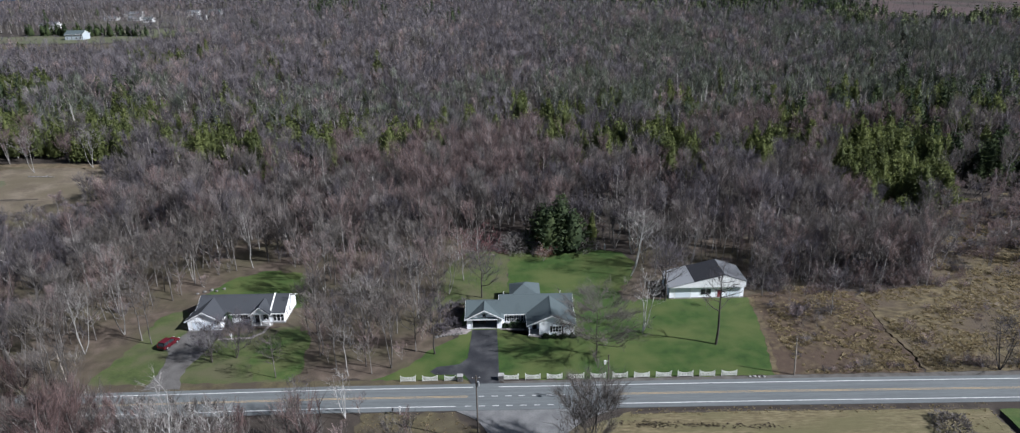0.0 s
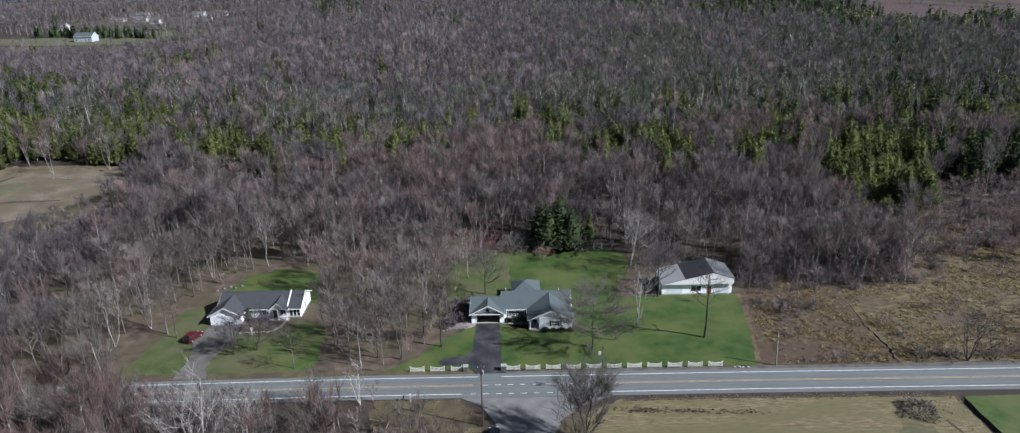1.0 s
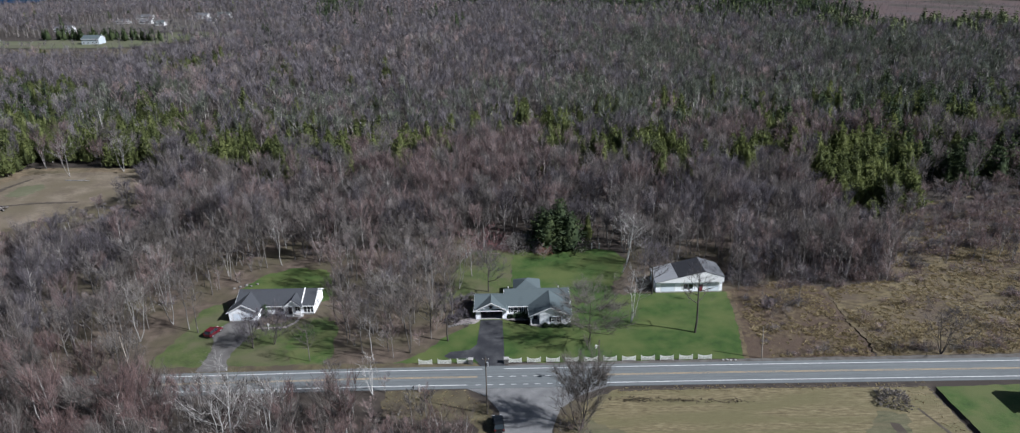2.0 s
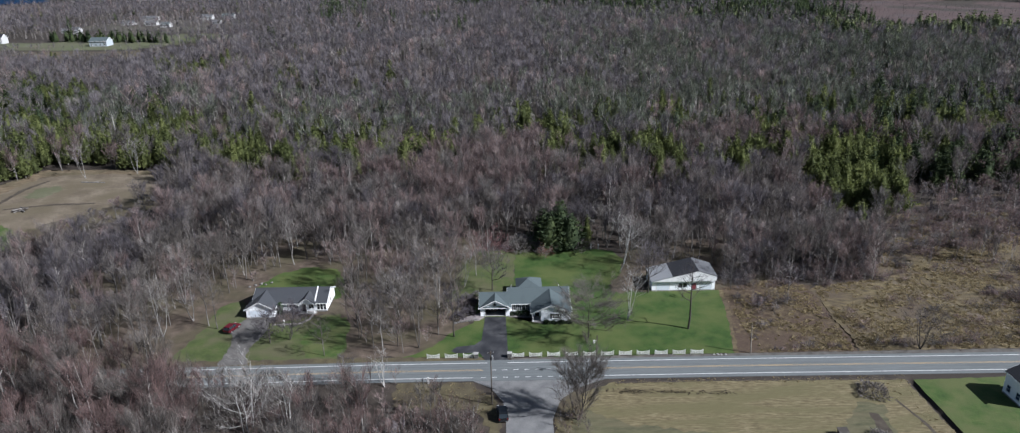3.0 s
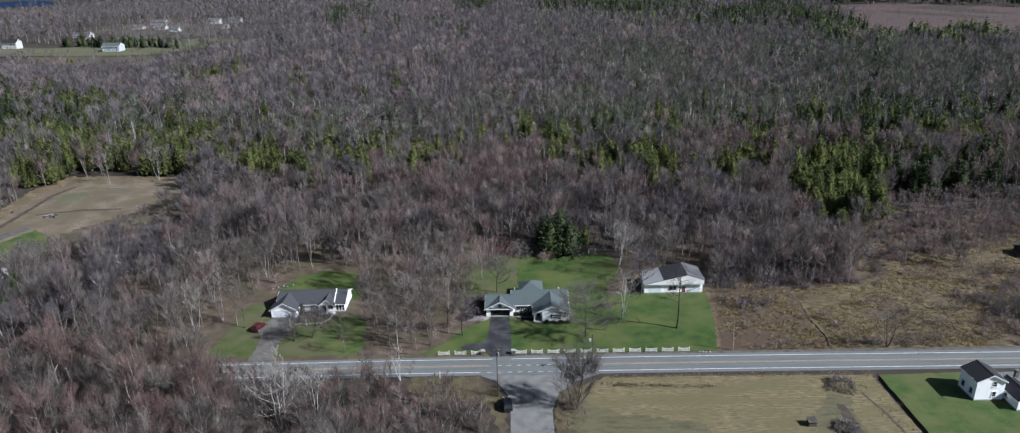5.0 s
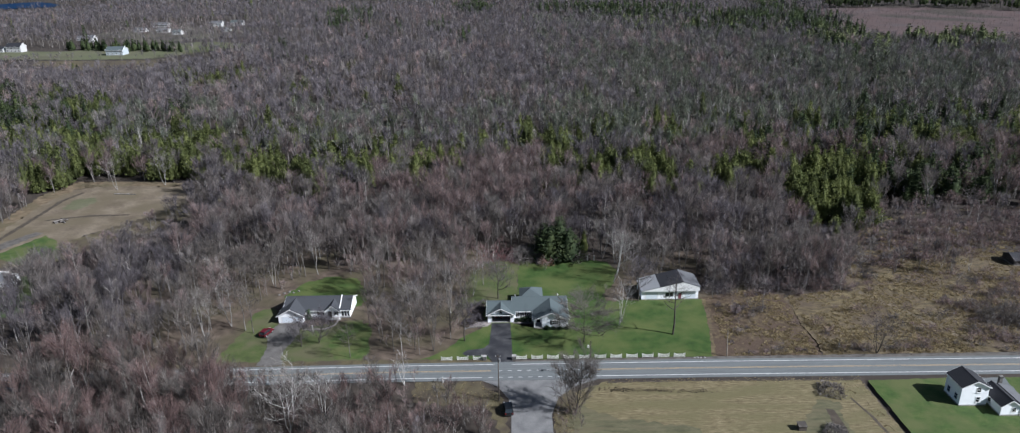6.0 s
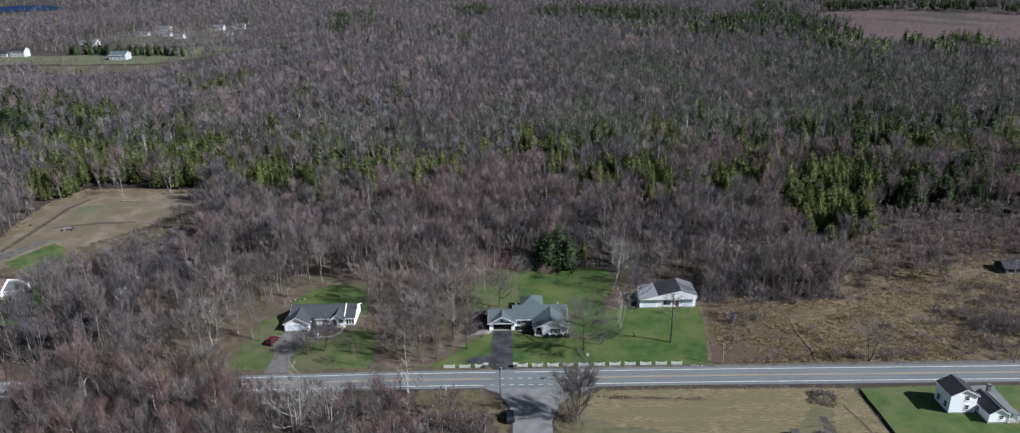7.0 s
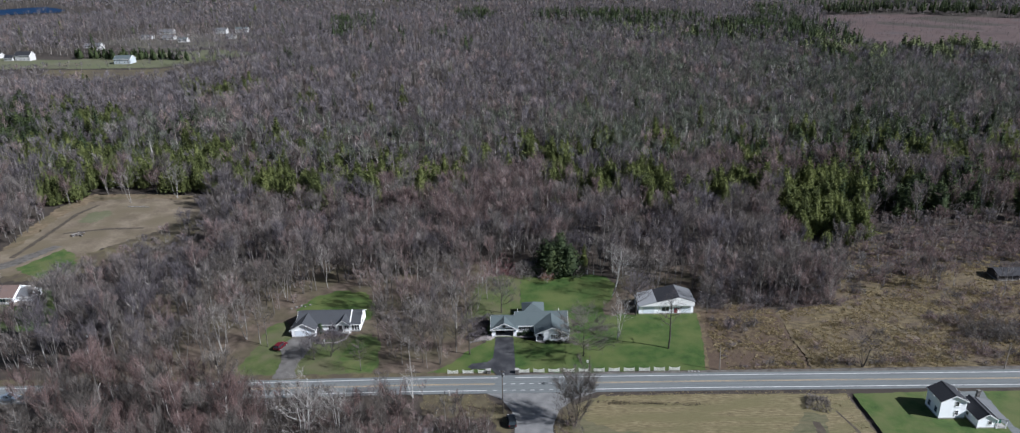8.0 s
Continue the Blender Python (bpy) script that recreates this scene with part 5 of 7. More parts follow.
bx = np.concatenate([g.normal(x, r * 0.55, int(2 + r * 0.75)) for x, y, r in CEDAR_CLUMPS])
by = np.concatenate([g.normal(y, 2.2, int(2 + r * 0.75)) for x, y, r in CEDAR_CLUMPS])
wood("cedar_wood", "clumps of yellow-green cedars across the valley woods", conifer_near, bx, by, g, 0.8, 1.3, ["bark", "cedar"], [1], "conifer wood")
BUSH_SPOTS = ((64, 127, 3, 2, 14), (69, 117.5, 1.6, 1.2, 8), (63.6, 113, 1.5, 1, 6), (84, 129, 1.6, 1, 6), (100, 134, 4, 2, 14), (111, 137, 1.6, 1.4, 6), (118.6, 135.4, 2, 1.4, 8), (140, 151, 3, 2, 10), (134, 129, 2.4, 1.6, 12), (130.6, 118, 2.4, 1.6, 12), (137.8, 124, 2, 1.2, 8), (91, 97, 5, 0.5, 14), (81, 97, 3, 0.5, 6), (99, 96.8, 4, 0.5, 10), (108.5, 98.8, 5, 0.8, 12), (141.6, 144.8, 1.6, 1.2, 6), (152, 139, 3, 1.6, 8), (114.5, 113.7, 1.6, 1, 5), (107, 108, 2, 1, 6))
bx = np.concatenate([g.normal(x, rx, k) for x, y, rx, ry, k in BUSH_SPOTS])
by = np.concatenate([g.normal(y, ry, k) for x, y, rx, ry, k in BUSH_SPOTS])
sel = (by > 95.8) & (np.abs(bx - 78.5 - 0.03 * (by - 95)) > 1.4)
wood("field_brush", "clumps of brown bare bushes in the rough field", brush_shapes, bx[sel], by[sel], g, 0.25, 0.6, ["bark", "twig_brown", "veil_brown", "bark", "twig_maroon", "veil_maroon"], [3, 1], "brush")

# ------------------------------------------------------------------ buildings


def hpart(name, bm, mat, parent, label=""):
    """As part(), for shapes given in world coordinates under a thing that stands unturned."""
    root = parent
    while root.parent:
        root = root.parent
    bmesh.ops.translate(bm, verts=bm.verts[:], vec=-root.location)
    bmesh.ops.recalc_face_normals(bm, faces=bm.faces[:])
    return part(name, bm, mat, parent, label)


FACING = {"front": 0, "right": 90, "back": 180, "left": -90}


def on_wall(list_of, at, facing):
    """Boxes in a wall's own axes (x along it, y inwards, z up), turned to the side it faces and moved to its foot."""
    bm = boxes(*list_of)
    bmesh.ops.transform(bm, matrix=pose(*at, 0, 0, FACING[facing]), verts=bm.verts[:])
    return bm


def window(house, at, facing, w, h, bars=(1, 1), glass="glass", frame_mat="white_trim", shutters=""):
    """at: the middle of its sill on the wall's outer face."""
    f = 0.09
    fr = [(-w / 2 - f, -w / 2, -0.06, 0.1, -f, h + f), (w / 2, w / 2 + f, -0.06, 0.1, -f, h + f), (-w / 2, w / 2, -0.06, 0.1, h, h + f)]
    for i in range(bars[0]):
        x = -w / 2 + w * (i + 1) / (bars[0] + 1)
        fr.append((x - 0.025, x + 0.025, -0.035, 0.05, 0, h))
    for i in range(bars[1]):
        z = h * (i + 1) / (bars[1] + 1)
        fr.append((-w / 2, w / 2, -0.03, 0.05, z - 0.025, z + 0.025))
    wd = hpart("window", on_wall(fr, at, facing), frame_mat, house)
    hpart("sill", on_wall([(-w / 2 - 0.14, w / 2 + 0.14, -0.11, 0.1, -f - 0.05, 0.0)], at, facing), frame_mat, wd)
    hpart("pane", on_wall([(-w / 2, w / 2, -0.012, 0.04, 0.0, h)], at, facing), glass, wd, "dark window glass")
    if shutters:
        for s in (-1, 1):
            x = s * (w / 2 + f + 0.2)
            slats = [(x - 0.19, x + 0.19, -0.05, 0.02, -0.06, h + 0.06)] + [(x - 0.15, x + 0.15, -0.065, -0.04, 0.05 + 0.13 * k, 0.12 + 0.13 * k) for k in range(int(h / 0.13))]
            hpart("shutter", on_wall(slats, at, facing), shutters, house, "black louvred shutter")
    return wd


def door(house, at, facing, w, h, mat, label):
    d = hpart("door", on_wall([(-w / 2, w / 2, -0.02, 0.06, 0.02, h), (-w / 2 + 0.12, w / 2 - 0.12, -0.035, 0.0, 0.15, h * 0.45), (-w / 2 + 0.12, w / 2 - 0.12, -0.035, 0.0, h * 0.52, h - 0.15)], at, facing), mat, house, label)
    hpart("frame", on_wall([(-w / 2 - 0.1, -w / 2, -0.04, 0.06, 0, h + 0.1), (w / 2, w / 2 + 0.1, -0.04, 0.06, 0, h + 0.1), (-w / 2, w / 2, -0.04, 0.06, h, h + 0.1)], at, facing), "white_trim", d)
    hpart("handle", on_wall([(w / 2 - 0.13, w / 2 - 0.07, -0.09, -0.02, h * 0.46, h * 0.5)], at, facing), "metal", d)
    return d


def sectional_door(house, at, facing, w, h, mat, label):
    d = hpart("garage_door", on_wall([(-w / 2, w / 2, -0.02, 0.06, 0.03, h)] + [(-w / 2 + 0.06 + (w - 0.06) / 4 * i, -w / 2 + (w - 0.1) / 4 * (i + 1), -0.028, 0.02, 0.06 + (h - 0.08) / 4 * j, (h - 0.08) / 4 * (j + 1)) for i in range(4) for j in range(4)], at, facing), mat, house, label)
    hpart("frame", on_wall([(-w / 2 - 0.14, -w / 2, -0.05, 0.06, 0, h + 0.14), (w / 2, w / 2 + 0.14, -0.05, 0.06, 0, h + 0.14), (-w / 2, w / 2, -0.05, 0.06, h, h + 0.14)], at, facing), "white_trim", d)


def roof_pitched(house, along, a0, a1, b0, b1, ze, zr, mat, over=0.45, gable=0.35, br=None, ze2=None, trim=True, ends=(True, True)):
    """A pitched roof with its ridge along x or y. a: extent along the ridge, b: across; ze: the eaves' height at the walls (ze2: of the far one)."""
    br = (b0 + b1) / 2 if br is None else br
    ze2 = ze if ze2 is None else ze2
    s0, s1 = (zr - ze) / (br - b0), (zr - ze2) / (b1 - br)
    A0, A1 = a0 - (gable if ends[0] else 0), a1 + (gable if ends[1] else 0)
    P = (lambda a, b, z: (a, b, z)) if along == "x" else (lambda a, b, z: (b, a, z))
    lift = 0.16
    bm = bmesh.new()
    slab(bm, [P(A0, b0 - over, ze - s0 * over + lift), P(A1, b0 - over, ze - s0 * over + lift), P(A1, br, zr + lift), P(A0, br, zr + lift)], 0.14)
    slab(bm, [P(A1, b1 + over, ze2 - s1 * over + lift), P(A0, b1 + over, ze2 - s1 * over + lift), P(A0, br, zr + lift), P(A1, br, zr + lift)], 0.14)
    roof = hpart("roof", bm, mat, house)
    cap = bmesh.new()
    for s, q in ((-1, s0), (1, s1)):
        slab(cap, [P(A0, br, zr + lift + 0.035), P(A1, br, zr + lift + 0.035), P(A1, br + s * 0.17, zr + lift + 0.035 - 0.17 * q), P(A0, br + s * 0.17, zr + lift + 0.035 - 0.17 * q)], 0.03)
    hpart("ridge_cap", cap, mat, roof)
    if trim:
        for b, z in ((b0 - over, ze - s0 * over), (b1 + over, ze2 - s1 * over)):
            q = bmesh.new()
            e = -0.04 if b < br else 0.04
            lo, hi = sorted((b, b + e))
            if along == "x":
                box(q, A0, A1, lo, hi, z - 0.08, z + lift - 0.02)
            else:
                box(q, lo, hi, A0, A1, z - 0.08, z + lift - 0.02)
            hpart("fascia", q, "white_trim", roof, "white fascia board")
        for a, on, e in ((A0, ends[0], -0.04), (A1, ends[1], 0.04)):
            if on:
                q = bmesh.new()
                for bb, zz in ((b0 - over, ze - s0 * over), (b1 + over, ze2 - s1 * over)):
                    prism(q, [P(a, bb, zz - 0.1), P(a, br, zr - 0.1), P(a, br, zr + lift - 0.01), P(a, bb, zz + lift - 0.01)], P(e, 0, 0))
                hpart("rake_board", q, "white_trim", roof, "white rake board")
    return roof


def gabled_walls(house, along, a0, a1, b0, b1, ze, zr, mat, br=None, ze2=None, name="wall"):
    br = (b0 + b1) / 2 if br is None else br
    ze2 = ze if ze2 is None else ze2
    P = (lambda a, b, z: (a, b, z)) if along == "x" else (lambda a, b, z: (b, a, z))
    bm = bmesh.new()
    prism(bm, [P(a0, b0, 0), P(a0, b1, 0), P(a0, b1, ze2), P(a0, br, zr), P(a0, b0, ze)], P(a1 - a0, 0, 0))
    w = hpart(name, bm, mat, house)
    hpart("foundation", boxes((a0 - 0.04, a1 + 0.04, b0 - 0.04, b1 + 0.04, -0.1, 0.3) if along == "x" else (b0 - 0.04, b1 + 0.04, a0 - 0.04, a1 + 0.04, -0.1, 0.3)), "concrete", w, "pale concrete footing")
    return w


def post(house, x, y, z0, z1, mat="white_trim", r=0.09):
    hpart("post", boxes((x - r, x + r, y - r, y + r, z0, z1), (x - r - 0.04, x + r + 0.04, y - r - 0.04, y + r + 0.04, z0, z0 + 0.15), (x - r - 0.04, x + r + 0.04, y - r - 0.04, y + r + 0.04, z1 - 0.12, z1)), mat, house)


# the main ranch house with the blue-grey roof
mh = thing("ranch_house", "white ranch house with blue-grey roof and open garage", "house", (4, 118, 0))
gw = [(-7.4, -7.2, 114.3, 122.5, 0, 2.6), (-0.3, -0.1, 114.3, 122.5, 0, 2.6), (-7.2, -0.3, 122.3, 122.5, 0, 2.6), (-7.2, -6.2, 114.3, 114.5, 0, 2.6), (-1.1, -0.3, 114.3, 114.5, 0, 2.6), (-6.2, -1.1, 114.3, 114.5, 2.3, 2.6)]
bm = boxes(*gw)
prism(bm, [(-7.4, 114.3, 2.6), (-0.1, 114.3, 2.6), (-3.75, 114.3, 4.45)], (0, 0.2, 0))
prism(bm, [(-7.4, 114.3, 2.6), (-7.4, 122.5, 2.6), (-7.4, 118.4, 4.55)], (0.2, 0, 0))
garage = hpart("garage_wall", bm, "white_siding", mh, "white lap siding round an open garage")
hpart("garage_floor", boxes((-7.2, -0.3, 114.3, 122.3, 0.0, 0.09)), "concrete", garage)
# thin dark sheets put the gloom of the garage into colour
hpart("garage_lining", boxes((-7.19, -7.14, 114.5, 122.3, 0.1, 2.55), (-0.36, -0.31, 114.5, 122.3, 0.1, 2.55), (-7.14, -0.36, 122.24, 122.29, 0.1, 2.55), (-7.14, -0.36, 114.5, 122.2, 2.5, 2.55)), "dark_inside", garage, "dark sheets that paint the unlit gloom of the garage")
hpart("door_frame", on_wall([(-2.69, -2.55, -0.05, 0.2, 0, 2.44), (2.55, 2.69, -0.05, 0.2, 0, 2.44), (-2.55, 2.55, -0.05, 0.2, 2.3, 2.44)], (-3.65, 114.3, 0), "front"), "white_trim", garage)
hpart("overhead_door", on_wall([(-2.55, 2.55, 0.3, 2.6, 2.2, 2.26), (-2.55, 2.55, 0.12, 0.2, 1.95, 2.25)], (-3.65, 114.3, 0), "front"), "black", garage, "dark raised overhead door")
star = bmesh.new()
ring = [(-3.75 + (0.62 if k % 2 == 0 else 0.26) * math.sin(k * math.pi / 5), 114.22, 3.25 + (0.62 if k % 2 == 0 else 0.26) * math.cos(k * math.pi / 5)) for k in range(10)]
prism(star, ring, (0, 0.06, 0))
hpart("star", star, "black", mh, "dark star ornament on the gable")
gabled_walls(mh, "x", -0.1, 14.7, 116.3, 124.0, 2.65, 4.95, "white_siding")
roof_pitched(mh, "x", -7.4, -0.2, 114.3, 122.5, 2.6, 4.55, "roof_green", ends=(True, False))
roof_pitched(mh, "x", -0.4, 14.7, 116.3, 124.0, 2.65, 4.95, "roof_green")
roof_pitched(mh, "y", 114.3, 118.6, -7.4, -0.1, 2.6, 4.5, "roof_green", ends=(True, False), over=0.5, gable=0.6)
wing = bmesh.new()
prism(wing, [(7.6, 110.9, 0), (14.8, 110.9, 0), (14.8, 110.9, 2.65), (10.1, 110.9, 4.55), (7.6, 110.9, 3.5)], (0, 5.5, 0))
prism(wing, [(5.4, 111.0, 2.65), (7.7, 111.0, 2.65), (7.7, 111.0, 3.56)], (0, 0.2, 0))
box(wing, 5.4, 7.7, 113.6, 116.4, 0, 2.65)
ww = hpart("wing_wall", wing, "white_siding", mh)
hpart("foundation", boxes((7.56, 14.84, 110.86, 116.3, -0.1, 0.3)), "concrete", ww)
roof_pitched(mh, "y", 110.9, 120.0, 5.4, 14.8, 2.65, 4.7, "roof_green", ends=(True, False), over=0.4, gable=0.45)
hpart("porch_floor", boxes((5.3, 7.7, 110.9, 113.6, 0.0, 0.22)), "concrete", mh)
post(mh, 5.6, 111.1, 0.2, 2.62)
door(mh, (6.7, 113.6, 0.22), "front", 1.0, 2.1, "black", "dark front door under the porch")
window(mh, (11.2, 110.9, 0.95), "front", 1.7, 1.25, (2, 1), shutters="black")
for i in range(4):
    window(mh, (1.15 + 1.02 * i, 116.3, 0.7), "front", 0.5, 1.6, (0, 2), shutters="")
for i in range(5):
    x = 0.64 + 1.02 * i
    hpart("shutter", on_wall([(-0.16, 0.16, -0.05, 0.02, 0.62, 2.36)] + [(-0.13, 0.13, -0.065, -0.04, 0.72 + 0.13 * k, 0.79 + 0.13 * k) for k in range(12)], (x, 116.3, 0), "front"), "black", mh, "black louvred shutter")
window(mh, (14.8, 113.4, 0.95), "right", 1.0, 1.2, (1, 1))
window(mh, (14.7, 119.0, 0.95), "right", 1.0, 1.2, (1, 1))
# rear sun room with a hipped roof
hpart("rear_wall", boxes((1.9, 8.0, 123.9, 129.6, 0, 2.9)), "white_siding", mh)
hip = bmesh.new()
c = [hip.verts.new(p) for p in ((1.5, 123.2, 2.95), (8.4, 123.2, 2.95), (8.4, 130.0, 2.95), (1.5, 130.0, 2.95), (4.6, 126.0, 4.65), (5.2, 127.2, 4.65), (1.5, 123.2, 2.8), (8.4, 123.2, 2.8), (8.4, 130.0, 2.8), (1.5, 130.0, 2.8))]
for f in ((0, 1, 4), (1, 2, 5, 4), (2, 3, 5), (3, 0, 4, 5), (6, 7, 1, 0), (7, 8, 2, 1), (8, 9, 3, 2), (9, 6, 0, 3), (9, 8, 7, 6)):
    hip.faces.new([c[i] for i in f])
hpart("hip_roof", hip, "roof_green", mh)
for x, y in ((0.3, 121.8), (12.6, 122.0)):
    vb = bmesh.new()
    cone(vb, (x, y, 3.6), (x, y, 4.9), 0.07, 0.07)
    hpart("vent_pipe", vb, "white_trim", mh, "white plastic vent pipe")

# the ranch house with the dark roof, among the trees
lh = thing("ranch_house", "white ranch house with dark grey roof and closed garage", "house", (-57, 121, 0))
gabled_walls(lh, "x", -65.6, -46.9, 118.6, 127.4, 2.6, 4.75, "white_siding")
gabled_walls(lh, "y", 115.6, 121.0, -66.4, -59.5, 2.55, 4.4, "white_siding", name="garage_wall")
roof_pitched(lh, "x", -65.6, -46.9, 118.6, 127.4, 2.6, 4.75, "roof_brown", over=0.4)
roof_pitched(lh, "y", 115.6, 122.4, -66.4, -59.5, 2.55, 4.45, "roof_brown", over=0.45, gable=0.4, ends=(True, False))
roof_pitched(lh, "y", 117.3, 121.6, -53.7, -49.6, 2.75, 4.35, "roof_brown", over=0.25, gable=0.25, ends=(True, False))
pg = bmesh.new()
prism(pg, [(-53.7, 117.35, 2.72), (-49.6, 117.35, 2.72), (-51.65, 117.35, 4.3)], (0, 0.18, 0))
hpart("porch_gable", pg, "white_siding", lh, "white boarded porch gable")
for x in (-53.55, -51.65, -49.75):
    post(lh, x, 117.45, 0.15, 2.7)
hpart("porch_floor", boxes((-53.8, -49.4, 117.2, 118.6, 0.0, 0.17)), "concrete", lh)
strip = bmesh.new()
slab(strip, [(-49.85, 118.1, 2.72), (-49.6, 118.1, 2.72), (-49.6, 123.0, 5.1), (-49.85, 123.0, 5.1)], 0.25)
hpart("roof_divider", strip, "white_trim", lh, "white board dividing the roof")
sectional_door(lh, (-63.0, 115.6, 0), "front", 4.9, 2.15, "garage_door", "closed pale blue-white sectional garage door")
door(lh, (-52.6, 118.6, 0.15), "front", 1.0, 2.05, "black", "dark porch door")
window(lh, (-50.8, 118.6, 0.9), "front", 1.2, 1.3, (1, 1))
window(lh, (-55.2, 118.6, 1.1), "front", 1.0, 1.0, (1, 1), shutters="black")
for i in range(3):
    window(lh, (-48.95 + 0.82 * i, 118.6, 0.6), "front", 0.6, 1.7, (0, 1))
window(lh, (-59.5, 117.6, 1.0), "right", 0.9, 1.1, (1, 1))
window(lh, (-46.9, 120.6, 1.0), "right", 0.8, 1.1, (1, 1))
window(lh, (-46.9, 122.6, 1.0), "right", 0.8, 1.1, (1, 1))

# the long white outbuilding
bn = thing("barn", "long white outbuilding with weathered grey roof", "barn", (46, 131, 0))
gabled_walls(bn, "y", 126.6, 134.2, 37.6, 54.3, 3.05, 5.9, "white_siding", br=49.6, ze2=4.3)
br_roof = bmesh.new()
slab(br_roof, [(37.3, 125.9, 3.12), (42.9, 125.9, 4.48), (42.9, 134.7, 4.48), (37.3, 134.7, 3.12)], 0.16)
rf = hpart("roof", br_roof, "roof_pale", bn, "bleached pale grey shingles")
dk = bmesh.new()
slab(dk, [(42.9, 125.9, 4.49), (49.6, 125.9, 6.08), (49.6, 134.7, 6.08), (42.9, 134.7, 4.49)], 0.17)
hpart("roof_panel", dk, "roof_black", rf, "newer black shingles")
rs = bmesh.new()
slab(rs, [(49.6, 125.9, 6.08), (54.7, 125.9, 4.42), (54.7, 134.7, 4.42), (49.6, 134.7, 6.08)], 0.16)
hpart("roof_panel", rs, "roof_barn", rf, "weathered grey shingles")
gf = bmesh.new()
prism(gf, [(37.5, 125.95, 2.98), (54.5, 125.95, 2.98), (54.5, 125.95, 4.28), (49.6, 125.95, 5.9), (37.5, 125.95, 3.02)], (0, 0.3, 0))
hpart("front_gable", gf, "white_trim", bn, "overhanging white front gable")
sectional_door(bn, (40.6, 126.6, 0), "front", 3.4, 2.35, "barn_door", "closed pale sectional door")
sectional_door(bn, (52.0, 126.6, 0), "front", 2.9, 2.35, "barn_door", "closed pale sectional door")
window(bn, (45.2, 126.6, 1.2), "front", 0.85, 1.0, (0, 0), frame_mat="black")
window(bn, (46.4, 126.6, 1.2), "front", 0.85, 1.0, (0, 0), frame_mat="black")
door(bn, (48.9, 126.6, 0), "front", 1.0, 2.1, "red_paint", "dull red door")
# added black door paints the dark of the shaded west side
door(bn, (37.6, 131.0, 0), "left", 2.6, 2.4, "black", "black side door that stands in for shade")

# the white two-storey cottage
ch = thing("cottage", "two-storey white cottage with black roof", "house", (102.7, 76, 0))
gabled_walls(ch, "y", 72.8, 78.6, 99.6, 105.7, 4.8, 6.35, "white_siding")
roof_pitched(ch, "y", 72.8, 78.6, 99.6, 105.7, 4.8, 6.35, "roof_black", over=0.3, gable=0.3)
for y in (74.3, 77.1):
    window(ch, (99.6, y, 1.0), "left", 1.0, 1.4, (0, 1), glass="glass_blue")
window(ch, (103.6, 72.8, 1.0), "front", 0.8, 1.2, (0, 1), glass="glass")
window(ch, (103.4, 72.8, 3.5), "front", 0.8, 1.2, (0, 1), glass="glass")
for y in (74.3, 77.1):
    window(ch, (105.7, y, 1.0), "right", 1.0, 1.4, (0, 1))
# its single-storey neighbour with a side porch
an = thing("annex", "small white cottage with black roof and side porch", "house", (109, 73, 0))
gabled_walls(an, "y", 69.0, 76.3, 106.4, 110.6, 2.5, 3.85, "white_siding")
roof_pitched(an, "y", 69.0, 76.3, 106.4, 110.6, 2.5, 3.85, "roof_black", over=0.35, gable=0.3)
window(an, (109.2, 69.0, 1.0), "front", 0.8, 1.0, (0, 1))
window(an, (106.4, 73.0, 1.0), "left", 0.8, 1.1, (0, 1))
lt = bmesh.new()
slab(lt, [(110.5, 68.7, 2.95), (113.3, 68.7, 2.2), (113.3, 77.2, 2.2), (110.5, 77.2, 2.95)], 0.14)
hpart("porch_roof", lt, "roof_barn", an, "grey shingled lean-to roof")
hpart("porch_wall", boxes((110.7, 112.9, 70.5, 70.65, 0, 2.3), (112.8, 112.95, 70.6, 77.0, 0, 2.1), (110.7, 112.9, 76.85, 77.0, 0, 2.3)), "green_paint", an, "dark green boarded porch wall")
post(an, 113.0, 68.9, 0.0, 2.15)
post(an, 110.9, 68.9, 0.0, 2.7)
hpart("porch_floor", boxes((110.6, 113.2, 68.8, 70.6, 0.0, 0.2)), "concrete", an)
ck = bmesh.new()
box(ck, 110.9, 111.6, 77.2, 77.9, 0, 4.4)
box(ck, 110.82, 111.68, 77.12, 77.98, 4.3, 4.55)
chim = hpart("chimney", ck, "stone", an, "grey block chimney")
hpart("downpipe", boxes((106.28, 106.38, 68.86, 68.96, 0.1, 2.5)), "white_trim", an)
hpart("link", boxes((105.86, 106.4, 74.5, 78.5, 0, 2.3)), "white_siding", an, "short white connecting wall")

# the brown-roofed house at the dirt lot
fl = thing("ranch_house", "white house with brown roof and rear deck", "house", (-170, 143, 0))
gabled_walls(fl, "x", -182, -164.5, 139.5, 147.5, 2.9, 5.1, "white_siding")
roof_pitched(fl, "x", -182, -164.5, 139.5, 147.5, 2.9, 5.1, "roof_rust", over=0.6, gable=0.5)
gabled_walls(fl, "x", -164.4, -159.5, 140.5, 146.5, 2.5, 4.2, "white_siding", name="side_wall")
roof_pitched(fl, "x", -164.0, -159.5, 140.5, 146.5, 2.5, 4.2, "roof_barn", over=0.3, gable=0.3, ends=(False, True))
for x in (-179.5, -176.0, -172.0, -168.0):
    window(fl, (x, 139.5, 0.8), "front", 1.7, 1.5, (1, 0), glass="glass_blue")
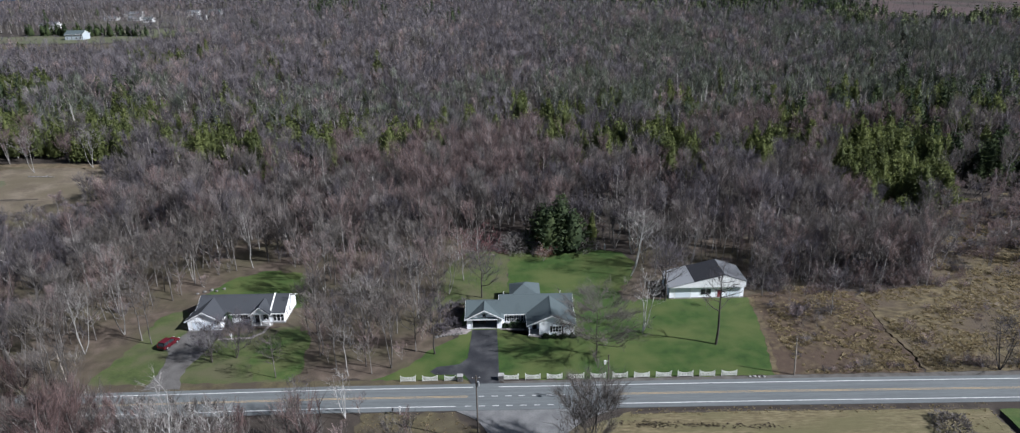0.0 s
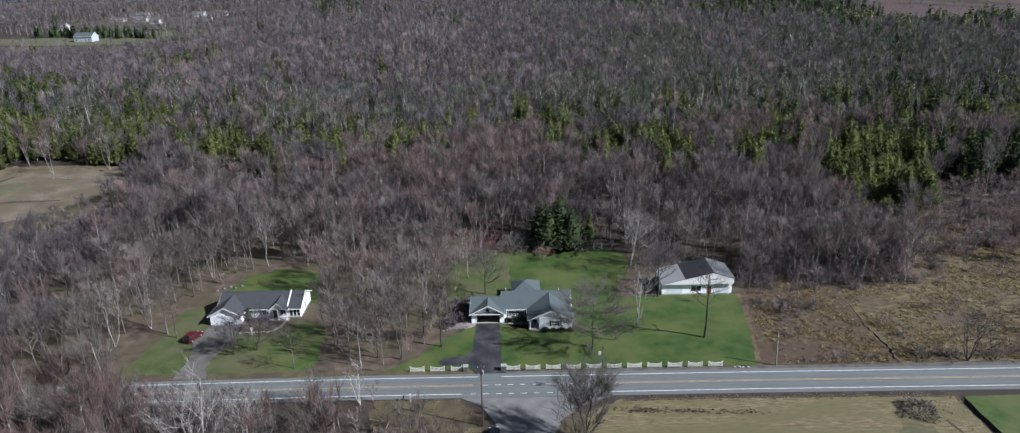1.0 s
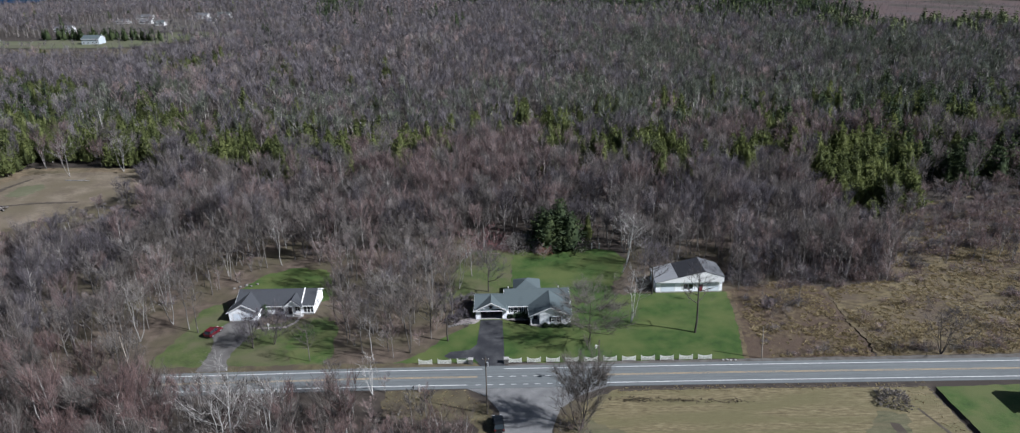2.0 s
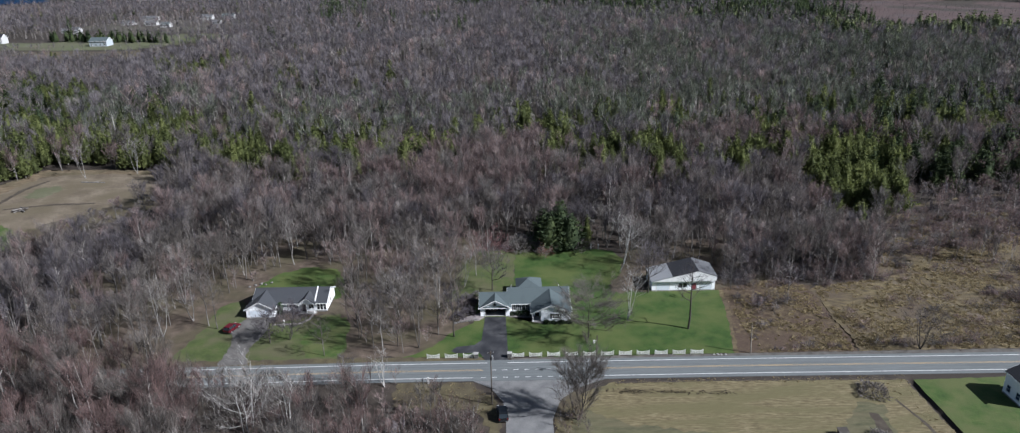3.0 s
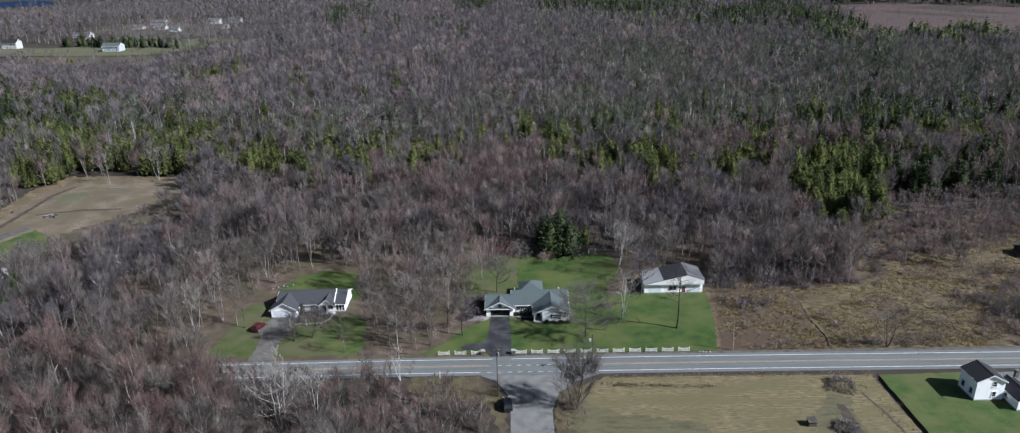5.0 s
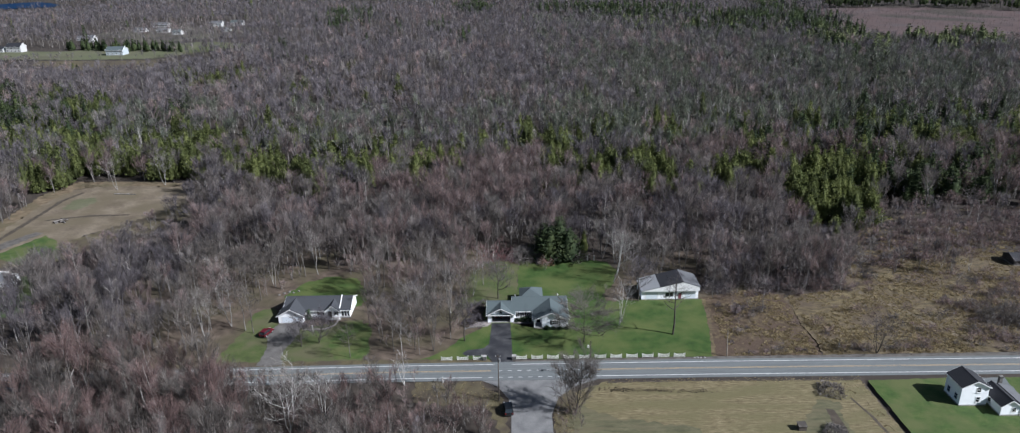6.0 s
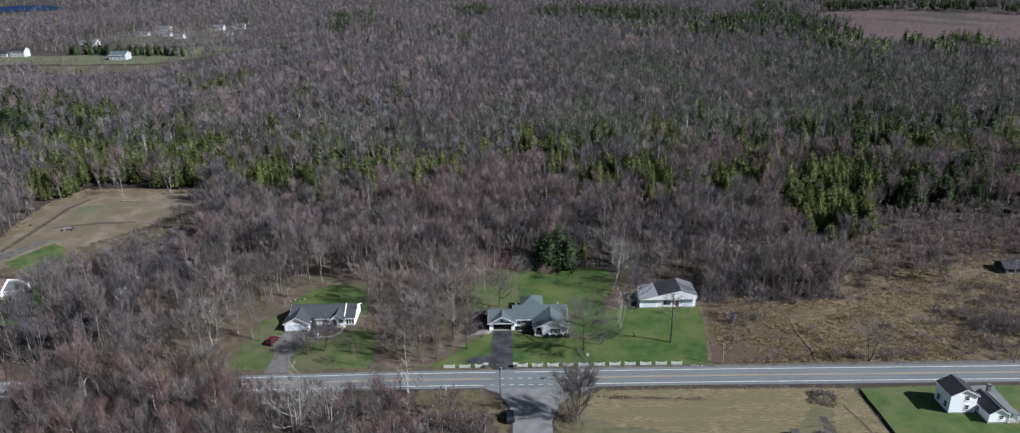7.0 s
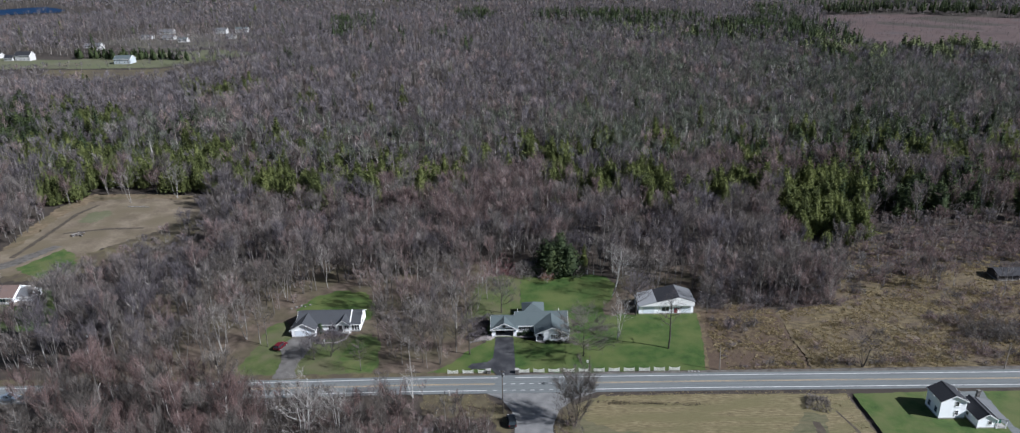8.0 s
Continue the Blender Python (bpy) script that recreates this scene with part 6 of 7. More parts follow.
dkb = [(-164.0, -157.0, 137.2, 140.4, 0.7, 0.85)] + [(-164.0 + 0.9 * k, -163.9 + 0.9 * k, 137.2, 137.3, 0.85, 1.75) for k in range(8)] + [(-164.0, -157.0, 137.2, 137.3, 1.72, 1.82)]
hpart("deck", boxes(*dkb), "pole_wood", fl, "weathered wooden deck and railing")
for i in range(5):
    hpart("step", boxes((-156.9 + 0.3 * i, -156.6 + 0.3 * i, 137.4, 139.0, 0.5 - 0.12 * i, 0.62 - 0.12 * i)), "pole_wood", fl)
for x, y in ((-163.9, 137.3), (-157.1, 137.3), (-157.1, 140.2)):
    post(fl, x, y, 0, 0.75, "pole_wood")


def small_house(x, y, w, d, ze, zr, roof, wall="far_siding", label="pale house with grey roof far across the meadow", along="x", name="farmhouse", cat="house"):
    z = float(terrain(x, y))
    h = thing(name, label, cat, (x, y, 0))
    a = (-w / 2, w / 2, -d / 2, d / 2) if along == "x" else (-d / 2, d / 2, -w / 2, w / 2)
    off = (x, y) if along == "x" else (y, x)
    gabled_walls(h, along, a[0] + off[0], a[1] + off[0], a[2] + off[1], a[3] + off[1], ze, zr, wall)
    roof_pitched(h, along, a[0] + off[0], a[1] + off[0], a[2] + off[1], a[3] + off[1], ze, zr, roof, over=0.5)
    n = max(2, int(w / 3.2))
    for i in range(n):
        window(h, (x - w / 2 + w * (i + 0.5) / n, y - d / 2, 1.0), "front", 1.1, 1.3, (0, 1))
        if ze > 4.5:
            window(h, (x - w / 2 + w * (i + 0.5) / n, y - d / 2, 3.7), "front", 1.1, 1.2, (0, 1))
    h.location.z = z
    return h


for args in ((-464, 620, 14, 9, 5.4, 8.4, "roof_black"), (-477, 618, 8, 7, 3.0, 5.2, "roof_black"), (-446, 712, 11, 9, 5.0, 7.6, "roof_barn"), (-434, 800, 14, 8, 3.0, 5.0, "roof_barn"), (-466, 735, 12, 8, 3.0, 5.0, "roof_barn"),
             (-403, 790, 13, 8, 3.0, 5.0, "roof_barn"), (-372, 757, 10, 8, 3.4, 5.6, "roof_green"), (-367, 858, 14, 9, 4.6, 7.0, "roof_barn"), (-436, 855, 20, 8, 3.4, 5.4, "roof_barn"), (-345, 868, 15, 9, 4.2, 6.4, "roof_green"), (-505, 640, 10, 7, 3.0, 5.0, "roof_barn"), (-330, 790, 9, 7, 3, 5, "roof_barn")):
    small_house(*args)
bh = small_house(-358, 598, 15, 11, 4.6, 7.4, "roof_green", "far_siding_blue", label="pale blue-white house in a distant meadow")
hpart("deck", boxes((-350, -340, 591.0, 596, 0.0, 1.4), (-350, -340, 590.9, 591.1, 1.4, 2.4)), "pole_wood", bh, "reddish wooden deck")
hut = thing("shed", "low dark-roofed shed at the field edge", "shed", (166, 150, 0))
gabled_walls(hut, "x", 160, 172, 146, 152, 2.0, 3.2, "dark_inside")
roof_pitched(hut, "x", 160, 172, 146, 152, 2.0, 3.2, "roof_black", trim=False)
# closed black slab paints the gloom of an open front
door(hut, (166, 146, 0), "front", 2.4, 1.9, "black", "black door slab in place of a dark open front")

# ------------------------------------------------------------------ single trees and shrubs


def tree_thing(name, label, category, stem, crown, mats, at, scale, turn, group=""):
    """A tree of its own: trunk and crown."""
    t = thing(name, label, category, at, turn, group)
    t.scale = scale
    for nm, shp in (("trunk", stem), ("crown", crown)):
        v, tr, m = shp.arrays()
        ob = new(nm, raw_mesh(nm, v, tr, list(mats) + [mats[1].replace("twig", "veil")] * (mats[1] in ("twig_grey", "twig_red", "twig_dark", "twig_brown")), m))
        ob.parent = t
    return t


rnd = random.Random(5)
edge_kinds = []
for i, (h, sp, st, lo, mats, tag) in enumerate((
        (14, 3.2, 1, 0.35, ("bark_brown", "twig_brown"), "bare grey-brown tree at the edge of the woods"),
        (15.5, 2.9, 1, 0.42, ("bark_brown", "twig_brown"), "tall bare grey tree at the edge of the woods"),
        (12.5, 3.4, 1, 0.28, ("bark_brown", "twig_red"), "bare tree with reddish budding twigs"),
        (15, 2.8, 2, 0.4, ("bark_brown", "twig_brown"), "bare grey tree with twin stems"),
        (12, 3.0, 3, 0.32, ("bark_brown", "twig_dark"), "bare clump of slim dark stems"),
        (16, 2.4, 2, 0.45, ("bark_pale", "twig_grey"), "bare birch with pale bark"),
        (13, 3.4, 1, 0.3, ("bark_brown", "twig_brown"), "bare broad-crowned grey tree"))):
    s, c = broom_tree(700 + i, h, sp, lo, 13, 420, 22, 0.04, 2.0, (1.4, 2.6), st)
    edge_kinds.append((s, c, mats, tag))
made = {}
order = [0, 1, 2, 3, 4, 6, 0, 1, 2, 6, 3, 5]
for i, (x, y) in enumerate(EDGE_TREES):
    k = order[rnd.randrange(len(order))]
    sc = rnd.uniform(0.75, 1.15)
    turn = rnd.uniform(0, 360)
    if k not in made:
        s, c, mats, tag = edge_kinds[k]
        made[k] = tree_thing("bare_tree", tag, "tree", s, c, mats, (x, y, float(terrain(x, y))), (sc, sc, sc), turn, "trees at the edge of the woods")
    else:
        t = copy_thing(made[k], pose(x, y, float(terrain(x, y)), 0, 0, turn))
        w = sc * rnd.uniform(0.9, 1.15)
        t.scale = (w, w, sc)

# (x, y, height, spread, stems, low, bark, twigs, number of twigs, label)
LAWN_TREES = (
    (18.4, 103.1, 11.2, 8.2, 1, 0.2, "bark_dark", "twig_brown", 5600, "broad bare shade tree on the lawn"),
    (42.6, 106.3, 18.0, 3.6, 1, 0.32, "bark_dark", "twig_dark", 432, "tall dark bare tree on the lawn"),
    (28.8, 111.3, 13.5, 2.4, 3, 0.4, "bark_white", "twig_grey", 300, "white birch clump on the lawn"),
    (13.2, 71.7, 13.0, 3.9, 4, 0.08, "bark_dark", "twig_brown", 5200, "bare maple with dense brown twigs beside the side road"),
    (92.0, 95.3, 10.0, 4.2, 4, 0.12, "bark_dark", "twig_dark", 576, "bare multi-stemmed tree in the rough field"),
    (-4.8, 129.0, 11.5, 4.4, 1, 0.2, "bark_dark", "twig_dark", 1260, "bare spreading tree behind the house"),
    (-13.3, 104.6, 11.5, 3.2, 1, 0.35, "bark_dark", "twig_dark", 756, "bare tree with a low fork on the lawn"),
    (-26.6, 111.3, 15.5, 4.2, 2, 0.3, "bark", "twig_grey", 800, "bare grey tree in the grove"),
    (-35.6, 105.6, 14.0, 3.2, 1, 0.35, "bark", "twig_grey", 600, "bare grey tree in the grove"),
    (-28.9, 97.4, 11.0, 2.2, 1, 0.4, "bark", "twig_grey", 300, "slim bare tree near the road"),
)
GROVE_TREES = (
    (-26.6, 84.2, 8.5, 1.6, 3, 0.35, "bark_white", "twig_grey", 160, "slim pale birches beside the road"),
    (-33.5, 84.2, 8.5, 2.0, 3, 0.25, "bark", "twig_dark", 260, "bare dark stems beside the road"),
    (-52.4, 104.6, 9.5, 3.4, 3, 0.15, "bark_dark", "twig_dark", 1500, "bare tree on the olive lawn"),
    (-56.6, 103.0, 8.0, 3.2, 3, 0.12, "bark_dark", "twig_dark", 1500, "bare tree beside a gravel drive"),
    (-42.4, 97.1, 9.5, 2.4, 1, 0.3, "bark_brown", "twig_brown", 300, "slim bare tree near the road"),
    (-49.2, 66.8, 17.0, 5.0, 3, 0.22, "bark_white", "twig_grey", 1500, "tall white-barked birch south of the road"),
    (-41.8, 67.2, 13.0, 3.8, 3, 0.25, "bark_white", "twig_grey", 900, "white-barked birch south of the road"),
    (-31.5, 71.0, 11.5, 3.6, 4, 0.2, "bark_brown", "twig_brown", 620, "bare grey clump south of the road"),
    (-71.9, 110.5, 13.0, 2.8, 1, 0.4, "bark_brown", "twig_brown", 420, "bare tree beside the driveway"),
    (-74.6, 112.0, 14.5, 3.0, 1, 0.4, "bark_brown", "twig_brown", 460, "bare tree beside the driveway"),
)
WOOD_EDGE_TREES = (
    (-83.7, 107.0, 15.5, 2.6, 3, 0.4, "bark_pale", "twig_grey", 420, "leaning white birches in the woods"),
    (-79.5, 114.6, 14.5, 2.6, 2, 0.4, "bark_pale", "twig_grey", 400, "leaning white birches in the woods"),
    (-76.3, 130.4, 15.0, 3.2, 1, 0.4, "bark_brown", "twig_brown", 520, "bare tree behind the dark-roofed house"),
    (-63.5, 148.0, 15.5, 3.6, 1, 0.35, "bark_pale", "twig_grey", 560, "tall pale bare tree behind the back lawn"),
    (-44.0, 133.0, 14.5, 3.4, 2, 0.35, "bark", "twig_red", 620, "bare reddish tree beside the dark-roofed house"),
    (30.9, 139.0, 18.0, 3.4, 2, 0.35, "bark_white", "twig_grey", 480, "tall white birch at the back of the lawn"),
    (36.6, 125.9, 14.0, 4.0, 1, 0.25, "bark_dark", "twig_dark", 1152, "bare tree close against the outbuilding"),
    (44.5, 139.5, 14.5, 4.0, 2, 0.3, "bark_brown", "twig_brown", 640, "bare tree behind the outbuilding"),
    (58.7, 127.0, 12.5, 2.6, 1, 0.35, "bark_brown", "twig_brown", 420, "bare tree beside the outbuilding"),
    (70.3, 117.5, 11.5, 2.8, 1, 0.3, "bark", "twig_dark", 320, "thin bare tree in the rough field"),
)
FIELD_TREES = (
    (84.4, 131.3, 13.0, 3.2, 2, 0.3, "bark_pale", "twig_grey", 460, "pale bare tree at the field edge"),
    (106.0, 140.0, 11.0, 3.4, 3, 0.2, "bark", "twig_grey", 560, "grey bare clump at the field edge"),
    (154.0, 134.0, 11.0, 2.8, 1, 0.3, "bark", "twig_dark", 300, "bare tree beside a low shed"),
    (172.0, 190.0, 12.0, 3.0, 2, 0.3, "bark", "twig_grey", 300, "bare tree in the scrub"),
    (-176.6, 240.6, 15.0, 4.2, 2, 0.3, "bark_pale", "twig_grey", 560, "pale bare tree standing in the dirt lot"),
    (-157.6, 246.2, 14.5, 4.4, 3, 0.3, "bark_pale", "twig_grey", 560, "pale bare tree at the lot's edge"),
    (-167.0, 135.6, 10.0, 3.0, 2, 0.3, "bark", "twig_dark", 260, "dark bare tree before a brown-roofed house"),
    (-5.6, 147.5, 6.6, 6.2, 3, 0.1, "bark", "twig_crimson", 2400, "small crimson budding tree"),
    (10.3, 149.1, 3.2, 2.2, 4, 0.1, "bark", "twig_rust", 900, "small rust-coloured shrub on the back lawn"),
    (45.0, 122.6, 2.6, 0.9, 1, 0.3, "bark", "twig_crimson", 90, "young staked tree with reddish twigs"),
)
BACK_TREES = (
    (35.5, 147.0, 14.5, 3.4, 2, 0.3, "bark", "twig_grey", 620, "bare grey tree at the back of the lawn"),
    (37.2, 140.5, 15.5, 3.6, 1, 0.3, "bark", "twig_grey", 640, "tall bare tree behind the outbuilding"),
    (33.6, 153.0, 14.0, 3.0, 2, 0.3, "bark_white", "twig_grey", 380, "leaning white birch at the back of the lawn"),
    (29.5, 158.5, 15.0, 3.4, 2, 0.3, "bark_pale", "twig_grey", 520, "pale bare tree at the back of the lawn"),
    (38.0, 134.5, 12.0, 3.6, 3, 0.2, "bark_dark", "twig_dark", 800, "dark bare clump beside the outbuilding"),
    (-9.5, 138.5, 12.5, 3.6, 1, 0.3, "bark", "twig_red", 520, "bare reddish tree beside the back lawn"),
    (-12.5, 131.0, 13.5, 3.2, 2, 0.3, "bark_pale", "twig_grey", 420, "pale bare tree behind the garage"),
)
SINGLE = BACK_TREES + LAWN_TREES + GROVE_TREES + WOOD_EDGE_TREES + FIELD_TREES
for i, (x, y, h, sp, st, lo, bk, tw, n, tag) in enumerate(SINGLE):
    s, c = bare_tree_shape(893 + i, h, sp, (12 if n < 2500 else 26) + 3 * st, n, 0.05 if n < 2500 else 0.042, stems=st, sides=4, low=lo, subs=4 if n < 2500 else 7, twig_len=min(1.3, h * 0.13) if n < 2500 else 1.7, up=0.5 if sp > 6 and n > 2500 else (1.35 if n > 2500 else 0.85), fan=0.06 if n < 2500 else 1.2, fine=0.5 if n < 2500 else 0.998, veil=1 if n < 2500 else 2, veil_len=None if n < 2500 else 2.0, thick=(1.5 if n < 2500 else 1.2) if bk == "bark_dark" else (1.05 if bk == "bark_white" else 0.9))
    tree_thing("birch" if bk in ("bark_pale", "bark_white") else ("shrub" if h < 4 else "bare_tree"), tag, "birch" if bk in ("bark_pale", "bark_white") else ("shrub" if h < 4 else "tree"), s, c, (bk, tw), (x, y, 0), (1, 1, 1), 0)

s, c = spire_shape(41, 15.5, 8.4, 2600, 1.3, 5, 0.05, 0.75)
tree_thing("pine_tree", "large dark green bushy pine behind the lawn", "pine", s, c, ("bark", "pine"), (15.4, 158.5, 0), (1, 1, 1), 0)
s, c = conifer_shape(42, 10.5, 2.2, 22, 9, 3, 0.6, droop=0.2, round_top=0.2, bare=0.1)
tree_thing("cedar_tree", "slim yellow-green cedar beside the pine", "cedar", s, c, ("bark", "cedar"), (23.6, 158.0, 0), (1, 1, 1), 0)
s, c = conifer_shape(43, 3.4, 1.0, 14, 8, 3, 0.4, droop=0.1, round_top=0.1, bare=0.02)
tree_thing("conical_shrub", "dark conical evergreen beside the garage", "shrub", s, c, ("bark", "shrub"), (-58.4, 117.8, 0), (1, 1, 1), 0)


def dome_shrub(x, y, r, h, mat, n, label, name="shrub", size=0.16, seed=0, category="shrub"):
    """A low mound of small leaf blades or drooping twigs."""
    g = np.random.default_rng(seed + 3)
    stem, crown = Shape(), Shape()
    for k in range(5):
        a = g.uniform(0, 6.28)
        stem.tube([[0, 0, -0.05], [math.cos(a) * r * 0.6, math.sin(a) * r * 0.6, h * 0.6]], [0.04, 0.015], 3, 0)
    u = g.normal(size=(n, 3))
    u /= np.linalg.norm(u, axis=1)[:, None]
    u[:, 2] = np.abs(u[:, 2])
    lump = 1 + 0.15 * np.sin(4 * np.arctan2(u[:, 1], u[:, 0]) + seed)
    p = u * (g.uniform(0.25, 1, n) ** 0.4 * lump)[:, None] * [r, r, h]
    p[:, 2] = np.maximum(p[:, 2], 0.04)
    d = u + g.normal(size=(n, 3)) * 0.6
    crown.slivers(p, p + d * size * 1.6, g.uniform(0.7, 1.3, n) * size, 1, g)
    return tree_thing(name, label, category, stem, crown, ("bark", mat), (x, y, 0), (1, 1, 1), 0)


for i, (x, y, r, h) in enumerate(((8.9, 110.1, 0.75, 0.9), (10.6, 110.2, 0.6, 0.6), (12.5, 110.1, 0.8, 0.75), (14.3, 110.2, 0.6, 0.7), (0.6, 114.9, 0.7, 0.8), (2.2, 115.0, 0.9, 1.2), (3.7, 114.8, 1.0, 1.5), (4.9, 114.6, 0.8, 1.1))):
    dome_shrub(x, y, r, h, "shrub", 420, "clipped dark evergreen shrub before the house", seed=i)
for i, (x, y, r, h) in enumerate(((3.4, 157.4, 5.2, 4.4), (21.5, 157.4, 4.0, 3.4), (9.5, 156.2, 3.2, 2.6))):
    dome_shrub(x, y, r, h, "twig_grey", 2800, "grey drooping bare shrub behind the lawn", size=0.2, seed=20 + i)
for i, (x, y, r, h) in enumerate(((-10.6, 114.8, 2.4, 2.4), (-13.0, 113.4, 2.0, 1.8), (-8.8, 124.0, 2.2, 2.2), (-11.5, 123.0, 2.6, 1.8))):
    dome_shrub(x, y, r, h, "twig_dark", 620, "dark tangled bare shrub beside the garage", size=0.16, seed=30 + i)
# the second, smaller thicket is added in place of a dark hollow
for i, (x, y, r, h) in enumerate(((73.6, 78.9, 3.3, 1.9), (68.2, 64.0, 2.4, 1.6))):
    dome_shrub(x, y, r, h, "twig_grey", 1000, "low grey-brown thicket of bare twigs, the smaller standing for a hollow", name="bush", size=0.2, seed=50 + i, category="bush")

spruce = None
for i in range(44):
    f = i / 43
    x, y = -428 + 122 * f + rnd.uniform(-3, 3), 640 - 30 * f + rnd.uniform(-5, 5)
    if spruce is None:
        s, c = conifer_shape(61, 9.5, 2.6, 12, 6, 2, 1.2, droop=0.2, round_top=0.1, bare=0.04)
        spruce = tree_thing("spruce_tree", "small dark spruce in a far meadow row", "spruce", s, c, ("bark", "pine"), (x, y, float(terrain(x, y))), (1, 1, 1), 0, "spruces in the far meadow")
    else:
        t = copy_thing(spruce, pose(x, y, float(terrain(x, y)), 0, 0, rnd.uniform(0, 360)))
        w = rnd.uniform(0.75, 1.3)
        t.scale = (w, w, w)

# scrub of the rough field: bushes as one mass, tussocks as another
g = np.random.default_rng(77)


def scrub_shape(seed, r, h, n, w):
    q = np.random.default_rng(seed)
    s = Shape()
    for k in range(3):
        a = q.uniform(0, 6.28)
        s.slivers(np.array([[0, 0, -0.05]]), np.array([[math.cos(a) * r * 0.5, math.sin(a) * r * 0.5, h * 0.8]]), [0.08], 0, q)
    u = q.normal(size=(n, 3))
    u /= np.linalg.norm(u, axis=1)[:, None]
    u[:, 2] = np.abs(u[:, 2])
    p = u * (q.uniform(0.2, 1, n) ** 0.5)[:, None] * [r, r, h]
    s.slivers(p * [0.7, 0.7, 0.55], p + u * 0.35 + q.normal(size=(n, 3)) * 0.2, q.uniform(0.6, 1.4, n) * w, 1, q)
    sprays(s, q, 10, np.array([0, 0, h * 0.45]), np.array([r, r, h * 0.6]), 0.9, 1.3, seed)
    return s.arrays()


scrubs = [scrub_shape(i, r, h, 90, 0.07) for i, (r, h) in enumerate(((1.6, 1.9), (2.2, 2.2), (1.2, 1.4), (2.6, 3.0)))]
sx, sy = g.uniform(56, 200, 5200), g.uniform(95.6, 200, 5200)
SCRUB_WEST = ((64, 131, 10, 5, 0.9), (78, 130, 10, 4, 0.9), (60, 112, 7, 4, 0.3), (66, 119, 6, 4, 0.6), (93, 132, 9, 4, 0.9), (104, 140, 8, 10, 0.85), (113, 155, 8, 10, 0.8), (126, 121, 7, 4, 0.5), (128, 116, 8, 5, 0.5), (112, 106, 8, 3, 0.35), (132, 103, 16, 9, 0.95), (140, 118, 14, 8, 0.8), (118, 112, 8, 4, 0.25), (84, 108, 2, 8, 0.25))
SCRUB_EAST = ((77, 108, 1.6, 12, 0.4), (62, 104, 7, 5, 0.3), (121, 149, 6, 5, 0.5), (131, 155, 8, 5, 0.6), (143, 131, 9, 6, 0.55), (136, 108, 12, 8, 0.6), (92, 97.5, 14, 2.0, 0.7), (66, 97, 9, 2, 0.5), (150, 172, 36, 18, 0.7), (175, 180, 30, 24, 0.75), (140, 180, 14, 12, 0.6), (150, 115, 14, 14, 0.6), (118, 99, 18, 2.5, 0.5), (142, 108, 22, 10, 0.8), (152, 130, 18, 12, 0.8), (134, 140, 10, 7, 0.5))
SCRUB = SCRUB_WEST + SCRUB_EAST
keep = (inside(FIELD_RIGHT, sx, sy) | ((sx < 110) & (sy > 124) & (sy < 142))) & (g.random(5200) < near_any(sx, sy, SCRUB) * 0.65 + 0.018) & ~((sx > 158) & (sx < 174) & (sy > 143) & (sy < 154)) & (np.abs(sx - 78.5 - 0.03 * (sy - 95)) > 0.9)
wood("field_scrub", "low brown bare scrub in the rough field", scrubs, sx[keep], sy[keep], g, 0.4, 1.15, WOOD_MATS, [2, 5, 4, 0], "scrub")

qx, qy = g.uniform(112, 205, 560), g.uniform(140, 205, 560)
keep = inside(FIELD_RIGHT, qx, qy) & (g.random(560) < 0.55) & ~((qx > 150) & (qy < 158))
wood("scrub_saplings", "thin bare saplings scattered over the scrub", near_shapes, qx[keep], qy[keep], g, 0.3, 0.62, WOOD_MATS, [3, 2, 2, 0.4], "saplings")


def tussock_shape(seed, r, h, n):
    """A tuft of dry blades that lean out all round."""
    q = np.random.default_rng(seed)
    s = Shape()
    a = q.uniform(0, 6.28, n)
    out = np.stack([np.cos(a), np.sin(a), np.zeros(n)], 1)
    s.slivers(out * q.uniform(0, 0.5, (n, 1)) * r - [0, 0, 0.04], out * q.uniform(0.5, 1.5, (n, 1)) * r + np.array([0, 0, h * 0.8]) * q.uniform(0.4, 1.2, (n, 1)), q.uniform(0.5, 1.2, n) * r * 0.8, 0, q)
    return s.arrays()


tussocks = [tussock_shape(i, r, h, 10) for i, (r, h) in enumerate(((0.34, 0.4), (0.5, 0.45), (0.65, 0.5), (0.3, 0.55)))]
n = 30000
tx, ty = g.uniform(56, 190, n), 95.5 + 85 * g.random(n) ** 1.25
clump = np.sin(tx / 5.1 + 1.3 * np.sin(ty / 4.3)) * np.sin(ty / 3.7 + 0.9 * np.sin(tx / 6.1)) + 0.35 * np.sin(tx / 1.9) * np.sin(ty / 1.3)
keep = inside(FIELD_RIGHT, tx, ty) & (clump + g.normal(size=n) * 0.4 > -0.15) & (np.abs(tx - 78.5 - 0.03 * (ty - 95)) > 0.9)
wood("tussock_grass", "straw-coloured tussocks of dry grass", tussocks, tx[keep], ty[keep], g, 0.4, 1.1, ["straw", "straw", "straw", "straw"], [1, 1], "grass")
n = 3800
tx, ty = g.uniform(-24, 83, n), g.uniform(60, 85.3, n)
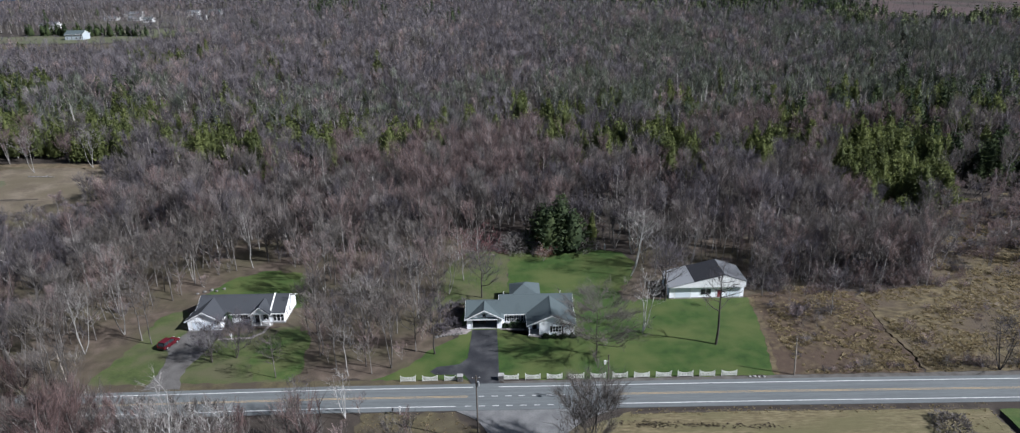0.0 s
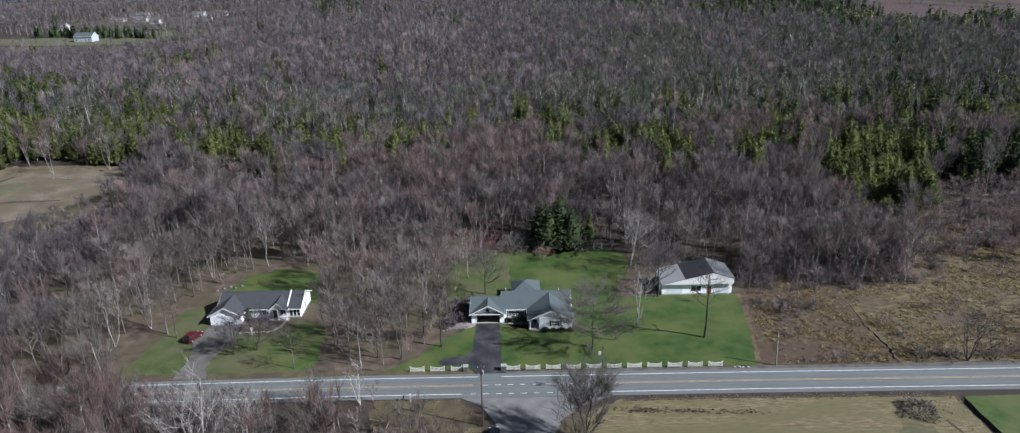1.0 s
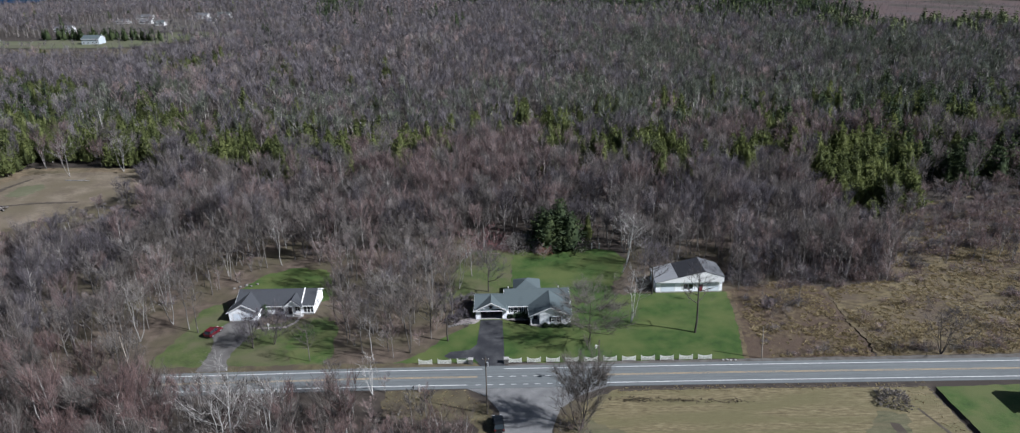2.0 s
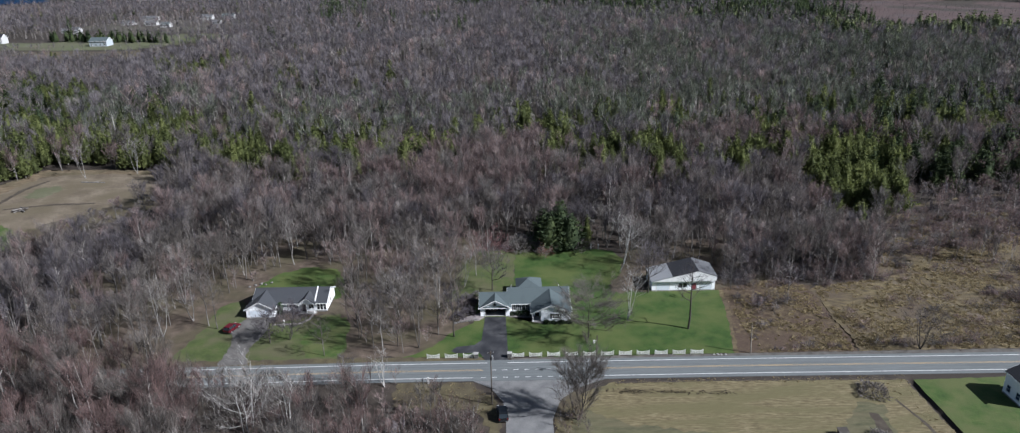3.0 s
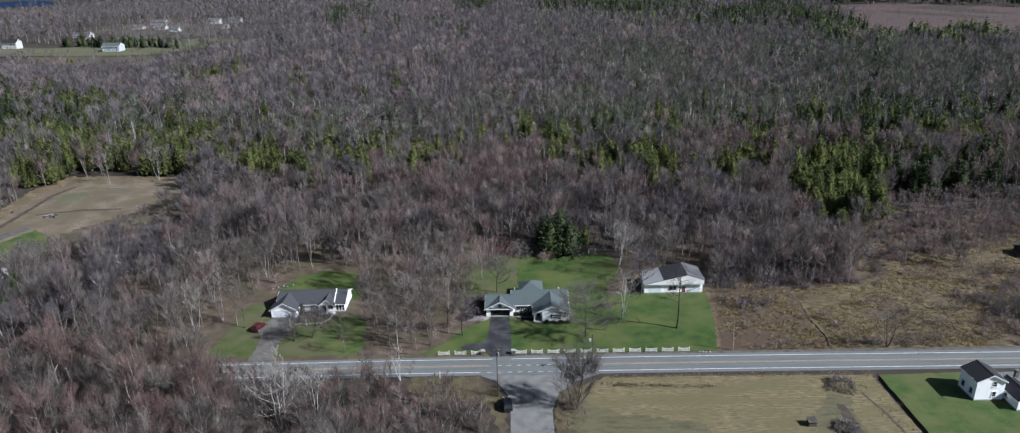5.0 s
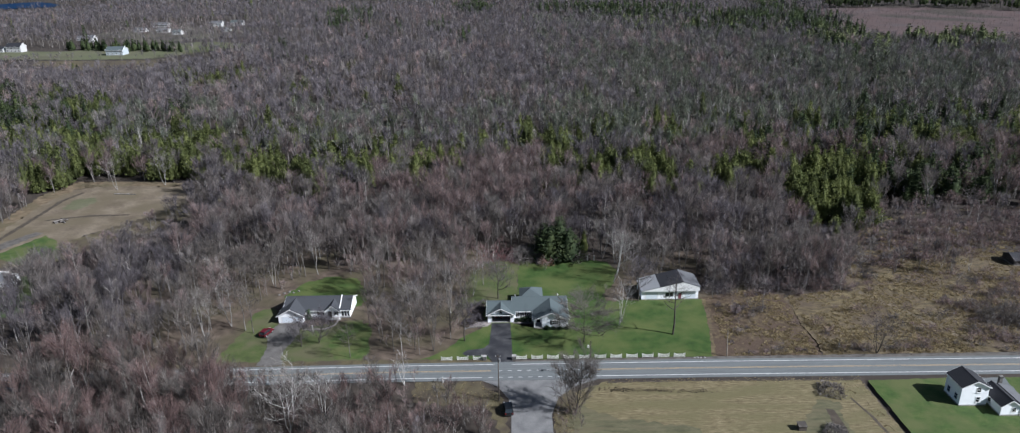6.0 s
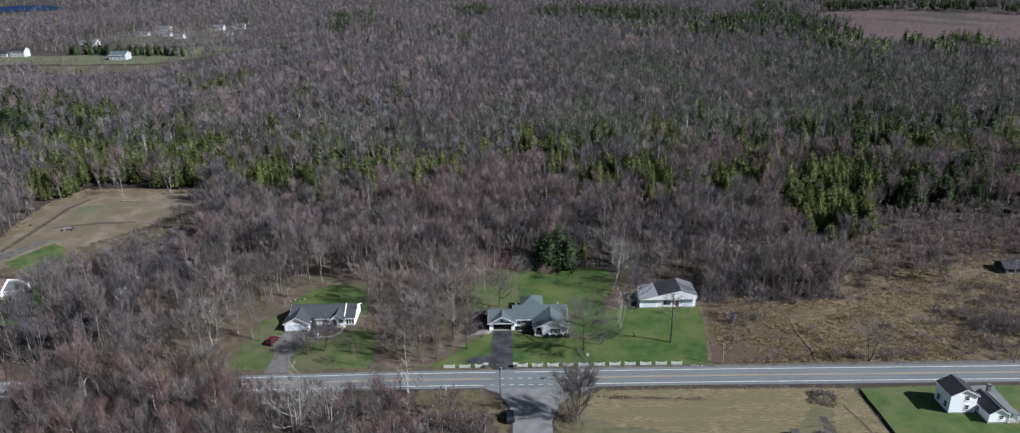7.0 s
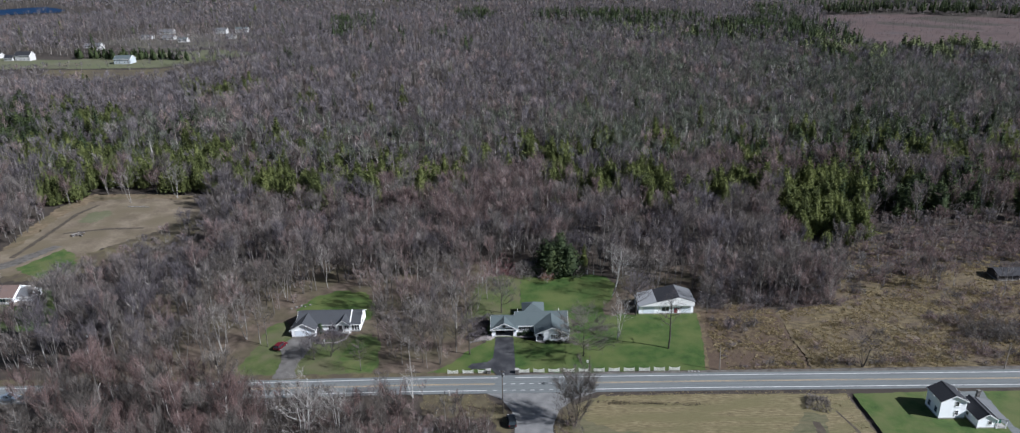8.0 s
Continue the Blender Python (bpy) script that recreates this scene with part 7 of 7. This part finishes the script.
keep = (inside([(-24, 78), (-24, 85.2), (-8, 85.2), (-3.6, 79), (-2.6, 72), (-8, 76)], tx, ty)) | ((tx > 22) & (ty > 83.2) & (ty < 85.2)) | ((tx > 8.2) & (tx < 13) & (ty < 79)) | ((np.abs(tx - 83.1) < 0.7) & (ty < 83.5)) | ((np.abs(tx - 79.6) < 2.4) & (g.random(n) < 0.5))
wood("verge_grass", "dry tufts of grass along the verge", tussocks, tx[keep], ty[keep], g, 0.25, 0.5, ["straw", "straw", "straw", "straw"], [1, 1], "grass")

debris = [tussock_shape(40 + i, r, h, 14) for i, (r, h) in enumerate(((0.4, 0.22), (0.6, 0.3), (0.3, 0.35)))]
tx = np.concatenate([g.normal(25, 2.6, 120), g.normal(33.5, 2.2, 70), g.normal(41.5, 3.0, 50)])
ty = 81.0 - 0.05 * (tx - 22) + g.normal(size=len(tx)) * 0.42
wood("leaf_debris", "dark rows of raked leaves and stalks", debris, tx, ty, g, 0.3, 0.6, ["litter_light", "litter_light", "litter_light", "litter_light"], [1, 1], "debris")

# ------------------------------------------------------------------ fence, pillars, poles


def fence_panel(x0, w):
    f = thing("fence_panel", "white picket fence panel with a scooped top", "fence", (x0, 95.0, 0.03), group="fence panels along the road")
    for x in (0.06, w - 0.06):
        p = part("post", boxes((x - 0.06, x + 0.06, -0.06, 0.06, -0.05, 1.2)), "fence_white", f)
        cb = bmesh.new()
        cone(cb, (x, 0, 1.2), (x, 0, 1.3), 0.1, 0.02, 4)
        part("cap", cb, "fence_white", p)
    for z in (0.2, 0.72):
        part("rail", boxes((0.1, w - 0.1, -0.025, 0.025, z, z + 0.1)), "fence_white", f)
    m = int((w - 0.3) / 0.135)
    for k in range(m):
        x = 0.16 + (w - 0.32) * (k + 0.5) / m
        q = 2 * x / w - 1
        part("picket", boxes((x - 0.045, x + 0.045, -0.05, -0.025, 0.08, 0.84 + 0.28 * q * q)), "fence_white", f)
    part("top_rail", boxes(*[(w * k / 8 + 0.05, w * (k + 1) / 8 - 0.0, -0.055, 0.0, 0.80 + 0.28 * (2 * (k + 0.5) / 8 - 1) ** 2, 0.88 + 0.28 * (2 * (k + 0.5) / 8 - 1) ** 2) for k in range(8)]), "fence_white", f)
    return f


panel = fence_panel(0.25, 2.85)
for i in range(1, 11):
    copy_thing(panel, pose(0.25 + 4.02 * i, 95.0, 0.03))
for x in (-18.75, -14.7):
    copy_thing(panel, pose(x, 95.0, 0.03))
fence_panel(-10.6, 2.2)
for x in (-7.7, -0.15):
    p = thing("stone_pillar", "low grey stone gate pillar", "pillar", (x, 95.0, 0.0), group="pillars at the driveway")
    for r in range(5):
        for cidx in range(2):
            o = 0.08 if r % 2 else -0.08
            part("stone", boxes((-0.48 if cidx == 0 else 0.02 + o, -0.02 + o if cidx == 0 else 0.48, -0.45 + 0.02 * (r % 2), 0.45, 0.22 * r + 0.01, 0.22 * r + 0.21)), "stone", p)
    part("cap", boxes((-0.55, 0.55, -0.52, 0.52, 1.1, 1.2)), "concrete", p, "flat pale capstone")


def pole(x, y, h, mat, label, lean=(0, 0), arm=False, lamp=False):
    p = thing("utility_pole", label, "pole", (x, y, 0))
    bm = bmesh.new()
    cone(bm, (0, 0, -0.3), (lean[0], lean[1], h), 0.145, 0.095, 10)
    part("shaft", bm, mat, p)
    if arm:
        part("crossarm", boxes((-0.6, 0.6, -0.05, 0.05, h - 0.5, h - 0.4)), mat, p)
        for q in (-0.52, 0.52):
            ib = bmesh.new()
            cone(ib, (q, 0, h - 0.4), (q, 0, h - 0.22), 0.05, 0.03, 6)
            part("insulator", ib, "lamp_clear", p, "pale glass insulator")
        tb = bmesh.new()
        cone(tb, (0.32, 0, h - 1.9), (0.32, 0, h - 1.1), 0.2, 0.2, 10)
        part("transformer", tb, "metal", p, "grey metal can")
    if lamp:
        lb = bmesh.new()
        cone(lb, (-0.1, -0.1, h - 1.2), (-0.7, -0.5, h - 0.9), 0.04, 0.04, 6)
        arm_ob = part("bracket", lb, "metal", p)
        part("lamp_box", boxes((-0.85, -0.45, -0.65, -0.3, h - 1.5, h - 0.9)), "line_white", arm_ob, "white lamp housing")
    return p


pole(-3.7, 77.2, 12.4, "pole_dark", "dark wooden utility pole beside the side road", arm=True)
pole(18.2, 86.0, 10.4, "pole_dark", "dark wooden pole carrying a white lamp", lamp=True)
pole(53.9, 94.9, 7.6, "pole_wood", "pale weathered wooden pole beside the field", lean=(-0.35, 0.1))
pole(-80.6, 95.8, 7.4, "pole_wood", "pale leaning wooden pole beside the road", lean=(-0.9, 0.3))
pole(128.6, 93.6, 7.8, "pole_wood", "pale leaning wooden pole beside the road", lean=(0.35, 0.1))
pole(-121.6, 109.2, 6.5, "pole_wood", "pale wooden pole in the brush", lean=(0.2, 0.1), lamp=True)
mk = thing("marker_post", "white marker post beside the road", "post", (-17.4, 85.0, 0))
part("post", boxes((-0.12, 0.12, -0.12, 0.12, -0.1, 1.5)), "line_white", mk)
part("cap", boxes((-0.15, 0.15, -0.15, 0.15, 1.5, 1.58)), "line_white", mk)
mb = thing("mailbox", "dark mailbox on a short post beside the road", "mailbox", (-18.6, 84.9, 0))
part("post", boxes((-0.06, 0.06, -0.06, 0.06, -0.1, 1.0)), "pole_dark", mb)
bmx = boxes((-0.14, 0.14, -0.3, 0.3, 1.0, 1.3))
bmesh.ops.bevel(bmx, geom=bmx.edges[:], offset=0.05, segments=2, affect="EDGES")
part("box", bmx, "black", mb)
for x in (24.6, 26.8):
    wp = thing("white_post", "white post at the back of the lawn", "post", (x, 155.6, 0))
    part("post", boxes((-0.14, 0.14, -0.14, 0.14, -0.1, 1.6)), "line_white", wp)
    part("cap", boxes((-0.18, 0.18, -0.18, 0.18, 1.6, 1.7)), "line_white", wp)
wp = thing("white_post", "white post at the edge of the woods", "post", (-11.5, 151, 0))
part("post", boxes((-0.14, 0.14, -0.14, 0.14, -0.1, 1.9)), "line_white", wp)
part("cap", boxes((-0.18, 0.18, -0.18, 0.18, 1.9, 2.0)), "line_white", wp)
ga = thing("garden_arch", "pale wooden garden arch behind the house", "arch", (-3.4, 147.5, 0))
for x in (-1.1, 1.1):
    part("post", boxes((x - 0.08, x + 0.08, -0.08, 0.08, -0.1, 2.6)), "pole_wood", ga)
part("beam", boxes((-1.5, 1.5, -0.07, 0.07, 2.6, 2.78)), "pole_wood", ga)
for x in (-0.9, -0.3, 0.3, 0.9):
    part("slat", boxes((x - 0.05, x + 0.05, -0.5, 0.5, 2.78, 2.86)), "pole_wood", ga)


def rock(x, y, r, seed, mat="stone", label="pale rough field stone"):
    q = np.random.default_rng(seed)
    bm = bmesh.new()
    bmesh.ops.create_icosphere(bm, subdivisions=1, radius=r)
    for v in bm.verts:
        v.co = v.co * q.uniform(0.75, 1.2)
        v.co.z *= 0.6
    t = new("stone", mesh_of("stone", bm, mat))
    t.location = (x, y, r * 0.3)
    return tagged(t, label, "stone")


for i, (x, y, r) in enumerate(((45.6, 94.45, 0.3), (46.4, 94.5, 0.38), (47.2, 94.35, 0.3), (48.2, 94.4, 0.34), (-70.5, 134.5, 0.5), (-69.2, 135.3, 0.6), (-67.8, 134.8, 0.45), (-71.8, 133.6, 0.4), (-66.5, 136.0, 0.5), (-58.0, 129.4, 0.4), (-56.5, 129.6, 0.5), (-55.2, 129.3, 0.4))):
    rock(x, y, r, i, "concrete" if i < 4 else "stone")
for i in range(9):
    rock(-13.4 + 0.62 * i + rnd.uniform(-0.1, 0.1), 111.2 + 0.16 * i + rnd.uniform(-0.15, 0.15), rnd.uniform(0.3, 0.45), 40 + i, "stone", "grey stone in a low garden edging")
yl = thing("yard_lamp", "white yard lamp on a short post", "lamp", (-55.6, 111.0, 0))
part("post", boxes((-0.06, 0.06, -0.06, 0.06, -0.1, 1.3)), "line_white", yl)
part("lantern", boxes((-0.18, 0.18, -0.18, 0.18, 1.3, 1.75)), "lamp_clear", yl)
hb = thing("well_box", "grey boarded well box in the field", "box", (61.6, 65.4, 0))
part("box", boxes((-0.8, 0.8, -0.7, 0.7, 0, 1.1)), "pole_dark", hb)
lidb = bmesh.new()
slab(lidb, [(-0.95, -0.85, 1.2), (0.95, -0.85, 1.2), (0.95, 0.85, 1.45), (-0.95, 0.85, 1.45)], 0.12)
part("lid", lidb, "bark_brown", hb, "weathered sloping lid")
lp = thing("log_pile", "pile of cut logs and stumps on bare dirt", "log pile", (-178.5, 201, 0))
for i in range(14):
    lb = bmesh.new()
    a = rnd.uniform(0, 3.14)
    cx, cy, cz = rnd.uniform(-2.6, 2.6), rnd.uniform(-1.4, 1.4), 0.25 + 0.3 * (i % 3)
    dx, dy = math.cos(a) * 1.5, math.sin(a) * 1.5
    cone(lb, (cx - dx, cy - dy, cz), (cx + dx, cy + dy, cz + rnd.uniform(-0.1, 0.25)), 0.22, 0.17, 7)
    part("log", lb, "bark" if i % 4 else "pole_dark", lp)
lg = thing("fallen_log", "pale fallen log on bare dirt", "log", (-170, 234, 0))
lb = bmesh.new()
cone(lb, (-5, 0.6, 0.25), (5, -0.4, 0.2), 0.28, 0.14, 7)
part("stem", lb, "bark_pale", lg)
lb = bmesh.new()
cone(lb, (0.5, 0, 0.25), (2.6, 1.6, 0.6), 0.12, 0.05, 6)
part("branch", lb, "bark_pale", lg)

# ------------------------------------------------------------------ vehicles


def car(name, label, at, turn, paint, long=4.7, wide=1.85, tall=1.7, tail=True):
    """An estate or off-road car; x is forwards."""
    c = thing(name, label, "car", at, turn)
    L, W = long / 2, wide / 2
    bm = bmesh.new()
    low = [(-L, 0.45), (-L + 0.05, 0.95), (-L * 0.5, 1.02), (L * 0.42, 1.0), (L - 0.25, 0.86), (L, 0.7), (L, 0.4), (L - 0.2, 0.3), (-L + 0.2, 0.3)]
    prism(bm, [(x, -W, z) for x, z in low], (0, wide, 0))
    bmesh.ops.bevel(bm, geom=bm.edges[:], offset=0.07, segments=2, affect="EDGES")
    body = part("body", bm, paint, c)
    x0, x1, x2, x3 = (-L + 0.12, -L + 0.45, L * 0.12, L * 0.48) if tail else (-L * 0.2, -L * 0.12, L * 0.15, L * 0.48)
    cab = bmesh.new()
    q = [cab.verts.new(p) for p in ((x0, -W + 0.06, 0.98), (x3, -W + 0.06, 0.98), (x3, W - 0.06, 0.98), (x0, W - 0.06, 0.98), (x1, -W + 0.2, tall - 0.08), (x2, -W + 0.2, tall - 0.08), (x2, W - 0.2, tall - 0.08), (x1, W - 0.2, tall - 0.08))]
    for f in ((0, 1, 5, 4), (1, 2, 6, 5), (2, 3, 7, 6), (3, 0, 4, 7), (4, 5, 6, 7)):
        cab.faces.new([q[i] for i in f])
    part("windows", cab, "glass", c, "dark tinted windows")
    rb = boxes((x1 - 0.04, x2 + 0.04, -W + 0.17, W - 0.17, tall - 0.09, tall))
    bmesh.ops.bevel(rb, geom=rb.edges[:], offset=0.035, segments=2, affect="EDGES")
    roof = part("roof", rb, paint, c)
    for s in (-1, 1):
        for xa, xb, lean in ((x1, x0, 0), (x2, x3, 0), ((x1 + x2) / 2, (x1 + x2) / 2 - 0.05, 0)):
            pb = bmesh.new()
            cone(pb, (xb, s * (W - 0.05), 0.97), (xa, s * (W - 0.19), tall - 0.06), 0.05, 0.045, 5)
            part("pillar", pb, paint, roof)
        part("mirror", boxes((x3 - 0.35, x3 - 0.2, s * W - 0.02 if s > 0 else s * W - 0.16, s * W + 0.16 if s > 0 else s * W + 0.02, 1.0, 1.14)), paint, c)
        part("headlight", boxes((L - 0.12, L + 0.012, s * (W - 0.32) - 0.2, s * (W - 0.32) + 0.2, 0.62, 0.78)), "lamp_clear", c)
        part("tail_light", boxes((-L - 0.012, -L + 0.1, s * (W - 0.2) - 0.12, s * (W - 0.2) + 0.12, 0.68, 0.95)), "lamp_red", c)
        for x in (-L * 0.6, L * 0.62):
            tb = bmesh.new()
            cone(tb, (x, s * (W - 0.2), 0.35), (x, s * (W + 0.02), 0.35), 0.35, 0.35, 14)
            wheel = part("tyre", tb, "tyre", c)
            hbm = bmesh.new()
            cone(hbm, (x, s * (W - 0.1), 0.35), (x, s * (W + 0.035), 0.35), 0.21, 0.2, 10)
            part("rim", hbm, "metal", wheel)
    part("bumper", boxes((L - 0.06, L + 0.06, -W + 0.1, W - 0.1, 0.36, 0.54)), "black", c)
    part("bumper", boxes((-L - 0.06, -L + 0.06, -W + 0.1, W - 0.1, 0.36, 0.54)), "black", c)
    return c


car("parked_car", "dark red estate car parked on the lawn's edge", (-68.0, 109.7, 0.05), 72, "car_red", 4.5)
car("parked_car", "black off-road car waiting on the side road", (-1.6, 73.4, 0.08), 96, "car_black", 4.7, 1.95, 1.85)
car("pickup_truck", "silver-blue pickup truck at the roadside", (-131.0, 85.8, 0.08), 2, "car_grey", 5.6, 1.95, 1.8, tail=False)
car("parked_car", "dark car standing inside the open garage", (-4.4, 118.0, 0.1), 90, "car_black", 4.6)
